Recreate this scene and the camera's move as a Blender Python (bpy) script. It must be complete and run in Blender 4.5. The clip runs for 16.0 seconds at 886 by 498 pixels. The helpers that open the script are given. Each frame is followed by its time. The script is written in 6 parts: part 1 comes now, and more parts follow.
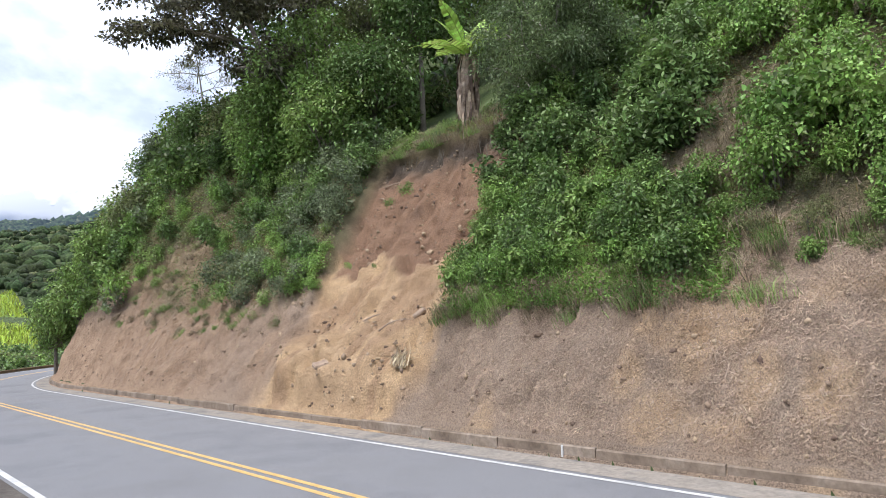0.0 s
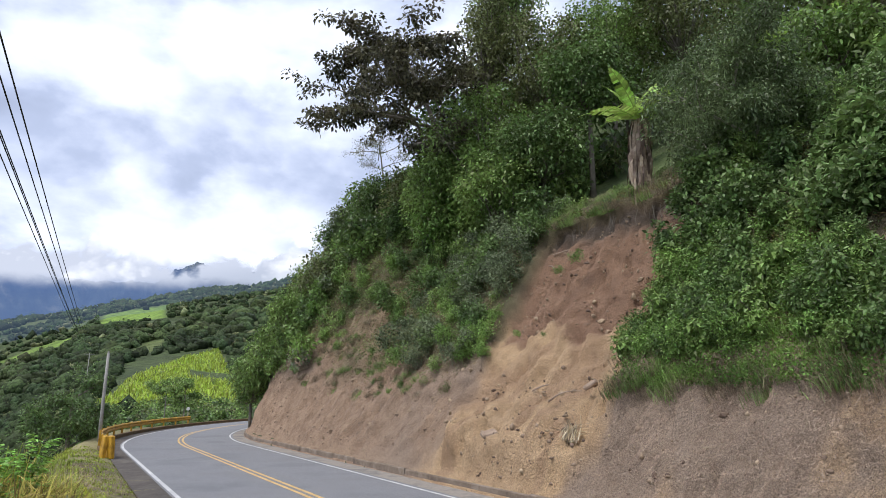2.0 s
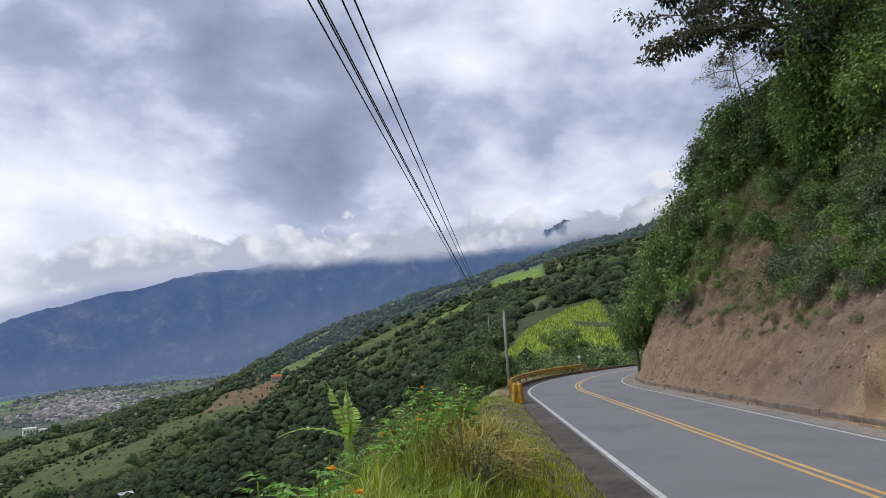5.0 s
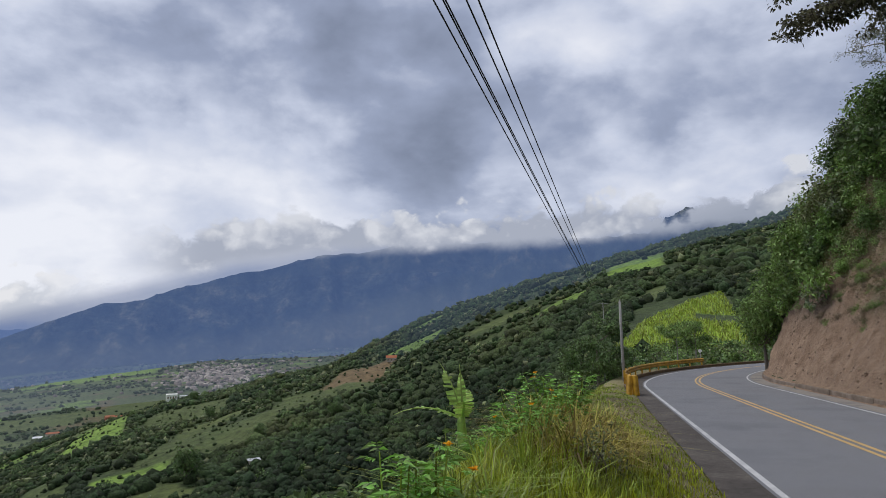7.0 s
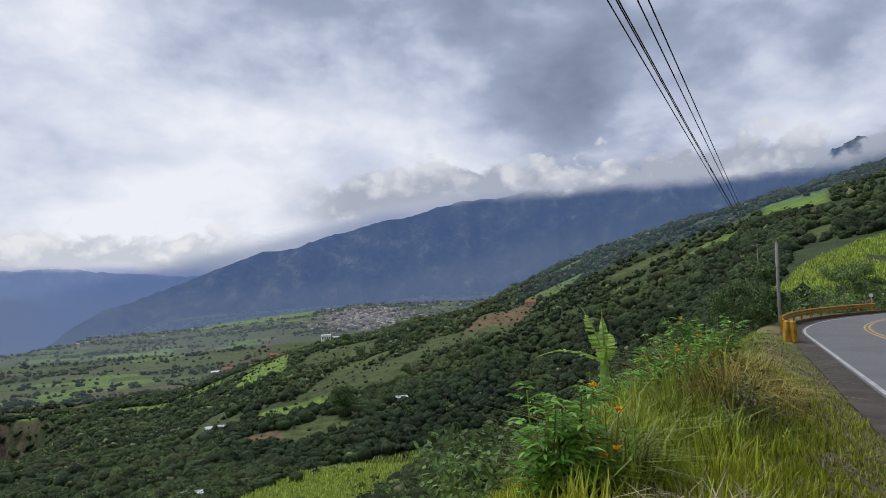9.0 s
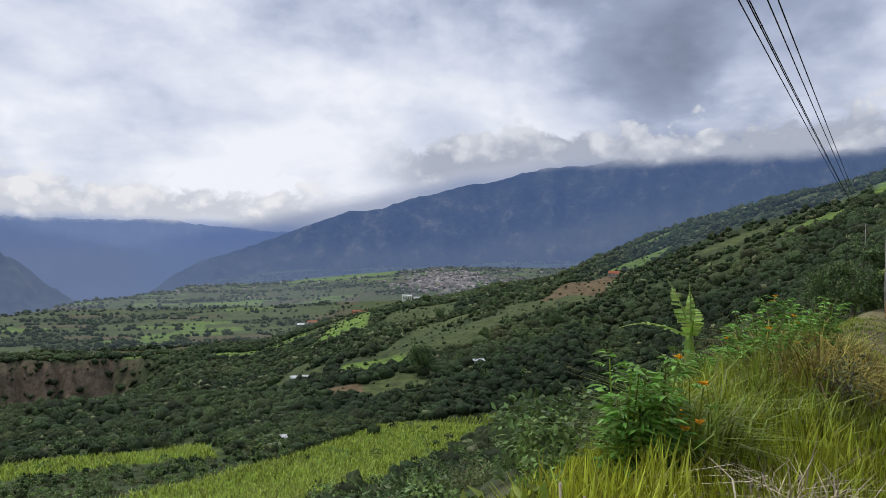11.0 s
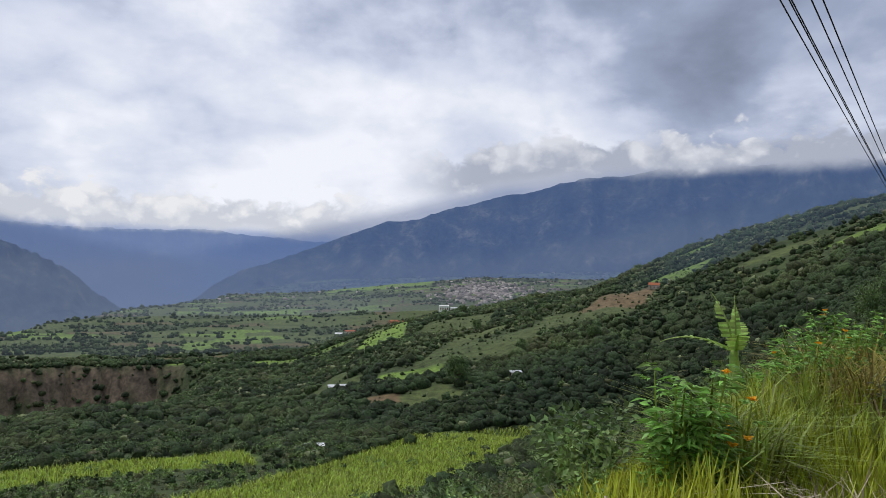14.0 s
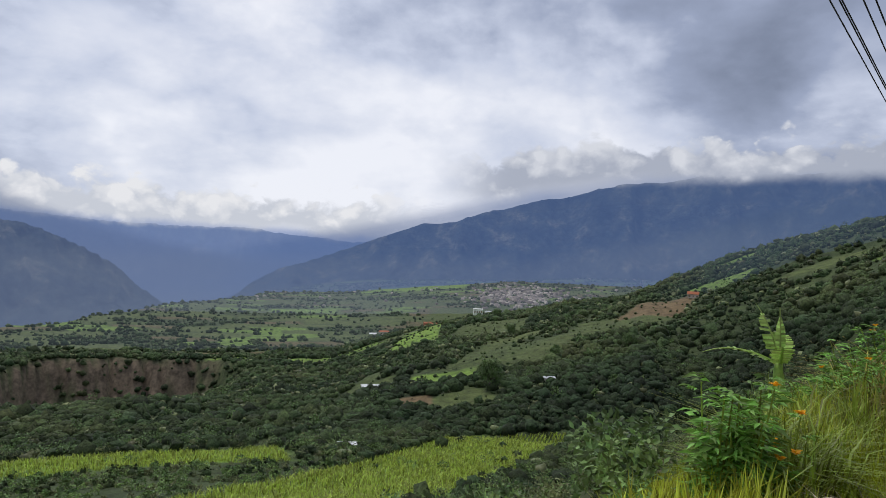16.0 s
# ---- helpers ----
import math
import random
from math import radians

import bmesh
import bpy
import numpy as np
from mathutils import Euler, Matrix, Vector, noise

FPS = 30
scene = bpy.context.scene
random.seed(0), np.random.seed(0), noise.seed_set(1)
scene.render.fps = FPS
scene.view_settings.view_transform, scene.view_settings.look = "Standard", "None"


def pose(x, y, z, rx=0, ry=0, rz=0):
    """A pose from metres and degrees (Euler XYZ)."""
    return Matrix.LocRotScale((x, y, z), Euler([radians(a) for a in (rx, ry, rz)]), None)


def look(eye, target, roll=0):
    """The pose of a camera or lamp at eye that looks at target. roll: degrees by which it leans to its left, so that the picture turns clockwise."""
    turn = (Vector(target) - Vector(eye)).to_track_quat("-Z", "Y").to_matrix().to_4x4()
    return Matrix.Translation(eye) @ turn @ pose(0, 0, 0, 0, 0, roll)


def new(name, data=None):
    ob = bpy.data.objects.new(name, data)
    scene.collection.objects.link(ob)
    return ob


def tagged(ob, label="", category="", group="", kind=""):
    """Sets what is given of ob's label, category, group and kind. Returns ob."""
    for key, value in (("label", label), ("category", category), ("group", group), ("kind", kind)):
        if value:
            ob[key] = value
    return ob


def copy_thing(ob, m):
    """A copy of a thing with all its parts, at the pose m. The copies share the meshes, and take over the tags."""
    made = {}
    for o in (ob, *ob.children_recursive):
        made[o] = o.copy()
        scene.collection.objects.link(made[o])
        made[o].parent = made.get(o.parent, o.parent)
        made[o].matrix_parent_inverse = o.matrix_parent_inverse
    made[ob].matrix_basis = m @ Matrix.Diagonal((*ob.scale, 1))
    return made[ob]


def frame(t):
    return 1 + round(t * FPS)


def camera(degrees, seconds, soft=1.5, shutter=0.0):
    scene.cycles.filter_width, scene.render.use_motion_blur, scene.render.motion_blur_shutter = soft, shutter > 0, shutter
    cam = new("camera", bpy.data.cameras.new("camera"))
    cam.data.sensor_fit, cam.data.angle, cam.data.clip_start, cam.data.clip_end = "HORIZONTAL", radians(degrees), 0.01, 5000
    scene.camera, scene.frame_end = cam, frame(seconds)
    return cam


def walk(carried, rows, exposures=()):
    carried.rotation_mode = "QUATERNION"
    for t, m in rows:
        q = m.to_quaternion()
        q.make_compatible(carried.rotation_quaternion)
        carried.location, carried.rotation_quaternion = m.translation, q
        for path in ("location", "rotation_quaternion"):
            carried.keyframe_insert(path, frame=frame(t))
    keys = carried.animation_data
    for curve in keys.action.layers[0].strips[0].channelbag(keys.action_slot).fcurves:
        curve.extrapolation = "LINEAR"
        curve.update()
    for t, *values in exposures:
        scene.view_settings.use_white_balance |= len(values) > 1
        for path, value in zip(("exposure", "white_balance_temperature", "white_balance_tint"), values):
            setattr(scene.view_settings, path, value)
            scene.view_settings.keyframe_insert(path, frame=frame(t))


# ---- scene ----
cam = camera(67.43, 16.0, soft=0.6)
PATH = [
    (0.0, pose(0.000, 0.000, 2.300, 95.97, 2.31, 1.14)),
    (0.5, pose(-0.027, 0.033, 2.279, 97.97, 1.11, 3.23)),
    (1.0, pose(-0.005, 0.023, 2.282, 100.99, 0.79, 3.67)),
    (1.5, pose(0.056, -0.013, 2.359, 102.34, 0.89, 8.67)),
    (2.0, pose(0.000, 0.007, 2.329, 102.00, -0.08, 15.44)),
    (2.5, pose(0.032, -0.033, 2.330, 102.75, 0.87, 17.91)),
    (3.0, pose(0.060, -0.015, 2.342, 101.88, 0.72, 23.52)),
    (3.5, pose(0.084, -0.023, 2.341, 100.81, 1.13, 29.87)),
    (4.0, pose(0.106, -0.095, 2.340, 101.02, 1.33, 33.82)),
    (4.5, pose(0.063, -0.144, 2.330, 99.58, 2.89, 41.43)),
    (7.0, pose(0.124, -0.250, 2.298, 97.74, 1.40, 56.77)),
    (7.5, pose(0.156, -0.303, 2.298, 96.60, 1.10, 59.94)),
    (8.0, pose(0.197, -0.343, 2.304, 94.79, 1.45, 63.59)),
    (8.5, pose(0.249, -0.370, 2.309, 93.82, 2.37, 66.22)),
    (9.0, pose(0.285, -0.389, 2.309, 93.30, 1.57, 68.63)),
    (9.5, pose(0.329, -0.417, 2.320, 92.45, 1.38, 72.20)),
    (12.0, pose(0.334, -0.457, 2.272, 89.24, -1.09, 76.61)),
    (12.5, pose(0.343, -0.464, 2.273, 88.87, 1.41, 78.76)),
    (13.0, pose(0.341, -0.466, 2.270, 89.33, -0.22, 77.57)),
    (13.5, pose(0.336, -0.496, 2.266, 88.66, -0.66, 77.76)),
    (14.0, pose(0.358, -0.502, 2.296, 91.12, -1.46, 78.84)),
    (14.5, pose(0.356, -0.503, 2.290, 91.78, -1.11, 78.75)),
    (15.0, pose(0.381, -0.581, 2.290, 91.23, -1.29, 78.31)),
    (15.5, pose(0.406, -0.621, 2.299, 91.49, -2.74, 80.68)),
    (16.0, pose(0.450, -0.631, 2.306, 91.25, -2.88, 81.88)),
]
EXPOSURES = [(0.0, 0.92), (1.0, 0.76), (2.0, 0.45), (3.5, 0.18), (4.5, 0.0), (7.0, -0.35), (9.0, -0.35), (12.5, -0.28), (14.5, -0.29), (16.0, -0.33)]
walk(cam, PATH, EXPOSURES)

# ---------------------------------------------------------------- world and sun
def N(tree, kind, **values):
    n = tree.nodes.new(kind)
    for k, v in values.items():
        if k in n.inputs:
            n.inputs[k].default_value = v
    return n


def build_world():
    w = bpy.data.worlds.new("overcast")
    scene.world = w
    w.use_nodes = True
    t = w.node_tree
    t.nodes.clear()
    out = N(t, "ShaderNodeOutputWorld")
    bg = N(t, "ShaderNodeBackground", Strength=1.15)
    sky = N(t, "ShaderNodeTexSky")
    sky.sky_type, sky.sun_disc = "NISHITA", False
    sky.sun_elevation, sky.sun_rotation = radians(62), radians(229)
    dim = N(t, "ShaderNodeVectorMath")
    dim.operation = "SCALE"
    dim.inputs["Scale"].default_value = 0.10
    t.links.new(sky.outputs[0], dim.inputs[0])
    co = N(t, "ShaderNodeTexCoord")
    sep = N(t, "ShaderNodeSeparateXYZ")
    t.links.new(co.outputs["Generated"], sep.inputs[0])
    # the cloud layer, seen in perspective from below
    zz = N(t, "ShaderNodeMath"); zz.operation = "MAXIMUM"; zz.inputs[1].default_value = 0.0
    t.links.new(sep.outputs[2], zz.inputs[0])
    za = N(t, "ShaderNodeMath"); za.operation = "ADD"; za.inputs[1].default_value = 0.16
    t.links.new(zz.outputs[0], za.inputs[0])
    div = N(t, "ShaderNodeVectorMath"); div.operation = "DIVIDE"
    comb = N(t, "ShaderNodeCombineXYZ")
    for i in range(3):
        t.links.new(za.outputs[0], comb.inputs[i])
    t.links.new(co.outputs["Generated"], div.inputs[0])
    t.links.new(comb.outputs[0], div.inputs[1])
    def op(kind, x, y, z=None):
        n = N(t, "ShaderNodeMath")
        n.operation = kind
        for i, q in enumerate((x, y, z)):
            if q is None:
                continue
            if isinstance(q, (int, float)):
                n.inputs[i].default_value = q
            else:
                t.links.new(q, n.inputs[i])
        return n.outputs[0]

    def lobe(direction, lo, hi, amount):
        """A broad, soft region of the cloud cover round a direction."""
        d = N(t, "ShaderNodeVectorMath")
        d.operation = "DOT_PRODUCT"
        d.inputs[1].default_value = direction
        t.links.new(co.outputs["Generated"], d.inputs[0])
        r = N(t, "ShaderNodeMapRange")
        r.interpolation_type = "SMOOTHSTEP"
        r.inputs["From Min"].default_value, r.inputs["From Max"].default_value = lo, hi
        r.inputs["To Min"].default_value, r.inputs["To Max"].default_value = 0.0, amount
        t.links.new(d.outputs["Value"], r.inputs["Value"])
        return r.outputs[0]

    # rolls of the cloud deck, lumps and puffs
    big = N(t, "ShaderNodeTexNoise", Scale=1.15, Detail=6.0, Roughness=0.55, Distortion=0.3)
    t.links.new(div.outputs[0], big.inputs["Vector"])
    flat = N(t, "ShaderNodeMapping")
    flat.inputs["Scale"].default_value = (1, 1, 1.7)
    t.links.new(co.outputs["Generated"], flat.inputs["Vector"])
    lump = N(t, "ShaderNodeTexNoise", Scale=3.1, Detail=12.0, Roughness=0.54, Distortion=0.1)
    t.links.new(flat.outputs[0], lump.inputs["Vector"])
    bend = N(t, "ShaderNodeVectorMath")
    bend.operation = "MULTIPLY_ADD"
    bend.inputs[1].default_value = (0.22, 0.22, 0.22)
    t.links.new(lump.outputs["Color"], bend.inputs[0])
    t.links.new(flat.outputs[0], bend.inputs[2])
    puff = N(t, "ShaderNodeTexVoronoi", Scale=5.2, Detail=3.0, Roughness=0.55, Smoothness=0.75)
    puff.feature = "SMOOTH_F1"
    t.links.new(bend.outputs[0], puff.inputs["Vector"])
    cover = op("MULTIPLY_ADD", lump.outputs[0], 1.2, -0.60)
    cover = op("MULTIPLY_ADD", big.outputs[0], 0.36, cover)
    cover = op("MULTIPLY_ADD", puff.outputs["Distance"], -0.30, cover)
    cover = op("ADD", cover, 0.685)
    # brighter round the veiled sun and low over the open end of the valley; a heavier roll over the ridge
    cover = op("ADD", cover, lobe((-0.35, -0.30, 0.89), 0.5, 1.0, 0.12))
    cover = op("ADD", cover, lobe((-0.98, -0.10, 0.14), 0.80, 1.0, 0.10))
    cover = op("SUBTRACT", cover, lobe((-0.36, 0.86, 0.36), 0.86, 1.0, 0.04))
    cover = op("ADD", cover, lobe((-0.970, 0.200, 0.122), 0.92, 1.0, 0.24))
    cover = op("SUBTRACT", cover, lobe((-0.877, 0.354, 0.326), 0.90, 1.0, 0.13))
    cover = op("SUBTRACT", cover, lobe((-0.814, 0.47, 0.342), 0.95, 1.0, 0.07))
    cover = op("ADD", cover, lobe((-0.728, 0.611, 0.309), 0.972, 1.0, 0.13))
    hz = N(t, "ShaderNodeMapRange"); hz.interpolation_type = "SMOOTHSTEP"
    hz.inputs["From Min"].default_value, hz.inputs["From Max"].default_value = 0.02, 0.30
    hz.inputs["To Min"].default_value, hz.inputs["To Max"].default_value = 0.12, 0.0
    t.links.new(sep.outputs[2], hz.inputs["Value"])
    cover = op("ADD", cover, hz.outputs[0])
    ramp = N(t, "ShaderNodeValToRGB")
    e = ramp.color_ramp.elements
    e[0].position, e[0].color = 0.22, (0.20, 0.235, 0.33, 1)
    e[1].position, e[1].color = 0.93, (0.96, 0.98, 1.06, 1)
    m = e.new(0.50); m.color = (0.365, 0.42, 0.575, 1)
    m = e.new(0.68); m.color = (0.645, 0.70, 0.855, 1)
    t.links.new(cover, ramp.inputs[0])
    mix = N(t, "ShaderNodeMix"); mix.data_type = "RGBA"
    mix.inputs["Factor"].default_value = 0.94
    t.links.new(dim.outputs[0], mix.inputs["A"])
    t.links.new(ramp.outputs[0], mix.inputs["B"])
    t.links.new(mix.outputs["Result"], bg.inputs["Color"])
    t.links.new(bg.outputs[0], out.inputs[0])


build_world()
sun_lamp = new("sun", bpy.data.lights.new("sun", "SUN"))
sun_lamp.data.energy, sun_lamp.data.angle, sun_lamp.data.color = 2.1, radians(22), (1.0, 0.96, 0.9)
# a veiled sun, 62 degrees high over the valley
sun_lamp.matrix_world = look((-35, -30, 149), (0, 0, 60))

# ---------------------------------------------------------------- materials
MATS = {}


def material(name, stops, scale=4.0, rough=0.85, bump=0.3, bump_scale=None, metal=0.0, fine=None, per="", vary=0.12,
             soft=0.0, detail=6.0, coords="Object", spec=0.3, spread=0.5):
    """stops: colours mixed by noise; per: 'object' or 'island' variation; soft: share of light passing through."""
    m = bpy.data.materials.new(name)
    m.use_nodes = True
    t = m.node_tree
    b = t.nodes["Principled BSDF"]
    b.inputs["Roughness"].default_value, b.inputs["Metallic"].default_value = rough, metal
    b.inputs["Specular IOR Level"].default_value = spec
    co = N(t, "ShaderNodeTexCoord")
    no = N(t, "ShaderNodeTexNoise", Scale=scale, Detail=detail, Roughness=0.6)
    t.links.new(co.outputs[coords], no.inputs["Vector"])
    ramp = N(t, "ShaderNodeValToRGB")
    e = ramp.color_ramp.elements
    lo, hi = 0.32, 0.68
    e[0].position, e[0].color = lo, (*stops[0], 1)
    e[1].position, e[1].color = hi, (*stops[-1], 1)
    for i, c in enumerate(stops[1:-1]):
        x = e.new(lo + (hi - lo) * (i + 1) / (len(stops) - 1))
        x.color = (*c, 1)
    t.links.new(no.outputs[0], ramp.inputs[0])
    colour = ramp.outputs[0]
    no2 = N(t, "ShaderNodeTexNoise", Scale=fine or scale * 9, Detail=5.0, Roughness=0.65)
    t.links.new(co.outputs[coords], no2.inputs["Vector"])
    val = N(t, "ShaderNodeMapRange")
    val.inputs["From Min"].default_value, val.inputs["From Max"].default_value = 0.3, 0.7
    val.inputs["To Min"].default_value, val.inputs["To Max"].default_value = 1 - vary * 1.6, 1 + vary * 1.6
    t.links.new(no2.outputs[0], val.inputs["Value"])
    hsv = N(t, "ShaderNodeHueSaturation")
    t.links.new(colour, hsv.inputs["Color"])
    t.links.new(val.outputs[0], hsv.inputs["Value"])
    if per:
        if per == "object":
            r = N(t, "ShaderNodeObjectInfo").outputs["Random"]
        else:
            r = N(t, "ShaderNodeNewGeometry").outputs["Random Per Island"]
        mr = N(t, "ShaderNodeMapRange")
        mr.inputs["To Min"].default_value, mr.inputs["To Max"].default_value = 1 - spread, 1 + 1.15 * spread
        t.links.new(r, mr.inputs["Value"])
        mul = N(t, "ShaderNodeMath"); mul.operation = "MULTIPLY"
        t.links.new(val.outputs[0], mul.inputs[0]); t.links.new(mr.outputs[0], mul.inputs[1])
        t.links.new(mul.outputs[0], hsv.inputs["Value"])
        hr = N(t, "ShaderNodeMapRange")
        hr.inputs["To Min"].default_value, hr.inputs["To Max"].default_value = 0.485, 0.515
        t.links.new(r, hr.inputs["Value"])
        t.links.new(hr.outputs[0], hsv.inputs["Hue"])
    t.links.new(hsv.outputs[0], b.inputs["Base Color"])
    if bump:
        bp = N(t, "ShaderNodeBump", Strength=bump, Distance=0.02)
        no3 = N(t, "ShaderNodeTexNoise", Scale=bump_scale or scale * 12, Detail=6.0, Roughness=0.7)
        t.links.new(co.outputs[coords], no3.inputs["Vector"])
        t.links.new(no3.outputs[0], bp.inputs["Height"])
        t.links.new(bp.outputs[0], b.inputs["Normal"])
    if soft:
        tr = N(t, "ShaderNodeBsdfTranslucent")
        t.links.new(hsv.outputs[0], tr.inputs["Color"])
        ms = N(t, "ShaderNodeMixShader")
        ms.inputs[0].default_value = soft
        out = t.nodes["Material Output"]
        t.links.new(b.outputs[0], ms.inputs[1])
        t.links.new(tr.outputs[0], ms.inputs[2])
        t.links.new(ms.outputs[0], out.inputs[0])
    MATS[name] = m
    return m


def zoned(name, zones, base, scale=1.0, rough=0.95, bump=0.5, bump_scale=18, vary=0.2, fine=14, distance=0.05):
    """A ground material whose kinds of cover come from point attributes: zones = [(attribute, colour a, colour b)]."""
    m = material(name, base, scale, rough, bump, bump_scale, fine=fine, vary=vary)
    t = m.node_tree
    hsv = [n for n in t.nodes if n.type == "HUE_SAT"][0]
    ramp = [n for n in t.nodes if n.type == "VALTORGB"][0]
    noise_node = ramp.inputs[0].links[0].from_node
    for n in t.nodes:
        if n.type == "BUMP":
            n.inputs["Distance"].default_value = distance
    col = ramp.outputs[0]
    for attr, a, b in zones:
        at = N(t, "ShaderNodeAttribute")
        at.attribute_name = attr
        inner = N(t, "ShaderNodeMix"); inner.data_type = "RGBA"
        inner.inputs["A"].default_value, inner.inputs["B"].default_value = (*a, 1), (*b, 1)
        t.links.new(noise_node.outputs[0], inner.inputs["Factor"])
        mix = N(t, "ShaderNodeMix"); mix.data_type = "RGBA"
        t.links.new(at.outputs["Fac"], mix.inputs["Factor"])
        t.links.new(col, mix.inputs["A"])
        t.links.new(inner.outputs["Result"], mix.inputs["B"])
        col = mix.outputs["Result"]
    t.links.new(col, hsv.inputs["Color"])
    return m


ASPHALT = material("asphalt", [(0.150, 0.153, 0.166), (0.185, 0.187, 0.199), (0.168, 0.168, 0.177)], 0.35, 0.82, 0.35, 160, fine=90, vary=0.14)
WHITE_LINE = material("white_line_paint", [(0.36, 0.36, 0.365), (0.58, 0.58, 0.575)], 2.5, 0.7, 0.2, 120, fine=30, vary=0.14)
YELLOW_LINE = material("yellow_line_paint", [(0.46, 0.30, 0.11), (0.60, 0.41, 0.17)], 2.0, 0.7, 0.2, 120, fine=30, vary=0.12)
CONCRETE = material("kerb_concrete", [(0.12, 0.09, 0.068), (0.20, 0.155, 0.12), (0.27, 0.225, 0.185)], 1.4, 0.9, 0.4, 40, vary=0.16)
DUST = material("dusty_gutter", [(0.15, 0.145, 0.14), (0.26, 0.23, 0.20), (0.22, 0.20, 0.18)], 1.2, 0.95, 0.3, 60, vary=0.14)
SHOULDER = material("worn_shoulder", [(0.060, 0.052, 0.047), (0.085, 0.074, 0.066), (0.12, 0.105, 0.092)], 0.9, 0.95, 0.4, 60, vary=0.16)
RAIL_YELLOW = material("yellow_rail_paint", [(0.28, 0.15, 0.018), (0.46, 0.26, 0.025), (0.56, 0.32, 0.03)], 3, 0.55, 0.15, 40, vary=0.1)
RAIL_DARK = material("rusty_rail_back", [(0.10, 0.07, 0.04), (0.20, 0.13, 0.06)], 3, 0.8, 0.3, 30)
POLE = material("weathered_pole", [(0.24, 0.23, 0.21), (0.36, 0.35, 0.33)], 2, 0.9, 0.3, 20)
WIRE = material("dark_cable", [(0.02, 0.02, 0.024), (0.035, 0.035, 0.04)], 1, 0.7, 0)
BARK = material("bark", [(0.11, 0.095, 0.075), (0.20, 0.175, 0.145)], 3, 0.95, 0.6, 25)
PALE_BARK = material("pale_bark", [(0.22, 0.20, 0.17), (0.36, 0.33, 0.29)], 3, 0.95, 0.5, 25)
DRY_LEAF = material("dead_banana_leaf", [(0.15, 0.105, 0.075), (0.27, 0.20, 0.15), (0.38, 0.31, 0.25)], 3, 0.95, 0.3, 30, per="island")
BANANA_GREEN = material("banana_leaf", [(0.20, 0.34, 0.05), (0.31, 0.46, 0.09), (0.42, 0.54, 0.16)], 1.5, 0.45, 0.1, 20, soft=0.3, per="island")


def foliage(name, a, b, soft=0.24, rough=0.42, spread=0.56):
    a, b = tuple(c * 0.8 for c in a), tuple(c * 1.15 for c in b)
    return material(name, [a, b], 0.5, rough, 0, per="island", soft=soft, vary=0.15, spread=spread, spec=0.28)


LEAF_MID = foliage("leaf_mid_green", (0.118, 0.2, 0.052), (0.225, 0.315, 0.092))
LEAF_DARK = foliage("leaf_dark_green", (0.07, 0.125, 0.04), (0.15, 0.222, 0.07))
LEAF_BRIGHT = foliage("leaf_bright_green", (0.100, 0.195, 0.042), (0.205, 0.310, 0.078))
LEAF_OLIVE = foliage("leaf_olive", (0.098, 0.122, 0.046), (0.195, 0.212, 0.088))
LEAF_GREY = foliage("leaf_grey_green", (0.092, 0.125, 0.062), (0.18, 0.218, 0.12))
LEAF_FEATHER = foliage("leaf_feathery", (0.084, 0.125, 0.052), (0.170, 0.222, 0.098))
LEAF_BRONZE = foliage("leaf_bronze", (0.062, 0.066, 0.040), (0.140, 0.126, 0.078))
LEAF_MARIGOLD = foliage("leaf_marigold", (0.135, 0.285, 0.050), (0.255, 0.450, 0.085))
LEAF_LIME = foliage("leaf_lime", (0.165, 0.240, 0.028), (0.300, 0.345, 0.055))
STRAW = foliage("dry_straw", (0.188, 0.145, 0.094), (0.289, 0.239, 0.173), 0.15, 0.85)
STRAW_GREY = foliage("grey_dry_litter", (0.182, 0.124, 0.090), (0.36, 0.262, 0.198), 0.1, 0.9, 0.5)
STRAW_BROWN = foliage("brown_dead_grass", (0.115, 0.080, 0.035), (0.27, 0.195, 0.085), 0.15, 0.85)
STRAW_GOLD = foliage("golden_dry_grass", (0.235, 0.190, 0.040), (0.44, 0.37, 0.105), 0.2, 0.8)
GRASS_FRESH = foliage("fresh_grass", (0.190, 0.262, 0.0125), (0.46, 0.47, 0.049), 0.3)
BLEACHED = foliage("bleached_dead_leaf", (0.44, 0.36, 0.24), (0.64, 0.55, 0.41), 0.15, 0.9)
CLOD = material("earth_clod", [(0.17, 0.12, 0.085), (0.32, 0.235, 0.17)], 1.5, 0.95, 0.3, 20, per="island")
CANE = foliage("cane_leaf", (0.27, 0.345, 0.045), (0.40, 0.47, 0.08), 0.3)
PETAL = material("orange_petal", [(0.85, 0.36, 0.01), (0.92, 0.50, 0.03)], 5, 0.6, 0, soft=0.3)
YELLOW_PETAL = material("yellow_petal", [(0.75, 0.45, 0.01), (0.85, 0.58, 0.03)], 5, 0.6, 0, soft=0.3)
WOODS = material("far_woods", [(0.020, 0.036, 0.014), (0.034, 0.056, 0.020), (0.054, 0.080, 0.027), (0.088, 0.108, 0.038)], 0.017, 0.9, 1.0, 1.3, per="island", vary=0.42, fine=1.1, spread=0.42)
for n_ in WOODS.node_tree.nodes:
    if n_.type == "BUMP":
        n_.inputs["Distance"].default_value = 0.9
STONE = material("slope_stone", [(0.22, 0.15, 0.10), (0.36, 0.27, 0.19)], 3, 0.95, 0.5, 25, per="object")
DEADWOOD = material("dead_wood", [(0.24, 0.17, 0.12), (0.42, 0.33, 0.26)], 3, 0.95, 0.4, 25)
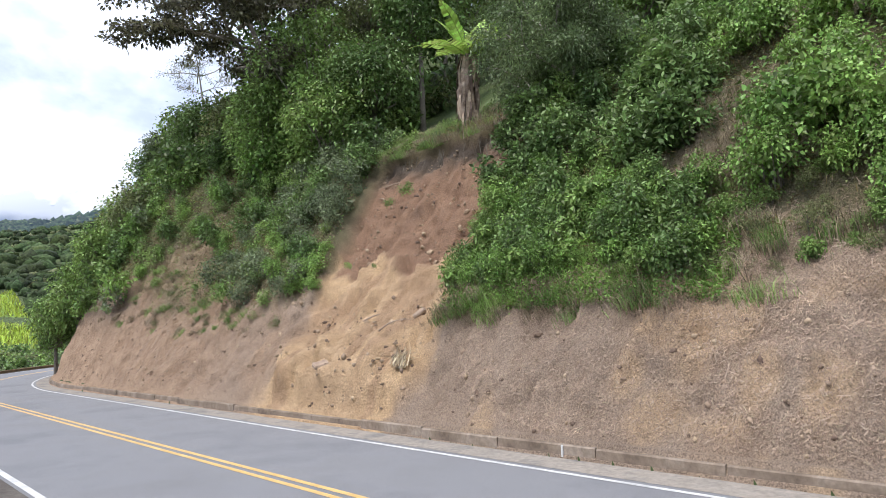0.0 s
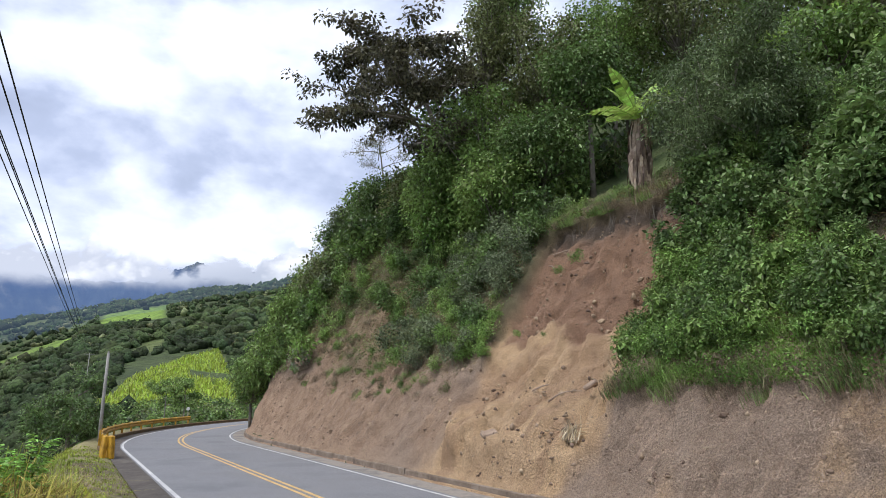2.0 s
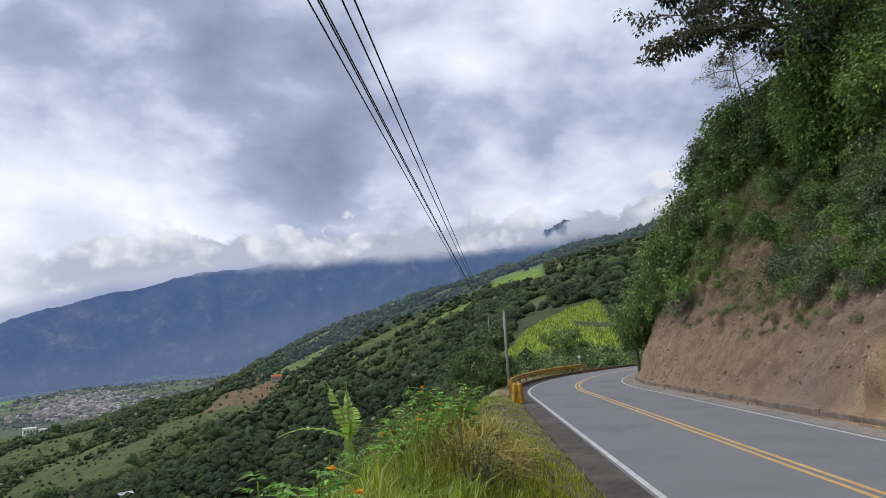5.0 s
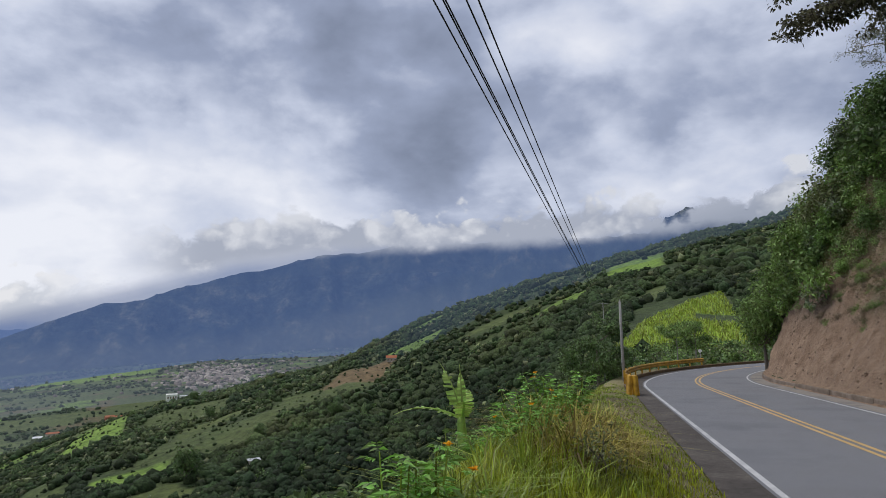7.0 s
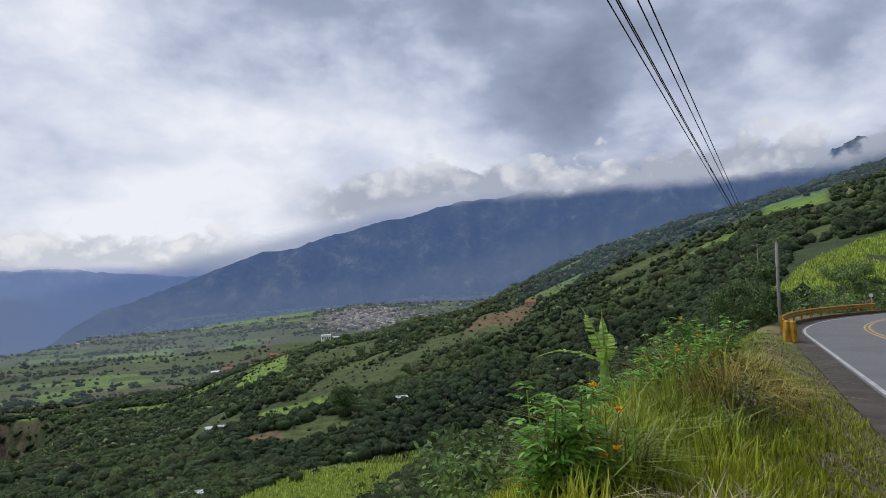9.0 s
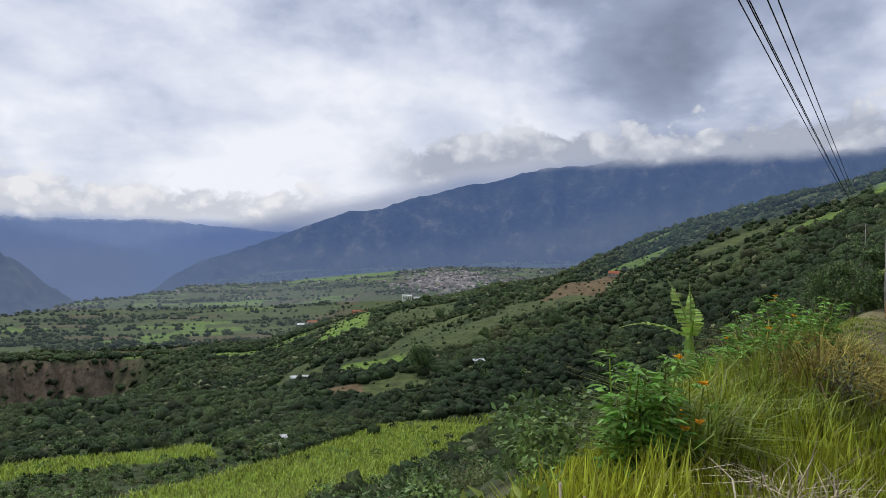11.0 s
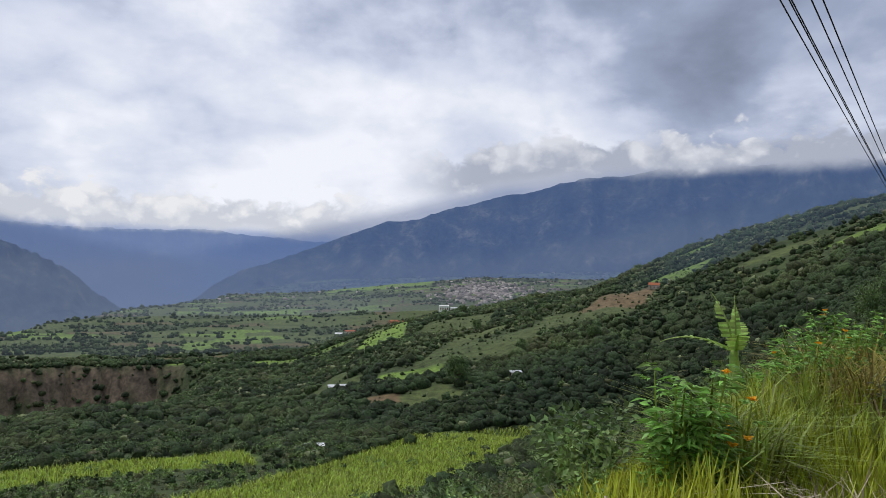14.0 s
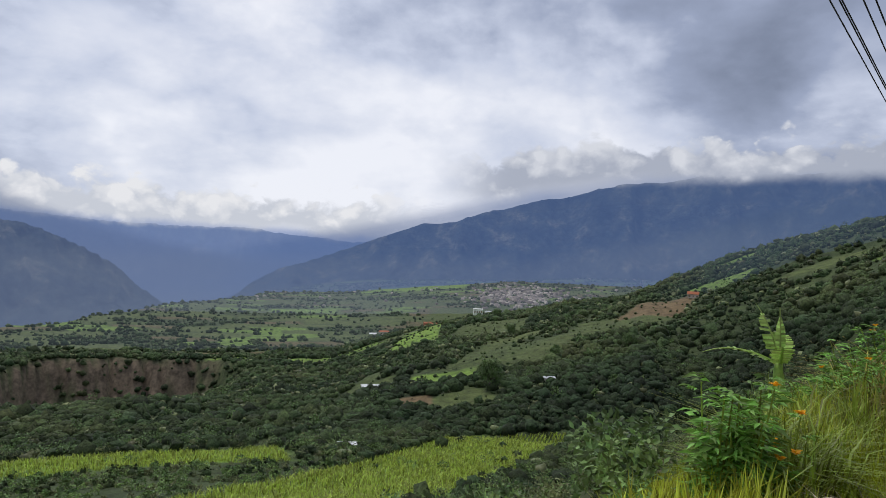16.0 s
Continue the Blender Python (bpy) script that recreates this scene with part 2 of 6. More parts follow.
WALL_WHITE = material("white_wall", [(0.66, 0.65, 0.62), (0.80, 0.79, 0.76)], 0.3, 0.9, 0.1)
WALL_TOWN = material("town_wall", [(0.20, 0.16, 0.135), (0.42, 0.37, 0.33)], 0.02, 0.9, 0, per="island")
ROOF_RED = material("tile_roof", [(0.30, 0.10, 0.05), (0.42, 0.16, 0.08)], 0.5, 0.9, 0.2)
ROOF_TIN = material("tin_roof", [(0.45, 0.46, 0.48), (0.66, 0.67, 0.68)], 0.5, 0.5, 0.1, metal=0.3)
# the dark zone holds dark soil and also painted shade
EARTH = zoned("cut_earth", [("litter", (0.212, 0.152, 0.112), (0.43, 0.332, 0.256)),
                            ("ochre", (0.400, 0.258, 0.140), (0.70, 0.505, 0.315)),
                            ("red", (0.185, 0.106, 0.070), (0.39, 0.245, 0.160)),
                            ("dark", (0.070, 0.054, 0.043), (0.135, 0.106, 0.083)),
                            ("green", (0.085, 0.088, 0.042), (0.165, 0.150, 0.075))],
              [(0.255, 0.166, 0.108), (0.425, 0.295, 0.20)], 1.6, bump=1.0, bump_scale=16, fine=38, vary=0.36, distance=0.15)
GROUND = zoned("hillside_ground", [("pasture", (0.055, 0.086, 0.022), (0.112, 0.130, 0.042)),
                                   ("brown", (0.120, 0.084, 0.042), (0.170, 0.122, 0.062)),
                                   ("bright", (0.115, 0.205, 0.030), (0.18, 0.265, 0.048)),
                                   ("bare", (0.075, 0.058, 0.040), (0.185, 0.140, 0.095)),
                                   ("verge", (0.12, 0.125, 0.05), (0.24, 0.20, 0.11))],
               [(0.034, 0.052, 0.018), (0.060, 0.082, 0.028)], 0.03, bump=0.6, bump_scale=0.5, fine=0.22, vary=0.34, distance=1.0)

# ---------------------------------------------------------------- plan
# u runs along the straight road, v across it towards the hill; both from the first viewpoint
UX, UY, VX, VY = -0.700, 0.714, 0.714, 0.700
EDGE, LINE_L, LINE_C, LINE_R, KERB = 1.75, 2.55, 5.28, 7.92, 8.72   # offsets across the road
TOE = 8.95
BEND_U, BEND_V = 34.0, 45.5                                        # centre of the bend


def xy(u, v):
    return UX * u + VX * v, UY * u + VY * v


def road_point(s, off):
    """World x, y of the place s metres along the road and off metres across it."""
    if s < BEND_U:
        return xy(s, off)
    a = (s - BEND_U) / 40.0
    r = BEND_V - off
    if a < math.pi / 2:
        return xy(BEND_U + r * math.sin(a), BEND_V - r * math.cos(a))
    return xy(BEND_U + r, BEND_V + (a - math.pi / 2) * 40.0)


def road_offsets(x, y):
    """Arrays s, off for arrays x, y."""
    u = UX * x + UY * y
    v = VX * x + VY * y
    r = np.hypot(u - BEND_U, v - BEND_V)
    a = np.arctan2(u - BEND_U, BEND_V - v)
    s = np.where(u < BEND_U, u, BEND_U + 40 * a)
    off = np.where(u < BEND_U, v, BEND_V - r)
    far = (u >= BEND_U) & (v > BEND_V)
    s = np.where(far, BEND_U + 20 * math.pi + (v - BEND_V), s)
    off = np.where(far, BEND_V - (u - BEND_U), off)
    return s, off


def road_z(x, y):
    return 0.015 * np.clip(x, -60, 60)


def smooth(a, b, x):
    t = np.clip((x - a) / (b - a), 0, 1)
    return t * t * (3 - 2 * t)


def hash01(i, j, seed):
    n = np.sin(i * 127.1 + j * 311.7 + seed * 74.7) * 43758.5453
    return n - np.floor(n)


def value_noise(x, y, seed=0):
    xi, yi = np.floor(x), np.floor(y)
    fx, fy = x - xi, y - yi
    fx, fy = fx * fx * (3 - 2 * fx), fy * fy * (3 - 2 * fy)
    a, b = hash01(xi, yi, seed), hash01(xi + 1, yi, seed)
    c, d = hash01(xi, yi + 1, seed), hash01(xi + 1, yi + 1, seed)
    return (a * (1 - fx) + b * fx) * (1 - fy) + (c * (1 - fx) + d * fx) * fy


def fbm(x, y, octaves=4, seed=0):
    total, amp, norm = 0.0, 1.0, 0.0
    for o in range(octaves):
        total = total + amp * (value_noise(x * 2 ** o, y * 2 ** o, seed + o) - 0.5)
        norm += amp
        amp *= 0.5
    return total / norm * 2


SLOPE_H = 6.1   # how far the steep cut reaches back from its toe


def hill_z(dv, s=0.0):
    """Height over the toe, dv metres behind it and s along the road: the steep cut, steeper round the nose, then the wooded hillside."""
    cut = 0.28 + (1.27 + 0.8 * smooth(24, 42, np.asarray(s, float))) * np.clip(dv, 0, SLOPE_H)
    up = 0.62 * np.clip(dv - SLOPE_H, 0, 60) + 0.35 * np.clip(dv - SLOPE_H - 60, 0, 120)
    return cut + up


VALLEY_D = np.log([15, 40, 90, 150, 250, 450, 800, 1400, 2500, 4900])
VALLEY_EL = [-29, -24, -19.6, -16.2, -13.6, -11.0, -7.5, -4.5, -2.8, -1.65]
CREST_AZ = [-40, 17, 30.4, 34.3, 37.8, 40.8, 45.2, 49.3, 54, 58.9, 63, 66, 68.5, 71, 73, 75, 78.6, 80.6, 83, 88, 93]
CREST_EL = [13, 12, 8.6, 8.0, 7.2, 6.4, 5.2, 4.5, 3.2, 1.1, -0.7, -2.0, -2.5, -2.8, -3.4, -3.9, -4.35, -4.9, -5.4, -6.3, -8.6]


def far_z(x, y):
    """Hillside, spur, the tongue of fields and the valley floor beyond the verge."""
    d = np.maximum(np.hypot(x, y), 1.0)
    az = np.degrees(np.arctan2(-x, y))
    az = np.where(az < -100, az + 360, az)
    ld = np.log(d)
    # the floor climbs away upstream, towards the town
    tilt = np.interp(az, [60, 76, 84, 90, 97], [2.1, 1.9, 1.0, 0.3, 0.0])
    bottom = np.minimum(np.interp(ld, VALLEY_D, VALLEY_EL) + tilt * smooth(math.log(650), math.log(2600), ld), np.interp(az, [60, 70, 76, 86, 93], [-0.35, -0.7, -1.2, -1.65, -1.65]))
    valley = 2.3 + d * np.tan(np.radians(bottom))
    crest = np.interp(az, CREST_AZ, CREST_EL)
    start = np.interp(az, [42, 60, 70, 84], [60, 150, 190, 220])
    reach = np.interp(az, [61, 68, 78], [620, 760, 900])
    k = np.clip((ld - np.log(start)) / (np.log(reach) - np.log(start)), 0, 1)
    full = 1 - (1 - k) ** 1.9
    flat = smooth(60, 66, az)
    k = smooth(0, 1, k) * (1 - flat) + full * flat
    q = smooth(40, 54, az)
    foot = -3.0 * (1 - q) + bottom * q
    el = foot + (crest - foot) * k
    dip = np.clip(d - reach, 0, None)
    spur = 2.3 + np.minimum(d, reach) * np.tan(np.radians(el)) - (0.32 - 0.20 * flat) * dip
    spur = np.maximum(spur, valley - 4 * (1 - flat))
    w = 1 - smooth(82, 95, az)
    z = valley * (1 - w) + spur * w
    rough = smooth(60, 300, d)
    z = z + rough * (5.0 * fbm(x / 90, y / 90, 4, 3) * (1 - 0.6 * smooth(500, 1300, d)) + 1.2 * fbm(x / 25, y / 25, 3, 8))
    # the terrace ends at the river's gorge
    rim = np.interp(az, RIM_AZ, RIM_D) * (1 + 0.05 * fbm(az / 1.5, az * 0 + 8.1, 3, 27))
    z = z - 300 * smooth(0, 420, d - rim)
    # a scarp where the river has cut into the terrace
    edge = scarp_edge(az)
    side = smooth(96, 103, az) * (1 - smooth(120, 132, az))
    return z - 38 * side * smooth(330, 610, d) * (1 - smooth(edge - 26, edge + 6, d))


RIM_AZ, RIM_D = [84, 90, 93, 97.6, 100, 104, 108, 113, 130], [5200, 3700, 3000, 2050, 1720, 1480, 1260, 1040, 900]


def scarp_edge(az):
    """How far off the lip of the river scarp lies."""
    return 672 - 60 * smooth(112, 117, az) - 40 * smooth(103, 97, az) + 30 * fbm(az / 2.2, az * 0 + 3.3, 3, 19) + 10 * fbm(az / 0.5, az * 0 + 1.3, 2, 39)


def ground_z(x, y):
    x, y = np.asarray(x, float), np.asarray(y, float)
    s, off = road_offsets(x, y)
    rz = road_z(x, y)
    d = np.hypot(x, y)
    lump = 0.10 * fbm(x / 1.3, y / 1.3, 3, 5)
    # grassy verge, a low bank above the asphalt, then the drop
    bank = 0.02 + 0.62 * smooth(EDGE, 0.3, off) * (1 - 0.75 * smooth(12, 26, s)) + lump * smooth(EDGE, 1.0, off)
    drop = 0.60 * np.clip(-1.6 - off, 0, 9) + 0.42 * np.clip(-10.6 - off, 0, 1000)
    near = rz + bank - drop
    wv = smooth(10, 48, d) * smooth(1.2, -3.0, off)
    low = near * (1 - wv) + far_z(x, y) * wv
    hill = rz + hill_z(off - TOE, s) + 0.5 * fbm(x / 6, y / 6, 3, 2) * smooth(TOE + 4, TOE + 9, off) - 1.3 * smooth(TOE - 0.1, TOE + 0.9, off) * (1 - smooth(TOE + 8.6, TOE + 10.4, off))
    z = np.where(off > TOE - 0.1, hill, np.where(off > EDGE + 0.1, rz - 0.16, np.where(off > EDGE - 0.05, rz - 0.05, low)))
    return z


def gz(x, y):
    return float(ground_z(np.array([x]), np.array([y]))[0])


# ---------------------------------------------------------------- mesh helpers
def mesh_of(name, verts, faces, mat, smooth_shade=False):
    me = bpy.data.meshes.new(name)
    me.from_pydata([tuple(map(float, v)) for v in verts], [], [tuple(map(int, f)) for f in faces])
    if mat:
        me.materials.append(mat)
    if smooth_shade:
        me.polygons.foreach_set("use_smooth", [True] * len(me.polygons))
    me.update()
    return me


def thing(name, label, category, group="", kind="", data=None, at=None):
    ob = new(name, data)
    if at is not None:
        ob.matrix_basis = at
    return tagged(ob, label, category, group, kind)


def part(name, bm, mat, parent, label="", smooth_shade=False):
    """Links a bmesh, a mesh or (verts, faces) as one mesh object under a thing or part."""
    if isinstance(bm, tuple):
        me = mesh_of(name, bm[0], bm[1], mat, smooth_shade)
    elif isinstance(bm, bpy.types.Mesh):
        me = bm
    else:
        me = bpy.data.meshes.new(name)
        bm.to_mesh(me)
        bm.free()
        me.materials.append(mat)
        if smooth_shade:
            me.polygons.foreach_set("use_smooth", [True] * len(me.polygons))
    ob = new(name, me)
    ob.parent = parent
    if label:
        ob["label"] = label
    return ob


def set_attr(me, name, values):
    a = me.attributes.new(name, "FLOAT", "POINT")
    a.data.foreach_set("value", np.ascontiguousarray(values, dtype=np.float32))


def grid_faces(n, m, close=False):
    f = []
    for i in range(n - 1):
        for j in range(m - 1 if not close else m):
            k = (j + 1) % m
            f.append((i * m + j, i * m + k, (i + 1) * m + k, (i + 1) * m + j))
    return f


def tube(path, radii, sides=6):
    """A tapered tube along a list of points, with closed ends."""
    pts = [Vector(p) for p in path]
    verts, n = [], len(pts)
    for i, p in enumerate(pts):
        t = (pts[min(i + 1, n - 1)] - pts[max(i - 1, 0)]).normalized()
        a = t.orthogonal().normalized() if abs(t.z) > 0.9 else t.cross(Vector((0, 0, 1))).normalized()
        b = t.cross(a)
        for k in range(sides):
            w = 2 * math.pi * k / sides
            verts.append(p + (a * math.cos(w) + b * math.sin(w)) * radii[i])
    faces = grid_faces(n, sides, True)
    faces.append(tuple(range(sides - 1, -1, -1)))
    faces.append(tuple((n - 1) * sides + k for k in range(sides)))
    return [tuple(v) for v in verts], faces


def join(pieces):
    verts, faces = [], []
    for v, f in pieces:
        o = len(verts)
        verts.extend(v)
        faces.extend(tuple(i + o for i in q) for q in f)
    return verts, faces


def box(sx, sy, sz, cx=0, cy=0, cz=0, bevel=0.0):
    bm = bmesh.new()
    bmesh.ops.create_cube(bm, size=1, matrix=Matrix.Translation((cx, cy, cz)) @ Matrix.Diagonal((sx, sy, sz, 1)))
    if bevel:
        bmesh.ops.bevel(bm, geom=list(bm.edges), offset=bevel, segments=1, affect="EDGES")
    return bm


def strip(s0, s1, step, o0, o1, lift, across=1, z_of=road_z):
    """A ribbon that follows the road between two offsets."""
    n = max(2, int((s1 - s0) / step) + 1)
    verts = []
    for i in range(n):
        s = s0 + (s1 - s0) * i / (n - 1)
        for j in range(across + 1):
            x, y = road_point(s, o0 + (o1 - o0) * j / across)
            verts.append((x, y, float(z_of(x, y)) + lift))
    m = across + 1
    return verts, [(a, d, c, b) for a, b, c, d in grid_faces(n, m)]


# ---------------------------------------------------------------- ground
def hill_crop(x, y):
    """Where the crop beyond the bend stands: it climbs to a slanting edge, and a track divides it."""
    d, az = np.hypot(x, y), np.degrees(np.arctan2(-x, y))
    near_bend = (az > 28) & (az < 46) & (d < 260)
    top = np.interp(az, [33, 36.7, 39.1, 41.6], [224, 212, 187, 140]) + 5 * fbm(x / 12, y / 12, 2, 91)
    track = (az < 36.0) & (np.abs(d - 158 - 5 * (az - 33)) < 8)
    return ~near_bend | ((d < top) & ~track)


def build_ground():
    fine = np.arange(-45, 126, 0.30)
    coarse = np.arange(126, 315, 2.0)
    az = np.radians(np.concatenate([fine, coarse]))
    rad = np.concatenate([[0.05, 0.4, 0.8], np.geomspace(1.2, 110, 140)[:-1], np.geomspace(110, 2600, 230)[:-1], np.geomspace(2600, 4950, 20)])
    A, D = np.meshgrid(az, rad)
    x, y = -np.sin(A) * D, np.cos(A) * D
    z = ground_z(x, y)
    n, m = A.shape
    v = np.stack([x, y, z], -1).reshape(-1, 3)
    me = bpy.data.meshes.new("ground")
    i, j = np.meshgrid(np.arange(n - 1), np.arange(m), indexing="ij")
    k = (j + 1) % m
    f = np.stack([i * m + j, i * m + k, (i + 1) * m + k, (i + 1) * m + j], -1).reshape(-1, 4)
    me.from_pydata(v.tolist(), [], f.tolist() + [list(range(m))])
    me.polygons.foreach_set("use_smooth", [True] * len(me.polygons))
    me.materials.append(GROUND)
    X, Y = v[:, 0], v[:, 1]
    s, off = road_offsets(X, Y)
    d = np.hypot(X, Y)
    warp = 18 * fbm(X / 60, Y / 60, 2, 31)
    away = np.degrees(np.arctan2(-X, Y))
    kind, border = plots(X, Y)
    soft_edge = smooth(0.5, 4.0, border)
    pasture = (kind == 1) * soft_edge * 0.9
    plot_bright, plot_brown = (kind == 2) * soft_edge * 0.75, (kind == 3) * soft_edge * 0.6

    def field(cx, cy, rx, ry, turn, edge=0.15):
        c, q = math.cos(radians(turn)), math.sin(radians(turn))
        scale = min(1.0, rx / 120)
        a = ((X - cx) * c + (Y - cy) * q + warp * scale) / rx
        b = (-(X - cx) * q + (Y - cy) * c + warp * scale) / ry
        r = np.maximum(np.abs(a), np.abs(b))
        return 1 - smooth(1 - edge, 1 + edge * 0.3, r)

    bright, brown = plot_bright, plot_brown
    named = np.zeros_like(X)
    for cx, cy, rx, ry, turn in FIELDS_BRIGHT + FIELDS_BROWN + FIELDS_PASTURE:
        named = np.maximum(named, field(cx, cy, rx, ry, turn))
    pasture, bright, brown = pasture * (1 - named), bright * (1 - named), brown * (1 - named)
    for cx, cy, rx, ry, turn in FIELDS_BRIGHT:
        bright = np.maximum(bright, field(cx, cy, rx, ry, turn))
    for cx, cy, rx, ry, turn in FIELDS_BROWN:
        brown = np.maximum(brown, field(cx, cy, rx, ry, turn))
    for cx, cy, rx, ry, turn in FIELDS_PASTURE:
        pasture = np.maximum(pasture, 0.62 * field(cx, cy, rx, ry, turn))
    turn_ = np.where(away < -100, away + 360, away)
    lip = scarp_edge(turn_) - d
    bare = smooth(98, 103, turn_) * (1 - smooth(117, 126, turn_)) * smooth(42, 30, lip) * smooth(-7, -1, lip) * smooth(-0.45, 0.05, fbm(turn_ / 0.9, lip / 16, 3, 77) + 0.3 * smooth(22, 4, lip))
    verge = smooth(-6, -1, off) * (off < EDGE + 0.2) * (s < 60) * (d < 70)
    bright = bright * hill_crop(X, Y)
    for nm, val in (("pasture", pasture), ("brown", brown), ("bright", bright), ("bare", bare), ("verge", verge)):
        set_attr(me, nm, val)
    return thing("ground", "green hillside and valley ground of woods, pasture and fields", "ground", kind="structure", data=me)


def polar(az, d):
    return -math.sin(radians(az)) * d, math.cos(radians(az)) * d


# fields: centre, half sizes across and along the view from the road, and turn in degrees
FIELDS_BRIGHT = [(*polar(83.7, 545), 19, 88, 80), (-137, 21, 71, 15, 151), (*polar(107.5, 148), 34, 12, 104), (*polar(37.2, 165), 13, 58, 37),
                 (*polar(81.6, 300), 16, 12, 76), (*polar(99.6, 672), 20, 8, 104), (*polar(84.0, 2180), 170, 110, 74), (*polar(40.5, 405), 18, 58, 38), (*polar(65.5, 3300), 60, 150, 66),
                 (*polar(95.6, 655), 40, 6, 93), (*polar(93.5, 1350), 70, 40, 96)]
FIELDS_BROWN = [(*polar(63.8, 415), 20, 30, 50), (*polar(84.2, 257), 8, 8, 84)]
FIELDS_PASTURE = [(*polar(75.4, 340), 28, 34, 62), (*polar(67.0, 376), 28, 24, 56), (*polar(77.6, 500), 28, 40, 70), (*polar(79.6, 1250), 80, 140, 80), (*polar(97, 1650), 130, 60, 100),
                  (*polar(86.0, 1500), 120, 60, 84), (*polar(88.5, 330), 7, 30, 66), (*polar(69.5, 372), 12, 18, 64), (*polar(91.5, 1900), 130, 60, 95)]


# the patchwork of small plots across the valley floor and the lower slopes
def plots(x, y):
    """What grows at each place (0 woods, 1 pasture, 2 bright crop, 3 fallow) and how far its border is, in metres."""
    d = np.hypot(x, y)
    az = np.degrees(np.arctan2(-x, y))
    az = np.where(az < -100, az + 360, az)
    far = d > 600
    sx, sy = np.where(far, 96.0, 46.0), np.where(far, 50.0, 30.0)
    wx, wy = x + 26 * fbm(x / 120, y / 120, 3, 31), y + 26 * fbm(x / 120, y / 120, 3, 33)
    c, q = math.cos(radians(103)), math.sin(radians(103))
    a, b = (wx * c + wy * q) / sx, (-wx * q + wy * c) / sy
    a = a + 0.5 * (np.floor(b) % 2)
    r = hash01(np.floor(a), np.floor(b), 3)
    fa, fb = a - np.floor(a), b - np.floor(b)
    border = np.minimum(np.minimum(fa, 1 - fa) * sx, np.minimum(fb, 1 - fb) * sy)
    kind = np.where(r < 0.40, 0, np.where(r < 0.74, 1, np.where(r < 0.90, 2, 3)))
    slope = np.where(r < 0.87, 0, np.where(r < 0.97, 1, 2))
    kind = np.where(far, kind, slope)
    wooded = (d < 240) | (az < 38) | (az > 126) | (~far & (az > 94)) | ((d > 560) & (d < 700) & (az > 96))
    return np.where(wooded, 0, kind), border


build_ground()

# ---------------------------------------------------------------- road
road = thing("road", "grey asphalt mountain road bending round the hill", "road", kind="structure",
             data=mesh_of("road", *strip(-60, 120, 1.0, EDGE, KERB + 0.02, 0.0, 6), ASPHALT))
part("edge_line", strip(-60, 110, 0.6, LINE_L - 0.055, LINE_L + 0.055, 0.005), WHITE_LINE, road, "white painted edge line")
part("edge_line", strip(-60, 110, 0.6, LINE_R - 0.045, LINE_R + 0.045, 0.005), WHITE_LINE, road, "thin white edge line")
for o in (-0.15, 0.06):
    part("centre_line", strip(-60, 110, 0.6, LINE_C + o, LINE_C + o + 0.10, 0.005), YELLOW_LINE, road, "yellow no-passing line")
part("shoulder", strip(-60, 110, 0.6, EDGE - 0.02, LINE_L - 0.12, 0.004, 2), SHOULDER, road, "dark worn shoulder strip")
part("gutter", strip(-60, 110, 0.6, LINE_R + 0.16, KERB + 0.01, 0.004, 2), DUST, road, "dusty gutter strip")


# ---------------------------------------------------------------- cut slope
def slope_xyz(s, dv, rel=True):
    """Place on the cut face."""
    x, y = road_point(s, TOE + dv)
    z = float(road_z(x, y)) + float(hill_z(np.array(dv), s))
    return x, y, z


def scar_edges(dv):
    """Where the landslip scar begins and ends along the road, by how far up it is."""
    left = np.interp(dv, [0, 1.2, 2.5, 4, 6, 7], [16.5, 17.1, 17.7, 18.8, 19.4, 17.5])
    right = np.interp(dv, [0, 1.5, 2.2, 4, 6, 7], [10.7, 10.9, 11.3, 11.9, 12.2, 14.0])
    return left, right


DRY_S, DRY_DV = [19, 20, 23, 27, 28.4, 29.5, 31.2, 33, 36, 44, 60], [1.9, 2.0, 2.4, 3.2, 4.1, 4.6, 3.9, 3.1, 2.3, 1.4, 1.3]


def dry_edge(s, dv):
    """How far up the cut the thinly grown, dry ground reaches beyond the scar."""
    return np.interp(s, DRY_S, DRY_DV) + 0.55 * fbm(np.asarray(s, float) / 1.8, np.asarray(dv, float) / 1.4, 3, 71)


def slope_relief(A, D):
    return 0.30 * fbm(A / 2.4, D / 2.0, 4, 11) + 0.20 * fbm(A / 0.6, D / 0.5, 4, 12) + 0.13 * fbm(A / 0.26, D / 0.24, 2, 16)


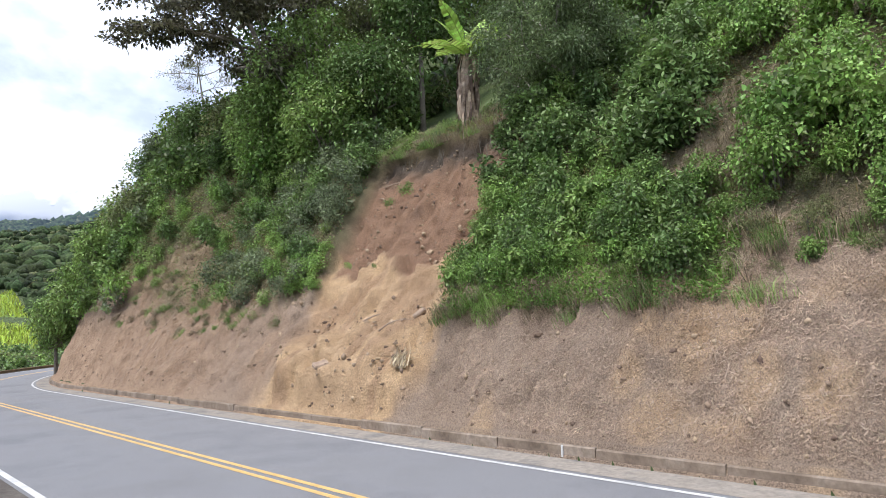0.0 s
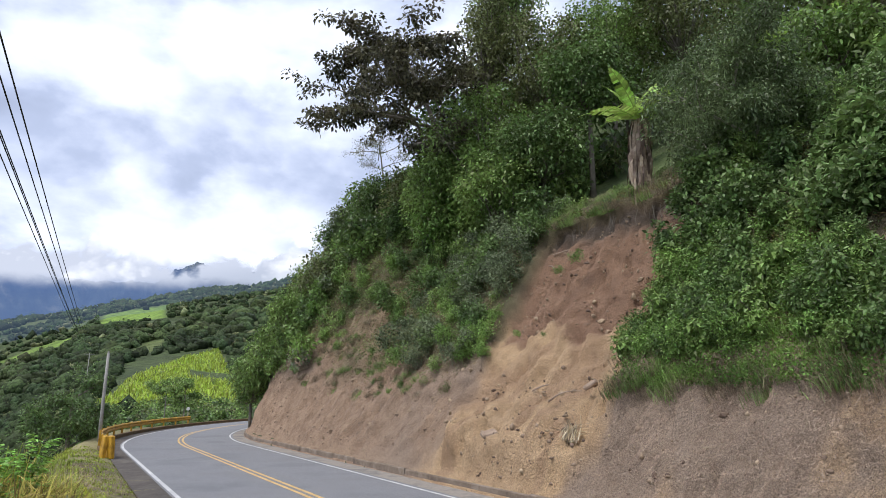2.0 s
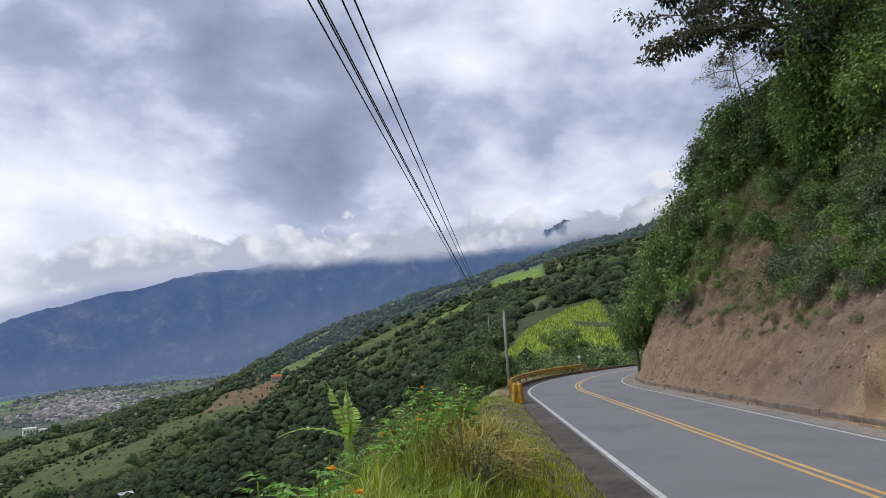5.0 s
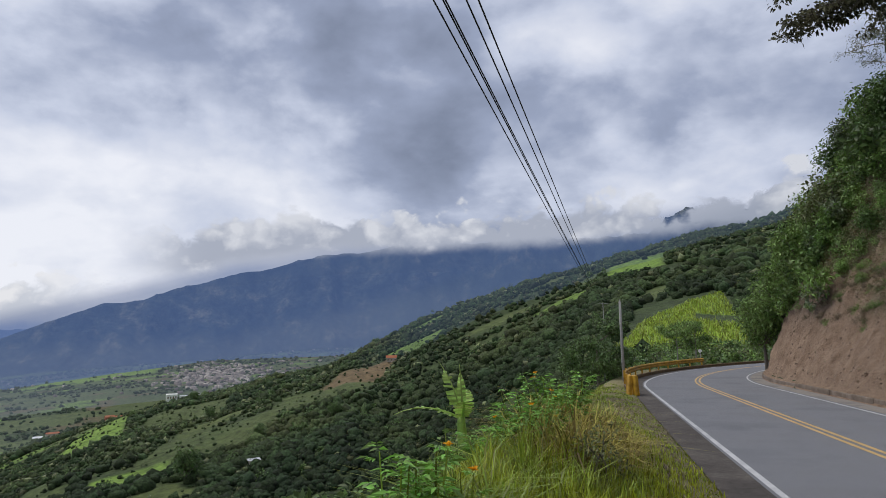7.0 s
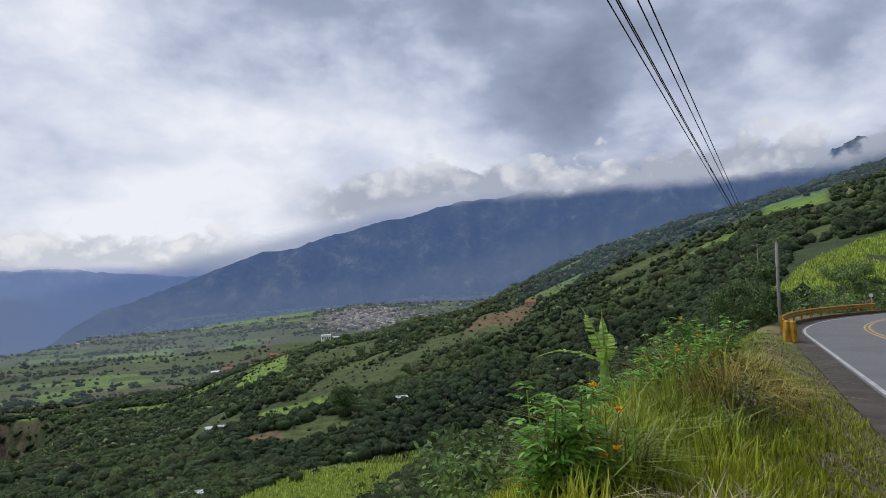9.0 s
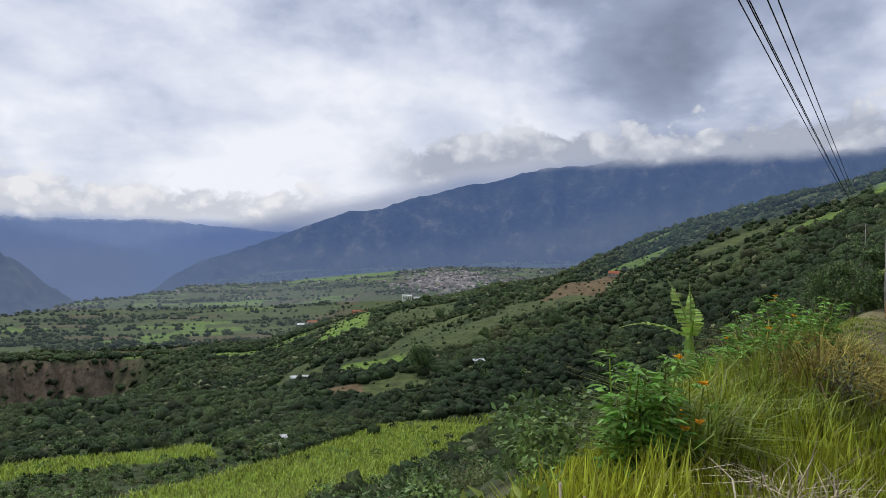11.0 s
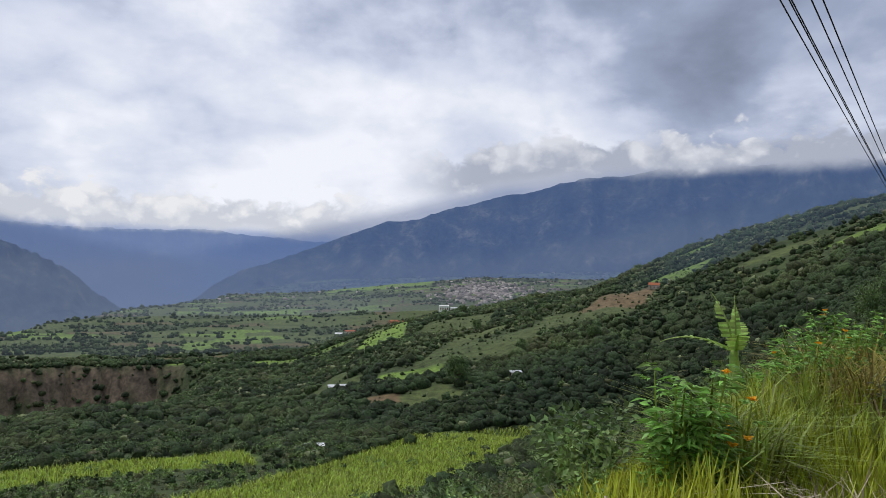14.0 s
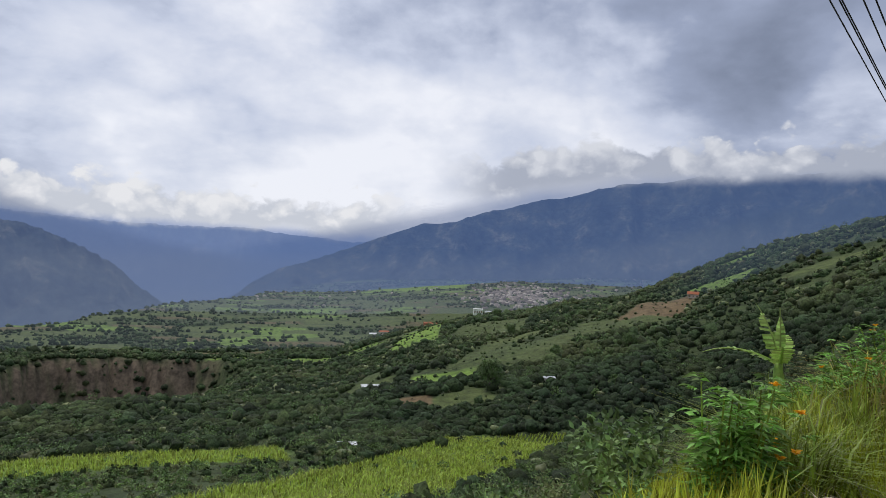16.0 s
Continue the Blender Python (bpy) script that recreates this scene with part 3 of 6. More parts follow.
def build_slope():
    S = np.concatenate([np.arange(-24, -9, 0.2), np.arange(-9, 34, 0.085), np.arange(34, 96, 0.2)])
    Q = np.concatenate([[-0.28, -0.14], np.arange(0, 10.5, 0.085)])
    A, D = np.meshgrid(S, Q)
    n, m = A.shape
    pts = np.array([road_point(s, TOE) for s in S])
    pts2 = np.array([road_point(s, TOE + 1.0) for s in S])
    dirs = pts2 - pts
    X = pts[None, :, 0] + dirs[None, :, 0] * D
    Y = pts[None, :, 1] + dirs[None, :, 1] * D
    Z = road_z(X, Y) + hill_z(D, A) - 0.35 * (D < -0.2)
    left, right = scar_edges(D)
    jig = 1.2 * fbm(A / 1.6, D / 1.6, 4, 41)
    fray = 0.25 + 0.5 * smooth(2.5, 0.5, D)
    scar = smooth(right - 0.3, right + 0.3, A + jig) * (1 - smooth(left - fray, left + fray, A + jig)) * (1 - smooth(6.2, 6.9, D + 0.5 * jig))
    # relief: the scar is hollow and runnelled, the rest lumpy
    rough = slope_relief(A, D)
    wander = A + 0.5 * fbm(A / 1.5, D / 1.2, 3, 17)
    gully = -np.exp(-(fbm(wander / 0.75, D / 3.4, 3, 13) / 0.10) ** 2)
    dents = np.minimum(fbm(A / 0.42, D / 0.36, 3, 15) - 0.12, 0)
    ledge = fbm(A / 1.5, D / 0.55, 3, 18)
    runnel = (0.13 * gully + 0.30 * dents + 0.14 * ledge + 0.07 * fbm(A / 0.2, D / 0.18, 2, 20)) * scar
    hollow = -0.50 * scar * smooth(0.8, 3.0, D) + 0.35 * scar * smooth(2.4, 0.2, D)
    brow = 3.2 + 0.9 * fbm(A / 1.1, A * 0 + 1.7, 3, 14)
    step = 0.26 * scar * smooth(brow + 0.10, brow - 0.06, D) * smooth(brow - 1.3, brow - 0.3, D)
    lip = 0.10 * (1 - scar) * np.exp(-((D - 2.0) / 0.35) ** 2) * (A < 12)
    amount = (rough + runnel + hollow + step + lip) * smooth(-0.05, 0.5, D)
    amount = amount - 0.5 * smooth(8.2, 10.2, D)
    nx, ny, nz = -dirs[None, :, 0] * 0.78, -dirs[None, :, 1] * 0.78, 0.62
    X, Y, Z = X + nx * amount, Y + ny * amount, Z + nz * amount
    v = np.stack([X, Y, Z], -1).reshape(-1, 3)
    me = mesh_of("cut_slope", v, [(a, d, c, b) for a, b, c, d in grid_faces(n, m)], EARTH, True)
    big = fbm(A / 3.0, D / 2.2, 4, 51)
    left_side = smooth(17, 19, A)
    litter = (1 - scar) * (1 - 0.85 * smooth(17, 24, A)) * smooth(-0.55, 0.1, big + 0.25)
    mottle = fbm(A / 0.9, D / 1.5, 4, 63)
    ochre = scar * smooth(brow + 0.1, brow - 0.2, D) * (0.74 + 0.26 * smooth(-0.25, 0.15, mottle))
    spots = smooth(0.26, 0.5, fbm(A / 1.1, D / 0.9, 3, 61) + 0.25 * np.exp(-((D - 1.0) / 0.5) ** 2)) * (A < 9) * smooth(2.2, 1.4, D)
    for s0, d0, w0, h0 in ((6.0, 0.75, 0.28, 0.30), (5.35, 0.32, 0.55, 0.25), (3.9, 0.75, 0.32, 0.35), (4.4, 0.25, 0.6, 0.2), (2.9, 0.6, 0.35, 0.4)):
        spots = np.maximum(spots, smooth(1.5, 0.7, np.hypot((A - s0) / w0, (D - d0) / h0) + 0.9 * mottle))
    ochre = np.maximum(ochre, 0.55 * spots)
    red = scar * np.maximum(smooth(brow - 0.2, brow + 0.1, D), 0.45 * smooth(0.15, 0.4, fbm(A / 0.8, D / 1.8, 3, 64)))
    # under the lip: dark soil plus painted overhang shade; elsewhere scattered dark soil
    dark = np.maximum(scar * smooth(5.2, 6.1, D + 0.5 * jig), 0.55 * (1 - scar) * smooth(0.2, 0.6, big) * smooth(1.6, 2.6, D))
    # painted shade along the foot of the growth round the nose
    dark = np.maximum(dark, 0.75 * smooth(30, 36, A) * np.exp(-((D - 1.9) / 0.5) ** 2))
    green = (1 - scar) * smooth(1.8, 2.8, D + 0.8 * big) * (0.85 - 0.45 * left_side * smooth(0.3, -0.3, D - dry_edge(A, D))) * (1 - 0.6 * np.exp(-((A - 5.9) / 0.7) ** 2 - ((D - 3.6) / 1.0) ** 2))
    for nm, val in (("litter", litter), ("ochre", ochre), ("red", red), ("dark", dark), ("green", green)):
        set_attr(me, nm, np.clip(val, 0, 1).ravel())
    return thing("cut_slope", "steep bare earth road cutting with an ochre and red landslip scar", "slope", kind="structure", data=me)


build_slope()
# kerb blocks
kerb = thing("kerb", "low dirty concrete kerb along the foot of the slope", "kerb", kind="structure")


def kerb_block(s0, s1, o0, o1, top, low=-0.12, bevel=0.02):
    prof = [(o0, low), (o0, top - bevel), (o0 + bevel, top), (o1 - bevel, top), (o1, top - bevel), (o1, low)]
    verts = []
    ks = max(2, int((s1 - s0) / 0.5))
    for i in range(ks + 1):
        s = s0 + (s1 - s0) * i / ks
        for o, h in prof:
            x, y = road_point(s, o)
            verts.append((x, y, float(road_z(x, y)) + h))
    m = len(prof)
    faces = [(a, d, c, b) for a, b, c, d in grid_faces(ks + 1, m)]
    faces += [tuple(range(m)), tuple(ks * m + k for k in range(m - 1, -1, -1))]
    return verts, faces


rk = random.Random(5)
for i in range(34):
    s0 = -8 + i * 2.0
    part("kerb_block", kerb_block(s0 + 0.012, s0 + 1.988, KERB + rk.uniform(-0.012, 0.012), KERB + 0.24, 0.215 + rk.uniform(-0.02, 0.015)), CONCRETE, kerb)
part("kerb_mark", kerb_block(6.6, 6.635, KERB - 0.018, KERB + 0.05, 0.205, 0.02, 0.004), WHITE_LINE, kerb, "white painted mark")
outer = thing("outer_kerb", "dark low wall along the outside of the bend", "kerb", kind="structure")
for i in range(30):
    s0 = 33 + i * 2.0
    part("kerb_block", kerb_block(s0 + 0.01, s0 + 1.99, EDGE - 0.28, EDGE - 0.04, 0.20), RAIL_DARK, outer)

# ---------------------------------------------------------------- mountains, painted haze and cloud banks
# blue of the distance haze is mixed into the darker forest stops
MOUNTAIN = material("haze_tinted_forest", [(0.018, 0.032, 0.040), (0.040, 0.058, 0.058), (0.075, 0.090, 0.070), (0.21, 0.20, 0.14)], 0.0085, 0.95, 0.9, 0.02, fine=0.035, vary=0.4)
for n_ in MOUNTAIN.node_tree.nodes:
    if n_.type == "BUMP":
        n_.inputs["Distance"].default_value = 30.0


def mountain(name, label, az, el, d0, d1, foot=-140, seed=0, relief=1.0):
    """A ridge whose crest runs through the azimuths az at elevations el, d1 metres off, falling to its foot at d0."""
    n, m = 220, 60
    A = np.linspace(az[0], az[-1], n)
    crest = np.interp(A, az, el)
    K = np.linspace(0, 1.15, m)
    verts = []
    for a, c in zip(A, crest):
        top = d1 * math.tan(radians(c)) + 2
        for k in K:
            g = float(fbm(np.array(a / 2.3), np.array(k * 2.2), 4, seed)) * relief
            d = d0 + (d1 - d0) * min(k, 1.0) + g * 260 * (k > 0.02) + (k > 1) * (k - 1) * 3000
            h = foot + (top - foot) * (min(k, 1) ** 1.25) - (max(k, 1) - 1) * 900
            h += (g * 46 * math.sin(min(k, 1) * math.pi) + 9 * float(fbm(np.array(a * 3.1), np.array(k * 9.0), 3, seed + 9))) * relief
            x, y = polar(a, min(d, 4900))
            verts.append((x, y, h))
    return thing(name, label, "mountain", kind="backdrop", data=mesh_of(name, verts, grid_faces(n, m), MOUNTAIN, True))


mountain("far_ridge", "blue forested ridge across the valley under cloud", [34, 45, 53, 60, 66, 69, 71.7, 74.8, 78.9, 80.9, 83.7, 86.1, 89, 92.7, 95.4, 97.7, 100, 103],
         [8.2, 8.4, 8.4, 8.2, 7.5, 6.9, 6.3, 5.6, 4.5, 3.6, 3.35, 2.5, 1.4, -0.1, -0.95, -2.2, -3.9, -5.4], 2900, 3900, -330, 3, 0.7)
mountain("far_range", "hazy blue mountain range closing the valley", [84, 89, 95.6, 98.8, 104.4, 112, 116, 124, 135], [1.0, 1.5, 1.9, 2.25, 2.0, 2.2, 2.4, 3.0, 3.6], 4200, 4750, -480, 13)
mountain("valley_flank", "dark mountain flank on the far side of the river", [98, 102.8, 104.5, 106.6, 107.9, 109.9, 112.2, 114, 115.7, 120, 128, 140], [-7.5, -4.7, -4.1, -2.8, -1.5, -0.3, 0.75, 1.4, 1.7, 3.0, 5.0, 6.5], 2250, 3100, -400, 23)
mountain("cloudy_peak", "blue mountain peak half lost in cloud", [24, 30, 34, 36, 37, 39, 44], [8, 9.4, 10.0, 9.9, 9.4, 8.6, 7.5], 2100, 2700, seed=33)


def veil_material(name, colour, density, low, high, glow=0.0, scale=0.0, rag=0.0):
    """Glowing stand-in for thin haze or cloud: clear below low and above high, as heights of the sheet."""
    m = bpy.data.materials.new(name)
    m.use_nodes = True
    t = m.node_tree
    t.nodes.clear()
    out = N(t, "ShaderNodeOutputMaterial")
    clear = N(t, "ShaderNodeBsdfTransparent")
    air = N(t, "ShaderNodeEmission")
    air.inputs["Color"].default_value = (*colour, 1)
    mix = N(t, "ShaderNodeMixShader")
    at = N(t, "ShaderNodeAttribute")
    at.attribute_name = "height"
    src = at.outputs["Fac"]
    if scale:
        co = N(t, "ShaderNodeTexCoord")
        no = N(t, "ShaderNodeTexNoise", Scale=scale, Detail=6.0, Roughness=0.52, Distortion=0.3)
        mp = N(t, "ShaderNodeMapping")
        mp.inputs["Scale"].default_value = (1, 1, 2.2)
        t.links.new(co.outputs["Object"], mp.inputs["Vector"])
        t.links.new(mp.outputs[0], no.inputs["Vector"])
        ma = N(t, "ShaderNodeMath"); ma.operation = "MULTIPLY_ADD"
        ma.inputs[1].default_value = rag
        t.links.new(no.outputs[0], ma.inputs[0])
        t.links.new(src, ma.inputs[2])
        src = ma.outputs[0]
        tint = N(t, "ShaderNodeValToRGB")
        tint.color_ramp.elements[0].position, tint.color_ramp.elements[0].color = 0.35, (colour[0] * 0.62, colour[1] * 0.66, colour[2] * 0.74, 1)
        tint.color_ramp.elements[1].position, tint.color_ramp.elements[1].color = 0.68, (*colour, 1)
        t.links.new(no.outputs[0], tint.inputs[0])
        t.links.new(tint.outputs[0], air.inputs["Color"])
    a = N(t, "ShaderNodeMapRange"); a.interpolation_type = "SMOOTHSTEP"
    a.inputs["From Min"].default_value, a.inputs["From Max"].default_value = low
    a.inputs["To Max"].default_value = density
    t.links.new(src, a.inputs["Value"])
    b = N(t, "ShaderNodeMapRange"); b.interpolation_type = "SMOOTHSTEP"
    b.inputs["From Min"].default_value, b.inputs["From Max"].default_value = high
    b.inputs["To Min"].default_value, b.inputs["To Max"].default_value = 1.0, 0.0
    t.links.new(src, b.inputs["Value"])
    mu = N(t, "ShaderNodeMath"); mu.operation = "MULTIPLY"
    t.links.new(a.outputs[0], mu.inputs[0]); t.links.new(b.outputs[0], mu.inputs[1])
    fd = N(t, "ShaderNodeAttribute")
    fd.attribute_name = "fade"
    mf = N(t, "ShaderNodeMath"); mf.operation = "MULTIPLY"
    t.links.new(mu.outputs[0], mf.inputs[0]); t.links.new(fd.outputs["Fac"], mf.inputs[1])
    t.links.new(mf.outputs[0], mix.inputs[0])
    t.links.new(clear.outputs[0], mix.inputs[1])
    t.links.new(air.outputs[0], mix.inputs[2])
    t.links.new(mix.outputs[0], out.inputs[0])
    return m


def cloud_material(name, dark, light, scale, base_soft, top, rag):
    """A bank of cloud: soft flat base, puffy tops. 'height' is in degrees over its base."""
    m = bpy.data.materials.new(name)
    m.use_nodes = True
    t = m.node_tree
    t.nodes.clear()
    out = N(t, "ShaderNodeOutputMaterial")
    clear = N(t, "ShaderNodeBsdfTransparent")
    air = N(t, "ShaderNodeEmission")
    mix = N(t, "ShaderNodeMixShader")
    at = N(t, "ShaderNodeAttribute")
    at.attribute_name = "height"
    co = N(t, "ShaderNodeTexCoord")
    mp = N(t, "ShaderNodeMapping")
    mp.inputs["Scale"].default_value = (scale, scale, scale * 1.3)
    t.links.new(co.outputs["Object"], mp.inputs["Vector"])
    no = N(t, "ShaderNodeTexNoise", Scale=1.0, Detail=9.0, Roughness=0.55)
    t.links.new(mp.outputs[0], no.inputs["Vector"])
    bend = N(t, "ShaderNodeVectorMath")
    bend.operation = "MULTIPLY_ADD"
    bend.inputs[1].default_value = (0.8, 0.8, 0.8)
    t.links.new(no.outputs["Color"], bend.inputs[0])
    t.links.new(mp.outputs[0], bend.inputs[2])
    puff = N(t, "ShaderNodeTexVoronoi", Scale=1.5, Detail=3.0, Roughness=0.5, Smoothness=0.6)
    puff.feature = "SMOOTH_F1"
    t.links.new(bend.outputs[0], puff.inputs["Vector"])

    def mathn(kind, x, y, z=None):
        n = N(t, "ShaderNodeMath")
        n.operation = kind
        for i, q in enumerate((x, y, z)):
            if isinstance(q, (int, float)):
                n.inputs[i].default_value = q
            elif q is not None:
                t.links.new(q, n.inputs[i])
        return n.outputs[0]

    def step(x, lo, hi, a=0.0, b=1.0):
        n = N(t, "ShaderNodeMapRange")
        n.interpolation_type = "SMOOTHSTEP"
        n.inputs["From Min"].default_value, n.inputs["From Max"].default_value = lo, hi
        n.inputs["To Min"].default_value, n.inputs["To Max"].default_value = a, b
        t.links.new(x, n.inputs["Value"])
        return n.outputs[0]

    h = at.outputs["Fac"]
    wisp = mathn("MULTIPLY_ADD", no.outputs[0], 2.2, -1.1)
    low = mathn("ADD", h, wisp)
    billow = mathn("MULTIPLY_ADD", puff.outputs["Distance"], rag, h)
    billow = mathn("ADD", billow, wisp)
    alpha = mathn("MULTIPLY", step(low, -0.35, base_soft), step(billow, top, top + 1.1, 1.0, 0.0))
    fd = N(t, "ShaderNodeAttribute")
    fd.attribute_name = "fade"
    alpha = mathn("MULTIPLY", alpha, fd.outputs["Fac"])
    tone = mathn("MULTIPLY_ADD", puff.outputs["Distance"], -0.9, 0.80)
    tone = mathn("MULTIPLY_ADD", h, 0.11, tone)
    tone = mathn("MULTIPLY_ADD", no.outputs[0], 0.8, tone)
    ramp = N(t, "ShaderNodeValToRGB")
    ramp.color_ramp.elements[0].position, ramp.color_ramp.elements[0].color = 0.62, (*dark, 1)
    ramp.color_ramp.elements[1].position, ramp.color_ramp.elements[1].color = 1.0, (*light, 1)
    t.links.new(tone, ramp.inputs[0])
    t.links.new(ramp.outputs[0], air.inputs["Color"])
    t.links.new(alpha, mix.inputs[0])
    t.links.new(clear.outputs[0], mix.inputs[1])
    t.links.new(air.outputs[0], mix.inputs[2])
    t.links.new(mix.outputs[0], out.inputs[0])
    return m


def cloud_sheet(label, mat, az0, az1, d, base, span):
    """An upright curved sheet of cloud whose base lies at the elevations of the table base."""
    n, m = 120, 24
    verts, hs, fade = [], [], []
    for a in np.linspace(az0, az1, n):
        x, y = polar(a, d)
        b = float(np.interp(a, *base))
        end = min(1.0, (a - az0) / 8.0, (az1 - a) / 8.0)
        for k in np.linspace(-1.6, span, m):
            verts.append((x, y, 2.3 + d * math.tan(radians(b + k))))
            hs.append(k)
            fade.append(float(smooth(0, 1, end)) * float(1 - smooth(span - 1.5, span, k)))
    me = mesh_of("cloud_bank", verts, grid_faces(n, m), mat, True)
    set_attr(me, "height", hs)
    set_attr(me, "fade", fade)
    ob = thing("cloud_bank", label, "cloud", kind="backdrop", data=me)
    ob.visible_shadow = False
    return ob


def veil(name, label, mat, az0, az1, d, z0, z1, base=None, crest=None):
    """An upright curved sheet painted as haze or cloud, d metres off; 'height' is 0 at its foot and 1 at its top."""
    n, m = 90, 40
    verts, hs, fade = [], [], []
    for a in np.linspace(az0, az1, n):
        x, y = polar(a, d)
        end = min(1.0, (a - az0) / 9.0, (az1 - a) / 9.0)
        lift = float(np.interp(a, *base)) if base else 0.0
        top = d * math.tan(radians(float(np.interp(a, *crest)))) if crest else z1
        for k in np.linspace(0, 1, m):
            verts.append((x, y, z0 + (top - z0) * k + lift))
            hs.append(k)
            fade.append(float(smooth(0, 1, end)) * float(1 - smooth(0.90, 1.0, k)))
    me = mesh_of(name, verts, grid_faces(n, m), mat, True)
    set_attr(me, "height", hs)
    set_attr(me, "fade", fade)
    ob = thing(name, label, "haze" if "haze" in name else "cloud", kind="backdrop", data=me)
    ob.visible_shadow = False
    return ob


# aerial haze painted as half-clear sheets that emit their own blue
HAZE_NEAR = veil_material("thin_haze_glow", (0.235, 0.285, 0.385), 0.21, (-0.5, -0.4), (2, 3))
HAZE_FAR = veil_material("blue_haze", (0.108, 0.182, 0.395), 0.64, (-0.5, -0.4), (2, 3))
HAZE_FLANK = veil_material("grey_blue_haze_glow", (0.125, 0.185, 0.355), 0.60, (-0.5, -0.4), (2, 3))
HAZE_LAST = veil_material("deep_blue_haze_glow", (0.235, 0.335, 0.62), 0.76, (-0.5, -0.4), (2, 3))
veil("haze", "glowing sheet painted as thin bluish valley haze", HAZE_NEAR, 28, 130, 1300, -460, 0, None, ([28, 60, 75, 130], [6.0, 5.0, 1.5, 0.5]))
HAZE_TERRACE = veil_material("terrace_haze_glow", (0.26, 0.32, 0.40), 0.10, (-0.5, -0.4), (2, 3))
HAZE_SPUR = veil_material("spur_haze_glow", (0.115, 0.17, 0.27), 0.24, (0.15, 0.9), (2, 3))
veil("haze", "glowing sheet painted as thin haze over the terrace", HAZE_TERRACE, 80, 136, 760, -260, 0, None, ([80, 90, 100, 115, 136], [-1.5, -1.0, -2.0, -4.0, -4.0]))
veil("haze", "glowing sheet painted as bluish haze before the wooded spur", HAZE_SPUR, 12, 66, 430, -60, 0, None, ([12, 30, 45, 55, 66], [11.5, 11.5, 8.5, 6.5, 3.0]))
veil("haze", "glowing sheet painted as blue mountain haze", HAZE_FAR, 28, 104, 2250, -460, 0, None, ([28, 55, 66, 75, 82, 90, 100, 130], [11.2, 10.8, 9.6, 7.8, 5.6, 3.4, 1.0, 1.0]))
veil("haze", "glowing sheet painted as grey-blue haze before the dark flank", HAZE_FLANK, 93, 140, 2260, -460, 0, None, ([93, 100, 106, 112, 120, 140], [-0.5, 0.4, 1.4, 3.0, 6.0, 9.0]))
veil("haze", "glowing sheet painted as pale blue haze before the last range", HAZE_LAST, 80, 140, 4150, -460, 0, None, ([80, 100, 140], [2.6, 3.0, 3.8]))
CLOUD_WHITE = cloud_material("white_cloud", (0.72, 0.76, 0.85), (1.0, 1.01, 1.05), 0.0042, 0.8, 5.2, 3.4)
CLOUD_BANK = cloud_material("mountain_cloud", (0.50, 0.545, 0.66), (0.83, 0.86, 0.94), 0.0050, 1.0, 6.6, 5.0)
cloud_sheet("grey-white cloud bank lying on the ridge", CLOUD_BANK, 20, 84, 2200, ([20, 40, 53, 66, 72, 78, 84], [8.6, 7.8, 7.4, 7.3, 6.7, 5.6, 5.2]), 9.5)
cloud_sheet("white cloud bank over the far range", CLOUD_WHITE, 82, 150, 4100, ([82, 90, 96, 104, 112, 120, 150], [2.0, 1.6, 1.9, 1.9, 2.1, 2.5, 3.2]), 8.5)

# ---------------------------------------------------------------- plant building
def fast_mesh(name, verts, tris, mat):
    me = bpy.data.meshes.new(name)
    verts = np.asarray(verts, np.float32).reshape(-1, 3)
    tris = np.asarray(tris, np.int32).reshape(-1, 3)
    me.vertices.add(len(verts))
    me.vertices.foreach_set("co", verts.ravel())
    me.loops.add(tris.size)
    me.loops.foreach_set("vertex_index", tris.ravel())
    me.polygons.add(len(tris))
    me.polygons.foreach_set("loop_start", np.arange(0, tris.size, 3, dtype=np.int32))
    me.polygons.foreach_set("loop_total", np.full(len(tris), 3, np.int32))
    me.materials.append(mat)
    me.update(calc_edges=True)
    return me


def unit(a):
    return a / np.maximum(np.linalg.norm(a, axis=-1, keepdims=True), 1e-9)


def leaves(rng, pos, out, length, width, droop=0.15, spread=0.8, fold=0.12):
    """Leaf blades at pos, pointing roughly along out: folded four-point blades."""
    n = len(pos)
    axis = unit(out + spread * rng.normal(size=(n, 3)) + np.array([0, 0, -droop]))
    side = unit(np.cross(axis, unit(rng.normal(size=(n, 3)) * 0.55 + np.array([0, 0, 1.0]))))
    up = np.cross(side, axis)
    ln = length * rng.uniform(0.6, 1.25, (n, 1))
    wd = width * rng.uniform(0.7, 1.2, (n, 1))
    a = pos
    b = pos + axis * ln * 0.42 + side * wd * 0.5 + up * fold * wd
    c = pos + axis * ln - np.array([0, 0, 1.0]) * ln * droop * 0.6
    d = pos + axis * ln * 0.42 - side * wd * 0.5 + up * fold * wd
    v = np.stack([a, b, c, d], 1).reshape(-1, 3)
    k = np.arange(n)[:, None] * 4
    t = np.concatenate([k + np.array([[0, 1, 2]]), k + np.array([[0, 2, 3]])], 1).reshape(-1, 3)
    return v, t


def merge(parts):
    vs, ts, o = [], [], 0
    for v, t in parts:
        vs.append(v)
        ts.append(t + o)
        o += len(v)
    return np.concatenate(vs), np.concatenate(ts)


def ball(rng, n, power=0.45):
    return unit(rng.normal(size=(n, 3))) * rng.uniform(0, 1, (n, 1)) ** power


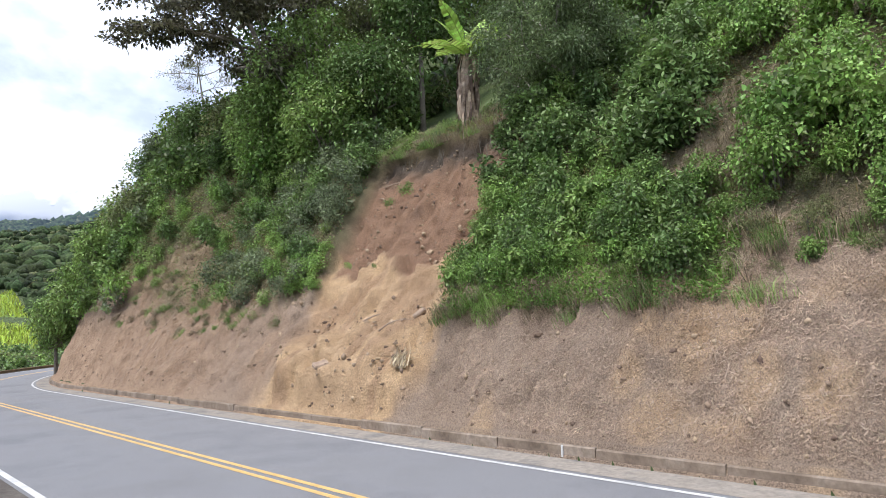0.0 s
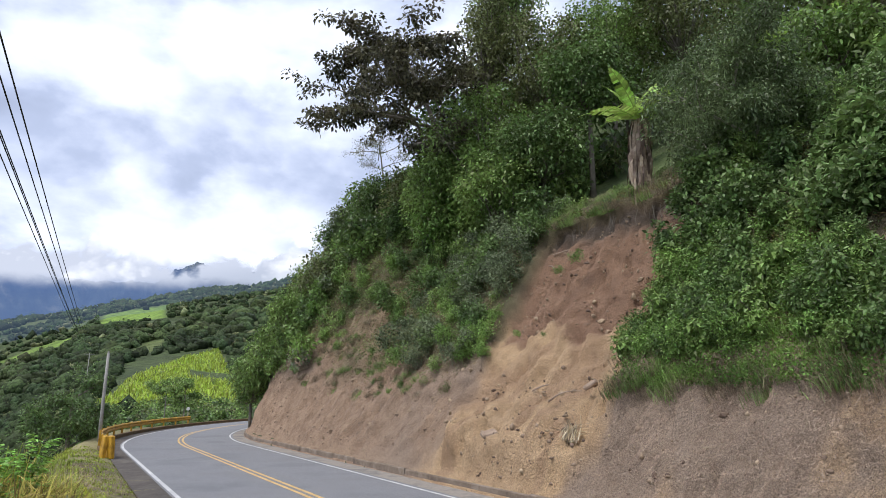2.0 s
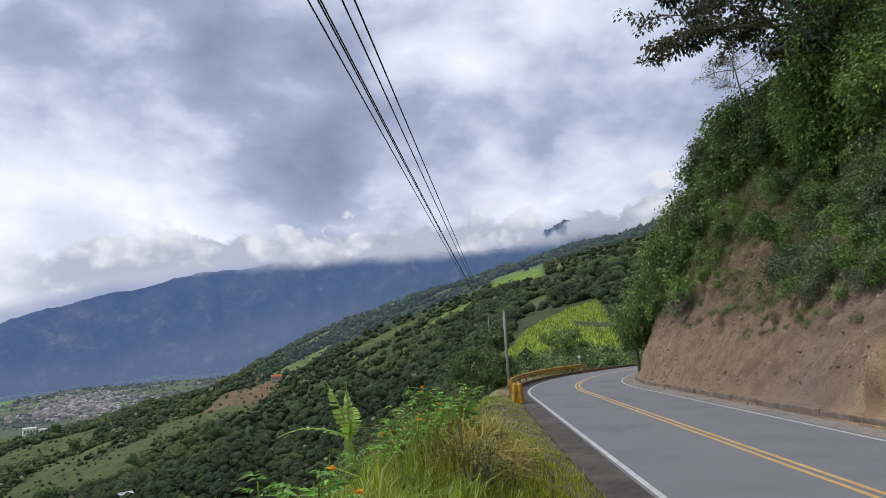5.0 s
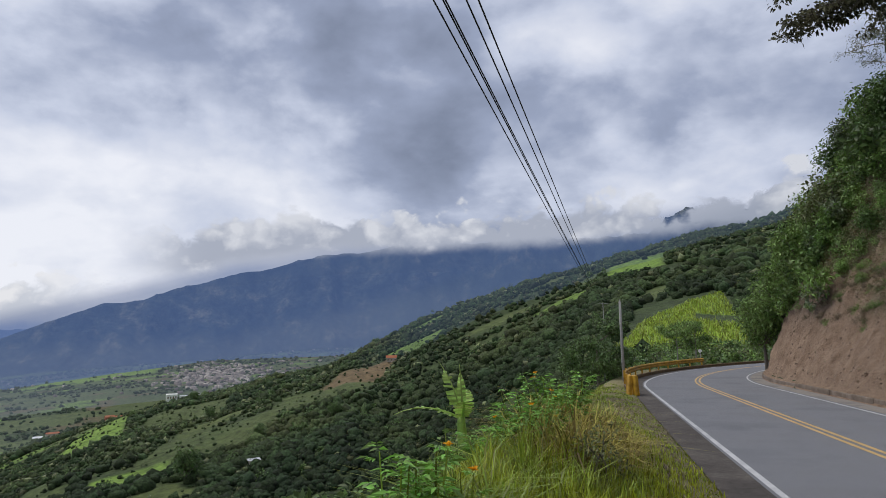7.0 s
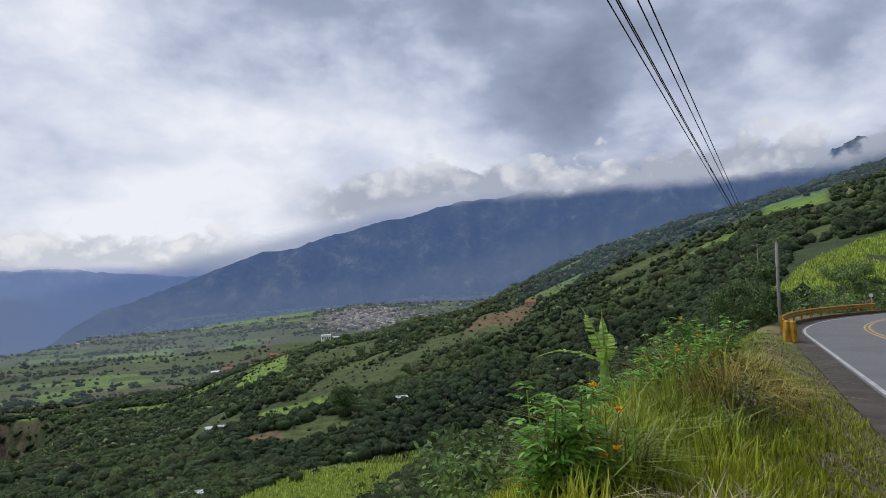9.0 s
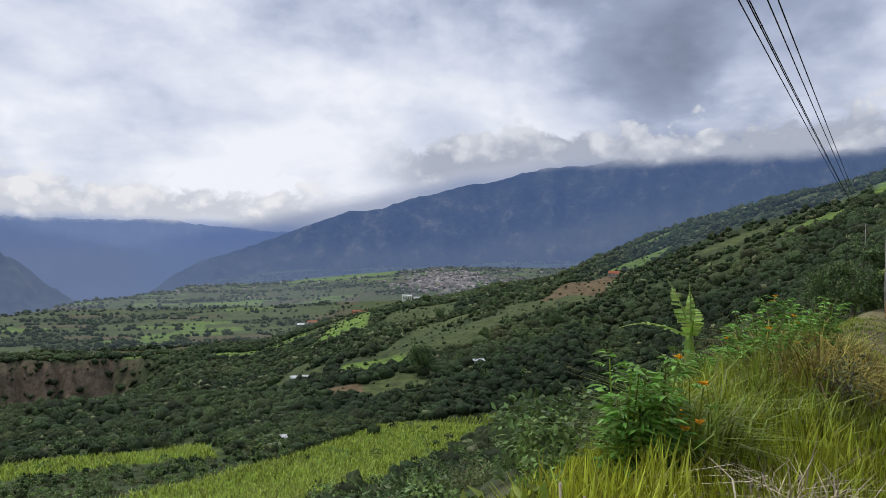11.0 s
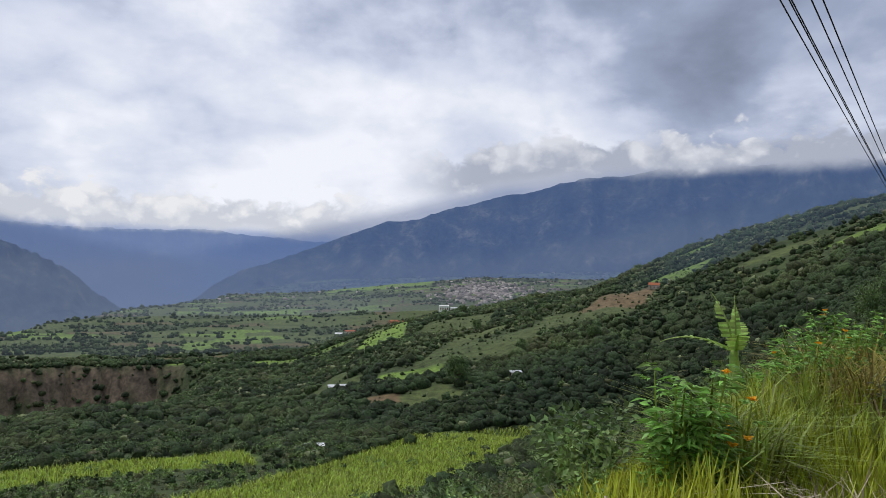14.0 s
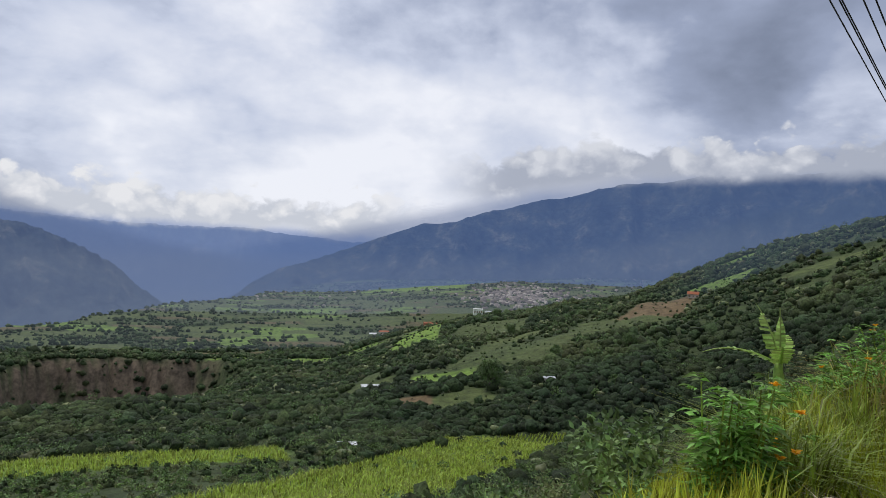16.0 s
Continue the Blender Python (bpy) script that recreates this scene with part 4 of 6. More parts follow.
def clumped(rng, clumps, per, size, radius, length, width, **kw):
    """Foliage as clumps of leaves inside an ellipsoid of the given half sizes, standing on z = 0."""
    c = ball(rng, clumps, 0.4) * np.array(size) * (1 - 0.35)
    c[:, 2] = np.abs(c[:, 2] + size[2] * 0.85)
    rad = radius * rng.uniform(0.6, 1.3, (clumps, 1))
    ids = np.repeat(np.arange(clumps), per)
    o = unit(rng.normal(size=(clumps * per, 3)) + np.array([0, 0, 0.35]))
    pos = c[ids] + o * rad[ids] * rng.uniform(0.35, 1.0, (clumps * per, 1))
    pos[:, 2] = np.maximum(pos[:, 2], 0.03)
    return leaves(rng, pos, o, length, width, **kw), c


def stems(rng, ends, r0=0.02, base=0.12, sides=4, kinks=2, thin=0.35):
    pieces = []
    for e in ends:
        b = np.array([rng.normal() * base, rng.normal() * base, -0.15])
        pts = [b]
        for k in range(1, kinks + 1):
            q = k / (kinks + 1)
            pts.append(b + (np.array(e) - b) * np.array([q * q * 0.6 + q * 0.4, q * q * 0.6 + q * 0.4, q]) + rng.normal(size=3) * 0.05)
        pts.append(np.array(e))
        pieces.append(tube([tuple(p) for p in pts], np.linspace(r0, r0 * thin, len(pts)), sides))
    return join(pieces)


def make_shrub(name, label, mat, seed, clumps=14, per=55, size=(0.8, 0.8, 0.75), radius=0.32, length=0.13, width=0.065, group="", **kw):
    rng = np.random.default_rng(seed)
    top = thing(name, label, "shrub", group)
    (v, t), c = clumped(rng, clumps, per, size, radius, length, width, **kw)
    part("foliage", fast_mesh("foliage", v, t, mat), mat, top)
    part("stem", stems(rng, c[:10]), BARK, top, "thin forked woody stem")
    return top


class Kind:
    """A plant model. The first placings are things of their own; those far off or past them join one body of scrub."""

    def __init__(self, ob, limit=14):
        self.ob, self.used, self.limit, self.rest, self.close = ob, 0, limit, [], []

    def put(self, m, scale=1.0, near=True):
        s = scale if isinstance(scale, tuple) else (scale,) * 3
        full = m @ Matrix.Diagonal((*s, 1))
        if self.used and (not near or self.used >= self.limit):
            (self.close if near else self.rest).append(full)
            return None
        self.used += 1
        if self.used == 1:
            self.ob.matrix_basis = full
            return self.ob
        made = copy_thing(self.ob, Matrix())
        made.matrix_basis = full
        return made


def join_rest(name, label, category, kinds, keep=1.0, swell=1.0):
    """The remaining placings of some kinds as one body; keep thins the leaves out, swell widens what is left."""
    rng = np.random.default_rng(91)
    vs, ts, o, mat = [], [], 0, None
    placed = [(k, m, 0.62, 1.2) for k in kinds for m in k.close] + [(k, m, keep, swell) for k in kinds for m in k.rest]
    for k, m, kept, wide in placed:
        leaf = [c for c in k.ob.children if c.name.split(".")[0] in ("foliage", "blades")][0].data
        mat = leaf.materials[0]
        co = np.empty(len(leaf.vertices) * 3, np.float32)
        leaf.vertices.foreach_get("co", co)
        co = co.reshape(-1, 4, 3) if leaf.name.startswith("foliage") else co.reshape(-1, 5, 3)
        n = co.shape[1]
        tri = np.array([[0, 1, 2], [0, 2, 3]] if n == 4 else [[0, 1, 2], [0, 2, 3], [3, 2, 4]])
        sel = co[rng.random(len(co)) < kept]
        c = sel.mean(1, keepdims=True)
        pts = (c + (sel - c) * wide).reshape(-1, 3)
        M = np.array(m)
        vs.append(pts @ M[:3, :3].T + M[:3, 3])
        ts.append((np.arange(len(sel))[:, None, None] * n + tri[None]).reshape(-1, 3) + o)
        o += len(pts)
    if vs:
        thing(name, label, category, kind="stuff", data=fast_mesh(name, np.concatenate(vs), np.concatenate(ts), mat))


def on_slope(s, dv):
    x, y = road_point(s, TOE + dv)
    return x, y, float(road_z(x, y)) + float(hill_z(np.array(dv), s))


def slope_pose(s, dv, rng, lean=18, sink=0.12):
    x, y, z = on_slope(s, dv)
    turn = rng.uniform(0, 360)
    # lean outwards from the hill, on the uneven face
    out = Vector((-VX, -VY, 0)) if s < BEND_U else Vector((*np.subtract(road_point(s, 0), road_point(s, 1)), 0))
    lift = float(slope_relief(np.array(s), np.array(dv))) * float(smooth(-0.05, 0.5, dv)) * float(1 - smooth(7.5, 9.0, dv))
    x, y, z = x + out.x * 0.78 * lift, y + out.y * 0.78 * lift, z + 0.62 * lift
    ax = Vector((0, 0, 1)).cross(out).normalized()
    return Matrix.Translation((x, y, z - sink)) @ Matrix.Rotation(radians(lean), 4, ax) @ pose(0, 0, 0, 0, 0, turn)


SHRUBS = "shrubs on the road cutting"
mid = [Kind(make_shrub("shrub", "leafy mid-green shrub growing on the road cutting", LEAF_MID, 100 + i, group=SHRUBS)) for i in range(3)]
olive = [Kind(make_shrub("shrub", "olive-green scrubby bush on the dry slope", LEAF_OLIVE, 110 + i, 16, 60, (0.7, 0.7, 0.6), 0.28, 0.08, 0.035, SHRUBS)) for i in range(3)]
dark = [Kind(make_shrub("shrub", "dense dark-green broadleaf shrub on the hillside", LEAF_DARK, 120 + i, 16, 55, (1.0, 1.0, 0.95), 0.42, 0.17, 0.09, SHRUBS)) for i in range(3)]
bright = [Kind(make_shrub("shrub", "bright green nettle-like weeds in a dense patch", LEAF_BRIGHT, 130 + i, 22, 84, (0.75, 0.75, 0.65), 0.26, 0.095, 0.045, SHRUBS, droop=0.35)) for i in range(3)]
grey = [Kind(make_shrub("shrub", "twiggy grey-green shrub hanging over the slope", LEAF_GREY, 140 + i, 16, 60, (0.9, 0.9, 0.8), 0.36, 0.125, 0.055, SHRUBS)) for i in range(2)]
vine = [Kind(make_shrub("shrub", "large-leaved climbing vine smothering a shrub", LEAF_BRIGHT, 150 + i, 22, 96, (1.0, 1.0, 1.0), 0.42, 0.095, 0.08, SHRUBS, droop=0.5)) for i in range(2)]


broad = [Kind(make_shrub("shrub", "broad-leaved glossy green bush on the road cutting", LEAF_MID, 180 + i, 12, 36, (0.8, 0.8, 0.75), 0.34, 0.21, 0.13, SHRUBS, droop=0.45)) for i in range(2)]
fine = [Kind(make_shrub("shrub", "wiry fine-leaved bush with bare twigs", LEAF_OLIVE, 190 + i, 18, 66, (0.8, 0.8, 0.8), 0.25, 0.085, 0.032, SHRUBS)) for i in range(2)]


def blades(rng, xy_, h, z=None, width=0.012, bend=0.45, lie=None):
    """Grass blades: a quad and a tip each."""
    n = len(xy_)
    base = np.concatenate([xy_, np.zeros((n, 1)) if z is None else z.reshape(-1, 1)], 1)
    hh = (h if np.ndim(h) else np.full(n, h)).reshape(-1, 1) * rng.uniform(0.5, 1.25, (n, 1))
    w = rng.uniform(0, 2 * math.pi, n)
    dirv = np.stack([np.cos(w), np.sin(w), np.zeros(n)], 1)
    side = np.stack([-np.sin(w), np.cos(w), np.zeros(n)], 1)
    bd = bend * rng.uniform(0.2, 1.6, (n, 1))
    wd = width * rng.uniform(0.6, 1.5, (n, 1))
    m = base + np.array([0, 0, 1.0]) * hh * 0.55 + dirv * hh * bd * 0.25
    tip = base + np.array([0, 0, 1.0]) * hh * np.clip(1 - 0.35 * bd, 0.15, 1) + dirv * hh * bd
    v = np.stack([base + side * wd, base - side * wd, m - side * wd * 0.8, m + side * wd * 0.8, tip], 1).reshape(-1, 3)
    k = np.arange(n)[:, None] * 5
    t = np.concatenate([k + np.array([[0, 1, 2]]), k + np.array([[0, 2, 3]]), k + np.array([[3, 2, 4]])], 1).reshape(-1, 3)
    return v, t


class Tufts:
    """Grass tufts gathered into one body of grass."""

    def __init__(self, name, label, mat, n, h, seed):
        self.name, self.label, self.mat, self.n, self.h, self.rng, self.at = name, label, mat, n, h, np.random.default_rng(seed), []

    def put(self, m, scale=1.0):
        v, t = blades(self.rng, self.rng.normal(size=(self.n, 2)) * 0.22, self.h, width=0.006, bend=0.6)
        M = np.array(m @ Matrix.Scale(scale, 4))
        self.at.append((v @ M[:3, :3].T + M[:3, 3], t))

    def build(self):
        v, t = merge(self.at)
        thing(self.name, self.label, "grass", kind="stuff", data=fast_mesh(self.name, v, t, self.mat))


tuft_dry = [Tufts("dry_grass", "tall dry straw-coloured grass on the slope", STRAW, 150, 0.5, 160)] * 2
tuft_green = [Tufts("slope_grass", "green grass growing on the slope", LEAF_MID, 150, 0.42, 170)] * 2


# ---------------------------------------------------------------- shrubs of the cutting
def plant_slope():
    rng = np.random.default_rng(7)

    def put(kinds, s, dv, size, lean=16, squash=1.0):
        k = kinds[rng.integers(len(kinds))]
        f = size * rng.uniform(0.85, 1.2)
        k.put(slope_pose(s, dv, rng, lean), (f, f, f * squash), s < 34 and dv < 8)

    def tuft(s, dv, size, green=0.5):
        (tuft_green if rng.random() < green else tuft_dry)[0].put(slope_pose(s, dv, rng, 28, 0.02), size)

    def pick(*choices):
        r, total = rng.random(), 0.0
        for kinds, share in choices:
            total += share
            if r < total:
                return kinds
        return choices[-1][0]

    # weeds beside the scar, brightest in the middle of the patch, grassy at their foot
    for _ in range(150):
        s = rng.uniform(5.2, 11.5)
        dv = rng.uniform(2.0, np.interp(s, [5, 6, 7.4, 11.5], [2.6, 3.1, 4.0, 4.4]))
        if s > 11.0 and dv < 2.0:
            continue
        put(pick((bright, 0.46), (broad, 0.16), (mid, 0.2), (dark, 0.18)), s, dv, rng.uniform(0.38, 0.72), 14)
    for _ in range(110):
        tuft(rng.uniform(4.0, 11.3), rng.uniform(1.5, 2.5), rng.uniform(0.4, 0.85), 0.72)
    for s, dv, f in ((8.6, 2.9, 0.72), (8.1, 2.5, 0.6), (7.7, 3.1, 0.7), (9.4, 2.6, 0.6)):
        put(broad, s, dv, f, 14)
    # dry grass and straw on the edge further along, with bare earth between
    for _ in range(46):
        tuft(rng.uniform(-6, 5.8), rng.uniform(1.75, 2.6), rng.uniform(0.4, 0.9), 0.35)
    for _ in range(150):
        s, dv = rng.uniform(-7, 5.6), rng.uniform(1.95, 3.4)
        if dv > 2.6 or fbm(np.array(s / 1.4), np.array(dv / 0.7), 2, 73) > -0.05:
            put(pick((olive, 0.3), (mid, 0.25), (broad, 0.2), (fine, 0.25)), s, dv, rng.uniform(0.22, 0.42), 20)
    # the dry gap above the weeds
    for _ in range(26):
        tuft(rng.uniform(5.0, 7.0), rng.uniform(2.8, 5.2), rng.uniform(0.3, 0.7), 0.3)
    for _ in range(14):
        put(pick((olive, 0.5), (fine, 0.5)), rng.uniform(5.0, 7.0), rng.uniform(2.8, 5.2), rng.uniform(0.2, 0.36), 20)
    # the mass smothered in large-leaved vine, with dark hollows
    for _ in range(96):
        s = rng.uniform(-3.0, 6.2)
        dv = rng.uniform(2.7, 8.4) + 0.35 * max(0.0, s - 4.0)
        put(pick((vine, 0.46), (broad, 0.16), (bright, 0.24), (fine, 0.14)), s, dv, rng.uniform(0.5, 0.95), 22)
    for _ in range(30):
        put(pick((vine, 0.4), (mid, 0.4), (broad, 0.2)), rng.uniform(-11, -2.5), rng.uniform(2.6, 6.8), rng.uniform(0.7, 1.1), 20)
    # the shaded scrub under the feathery trees
    for _ in range(190):
        s, dv = rng.uniform(6.2, 12.2), rng.uniform(4.0, 9.6)
        if s < 6.6 and dv < 4.1:
            continue
        put(pick((dark, 0.58), (mid, 0.17), (fine, 0.18), (bright, 0.07)), s, dv, rng.uniform(0.42, 0.9))
    # beyond the scar: thin and dry low down, dense above
    for _ in range(1150):
        s = 19.0 + 38 * rng.random() ** 1.15
        dv = rng.uniform(1.3, 8.2)
        over = dv - float(dry_edge(s, dv))
        r = rng.random()
        if over < 0:
            if dv > 1.7 and r < 0.26 + 0.44 * float(smooth(-1.6, 0, over)):
                put(pick((olive, 0.45), (fine, 0.3), (mid, 0.25)), s, dv, rng.uniform(0.18, 0.42), 24)
            elif dv > 1.5 and r < 0.9:
                tuft(s, dv, rng.uniform(0.3, 0.75), 0.45)
            continue
        if r < 0.72:
            kinds = pick((grey, 0.36), (fine, 0.16), (olive, 0.16), (mid, 0.2), (dark, 0.12)) if s < 26 else pick((mid, 0.34), (dark, 0.26), (olive, 0.16), (broad, 0.12), (bright, 0.12))
            put(kinds, s, dv, rng.uniform(0.4, 0.8) * (1.0 if s < 26 else 1.15), 24)
    # the bright bush at the scar's edge, the grey one over it
    for s, dv, f in ((18.0, 2.5, 0.62), (18.6, 2.9, 0.75), (19.4, 2.6, 0.7), (19.9, 3.2, 0.8), (20.8, 2.9, 0.7), (21.4, 3.6, 0.75), (18.9, 3.5, 0.7), (22.4, 3.9, 0.7)):
        put(bright, s, dv, f, 20)
    for s, dv, f in ((19.4, 4.3, 0.8), (20.2, 4.8, 0.95), (21.2, 4.5, 0.9), (19.6, 5.5, 0.9), (20.8, 5.8, 0.95), (22.2, 5.4, 0.9), (23.4, 5.2, 0.9), (23.8, 6.2, 1.0), (22.2, 6.6, 1.0)):
        put(grey, s, dv, f, 24)
    # foot of the growth round the nose of the hill
    for _ in range(60):
        s, dv = rng.uniform(34, 62), rng.uniform(1.4, 6.5)
        put(pick((mid, 0.42), (dark, 0.2), (bright, 0.2), (grey, 0.18)), s, dv, rng.uniform(0.8, 1.3), 20)
    # grass and roots over the lip of the scar
    for _ in range(90):
        tuft(rng.uniform(11.4, 20), 6.3 + 2.8 * rng.random() ** 1.4, rng.uniform(0.5, 0.95), 0.7)
    for _ in range(80):
        s, dv = rng.uniform(11.0, 20.8), 6.6 + 3.0 * rng.random() ** 1.4
        put(pick((olive, 0.3), (mid, 0.3), (fine, 0.2), (dark, 0.2)), s, dv, rng.uniform(0.2, 0.48), 34)
    # wooded edge behind the lip, open and dark under the trees above the scar
    for _ in range(190):
        s, dv = rng.uniform(21, 62), rng.uniform(6.8, 13)
        put(pick((dark, 0.45), (mid, 0.4), (olive, 0.15)), s, dv, rng.uniform(0.9, 1.6), 8)
    for _ in range(120):
        s, dv = rng.uniform(-14, 11.5), rng.uniform(7.4, 20)
        put(pick((dark, 0.4), (mid, 0.4), (bright, 0.2)), s, dv, rng.uniform(0.7, 1.3), 8)
    # small seedlings on the bare face
    for s, dv, f in ((15.6, 4.6, 0.36), (16.2, 4.4, 0.26), (16.9, 3.0, 0.2), (15.4, 2.9, 0.14), (12.0, 0.5, 0.16), (23, 1.6, 0.2), (25.2, 1.9, 0.22), (26.5, 2.2, 0.24), (12.6, 5.6, 0.3)):
        put(mid, s, dv, f, 10)


plant_slope()
for k_ in (tuft_dry[0], tuft_green[0]):
    k_.build()


# ---------------------------------------------------------------- trees
def limb_tree(name, label, seed, height, spread, mat, bark, trunk_r=0.2, levels=((7, 0.45), (4, 0.3)), first=0.35, clump=0.7, per=90,
              leaf=(0.2, 0.1), flat=0.6, lean=(0, 0), arch=0.2, extra=0, up=0.35):
    """A trunk with limbs and twigs, and leaf clumps round the twig ends."""
    rng = np.random.default_rng(seed)
    top = thing(name, label, "tree", "trees on the hillside")
    pieces, ends = [], []
    tp = [(lean[0] * k * k * height, lean[1] * k * k * height, k * height - 0.4 * (k == 0)) for k in np.linspace(0, 1, 7)]
    pieces.append(tube(tp, np.linspace(trunk_r, trunk_r * 0.25, 7), 8))
    tp = np.array(tp)

    def grow(start, direction, length, radius, level):
        pts = [np.array(start)]
        dcur = unit(np.array(direction, float))
        for _ in range(4):
            dcur = unit(dcur + rng.normal(size=3) * 0.16 + np.array([0, 0, arch * 0.25]))
            pts.append(pts[-1] + dcur * length / 4)
        pieces.append(tube([tuple(p) for p in pts], np.linspace(radius, radius * 0.3, 5), 5))
        if level + 1 < len(levels):
            for _ in range(levels[level + 1][0]):
                q = rng.uniform(0.35, 1.0)
                i = min(int(q * 4), 3)
                p = pts[i] + (pts[i + 1] - pts[i]) * (q * 4 - i)
                w = unit(dcur + rng.normal(size=3) * 0.75 * np.array([1, 1, flat]))
                grow(p, w, length * rng.uniform(0.35, 0.6), radius * 0.45, level + 1)
        ends.append(pts[-1])
        if level:
            ends.append(pts[2])

    limbs = []
    for i in range(levels[0][0]):
        held = len(pieces)
        q = first + (1 - first) * (i + rng.random()) / levels[0][0]
        p = tp[0] + (tp[-1] - tp[0]) * q
        w = 2.4 * i + rng.normal() * 0.3
        grow(p, (math.cos(w), math.sin(w), up + rng.normal() * 0.15), spread * rng.uniform(0.7, 1.1) * (1.15 - 0.45 * q), trunk_r * 0.45, 0)
        limbs.append(join(pieces[held:]))
        del pieces[held:]
    ends = np.array(ends + [tp[-1]])
    if extra:
        ends = np.concatenate([ends, ends[rng.integers(len(ends), size=extra)] * np.array([0.7, 0.7, 0.95]) + rng.normal(size=(extra, 3)) * 0.3])
    ids = np.repeat(np.arange(len(ends)), per)
    o = unit(rng.normal(size=(len(ids), 3)) * np.array([1, 1, flat]))
    pos = ends[ids] + o * np.array([1, 1, flat]) * clump * rng.uniform(0.15, 1.0, (len(ids), 1))
    v, t = leaves(rng, pos, o, leaf[0], leaf[1], droop=0.3)
    stem_ = part("trunk", join(pieces), bark, top, "", True)
    for limb in limbs:
        part("limb", limb, bark, stem_, "", True)
    part("crown", fast_mesh("crown", v, t, mat), mat, top)
    return top


def crown_tree(label, seed, trunk_h, size, mat, clumps=100, per=60, radius=0.7, leaf=(0.22, 0.11), trunk_r=0.15, name="broadleaf_tree", bark=None, lean=0.0):
    """A tree whose crown is a heap of leaf clumps with gaps, each carried by a limb."""
    rng = np.random.default_rng(seed)
    top = thing(name, label, "tree", "trees on the hillside")
    (v, t), c = clumped(rng, clumps, per, size, radius, leaf[0], leaf[1], droop=0.35)
    v[:, 2] += trunk_h
    c[:, 2] += trunk_h
    fork = np.array([lean * trunk_h, 0, trunk_h + size[2] * 0.3])
    pieces = [tube([(0, 0, -0.5), (lean * 0.4 * trunk_h, 0.05, trunk_h * 0.5), tuple(fork)], (trunk_r, trunk_r * 0.8, trunk_r * 0.55), 8)]
    for e in c[:22]:
        m = (fork + e) / 2 + rng.normal(size=3) * 0.12 + np.array([0, 0, -0.1])
        pieces.append(tube([tuple(fork), tuple(m), tuple(e)], (trunk_r * 0.4, trunk_r * 0.25, 0.012), 5))
    part("trunk", join(pieces), bark or BARK, top, "forked trunk and limbs", True)
    part("crown", fast_mesh("crown", v, t, mat), mat, top)
    return top


def hill_spot(az, d, sink=0.3):
    x, y = polar(az, d)
    return pose(x, y, gz(x, y) - sink)
limb_tree("spreading_tree", "tall spreading tree with dark bronze leaves on bare forked limbs", 201, 12.5, 5.9, LEAF_BRONZE, BARK, 0.24, ((13, 0), (7, 0), (3, 0)), 0.50,
          0.58, 24, (0.26, 0.15), 0.42, arch=0.10, up=0.16, lean=(-0.25, -0.06)).matrix_basis = hill_spot(14.0, 33)
for k, (az_, d_, th, sz, mt, lbl) in enumerate((
        (10.2, 28.6, 0.8, (3.3, 3.3, 3.2), LEAF_MID, "dense dark-green broadleaf tree at the top of the cutting"),
        (14.6, 32.0, 0.3, (2.8, 2.8, 3.0), LEAF_BRIGHT, "dense green broadleaf tree at the top of the cutting"),
        (6.4, 28.0, 2.6, (3.0, 3.0, 2.6), LEAF_DARK, "dark broadleaf tree with a bare trunk in the shade"),
        (2.2, 28.5, 3.4, (3.0, 3.0, 2.8), LEAF_DARK, "dark broadleaf tree with a bare trunk in the shade"),
        (12.0, 31.0, 2.6, (4.2, 4.2, 4.4), LEAF_MID, "tall mid-green tree standing behind the lip of the cutting"),
        (6.0, 33.0, 3.6, (4.4, 4.4, 4.6), LEAF_OLIVE, "tall olive-green tree standing behind the lip of the cutting"),
        (0.0, 34.0, 3.6, (4.4, 4.4, 4.6), LEAF_MID, "tall mid-green tree standing behind the lip of the cutting"),
        (15.4, 32.0, 1.0, (2.6, 2.6, 4.0), LEAF_MID, "tall mid-green tree standing behind the lip of the cutting"),
        (-6.0, 33.0, 3.0, (4.2, 4.2, 4.4), LEAF_OLIVE, "tall olive-green tree on the upper hillside"),
        (-13.0, 35.0, 3.0, (4.4, 4.4, 4.4), LEAF_MID, "tall mid-green tree on the upper hillside"))):
    crown_tree(lbl, 202 + k, th, sz, mt, 120, 76, 0.8, (0.20, 0.115)).matrix_basis = hill_spot(az_, d_)
limb_tree("feathery_tree", "fine-leaved feathery tree with a slanting pale trunk", 207, 3.9, 2.3, LEAF_FEATHER, PALE_BARK, 0.10, ((11, 0), (5, 0)), 0.35, 0.62, 200,
          (0.125, 0.045), 0.8, lean=(-0.16, 0.05), extra=22).matrix_basis = hill_spot(-11.8, 18.2)
limb_tree("feathery_tree", "fine-leaved feathery tree with slender stems", 208, 4.6, 2.1, LEAF_FEATHER, PALE_BARK, 0.09, ((10, 0), (4, 0)), 0.3, 0.65, 180,
          (0.125, 0.045), 0.8, extra=14).matrix_basis = hill_spot(-8.6, 21.5)
for k, (az_, d_, sc) in enumerate(((-17, 23, 0.8), (-21, 28, 1.1), (-29, 22, 0.85), (-34, 26, 1.2), (-19, 34, 1.4), (-40, 21, 1.0), (-27, 31, 1.3), (-36, 18, 0.8), (-25, 26, 0.7), (19.2, 38.5, 0.8))):
    crown_tree("leafy green tree on the upper hillside", 220 + k, 0.7 * sc, (2.8 * sc, 2.8 * sc, 2.3 * sc), (LEAF_MID, LEAF_OLIVE, LEAF_BRIGHT)[k % 3], 80, 58, 0.62).matrix_basis = hill_spot(az_, d_)
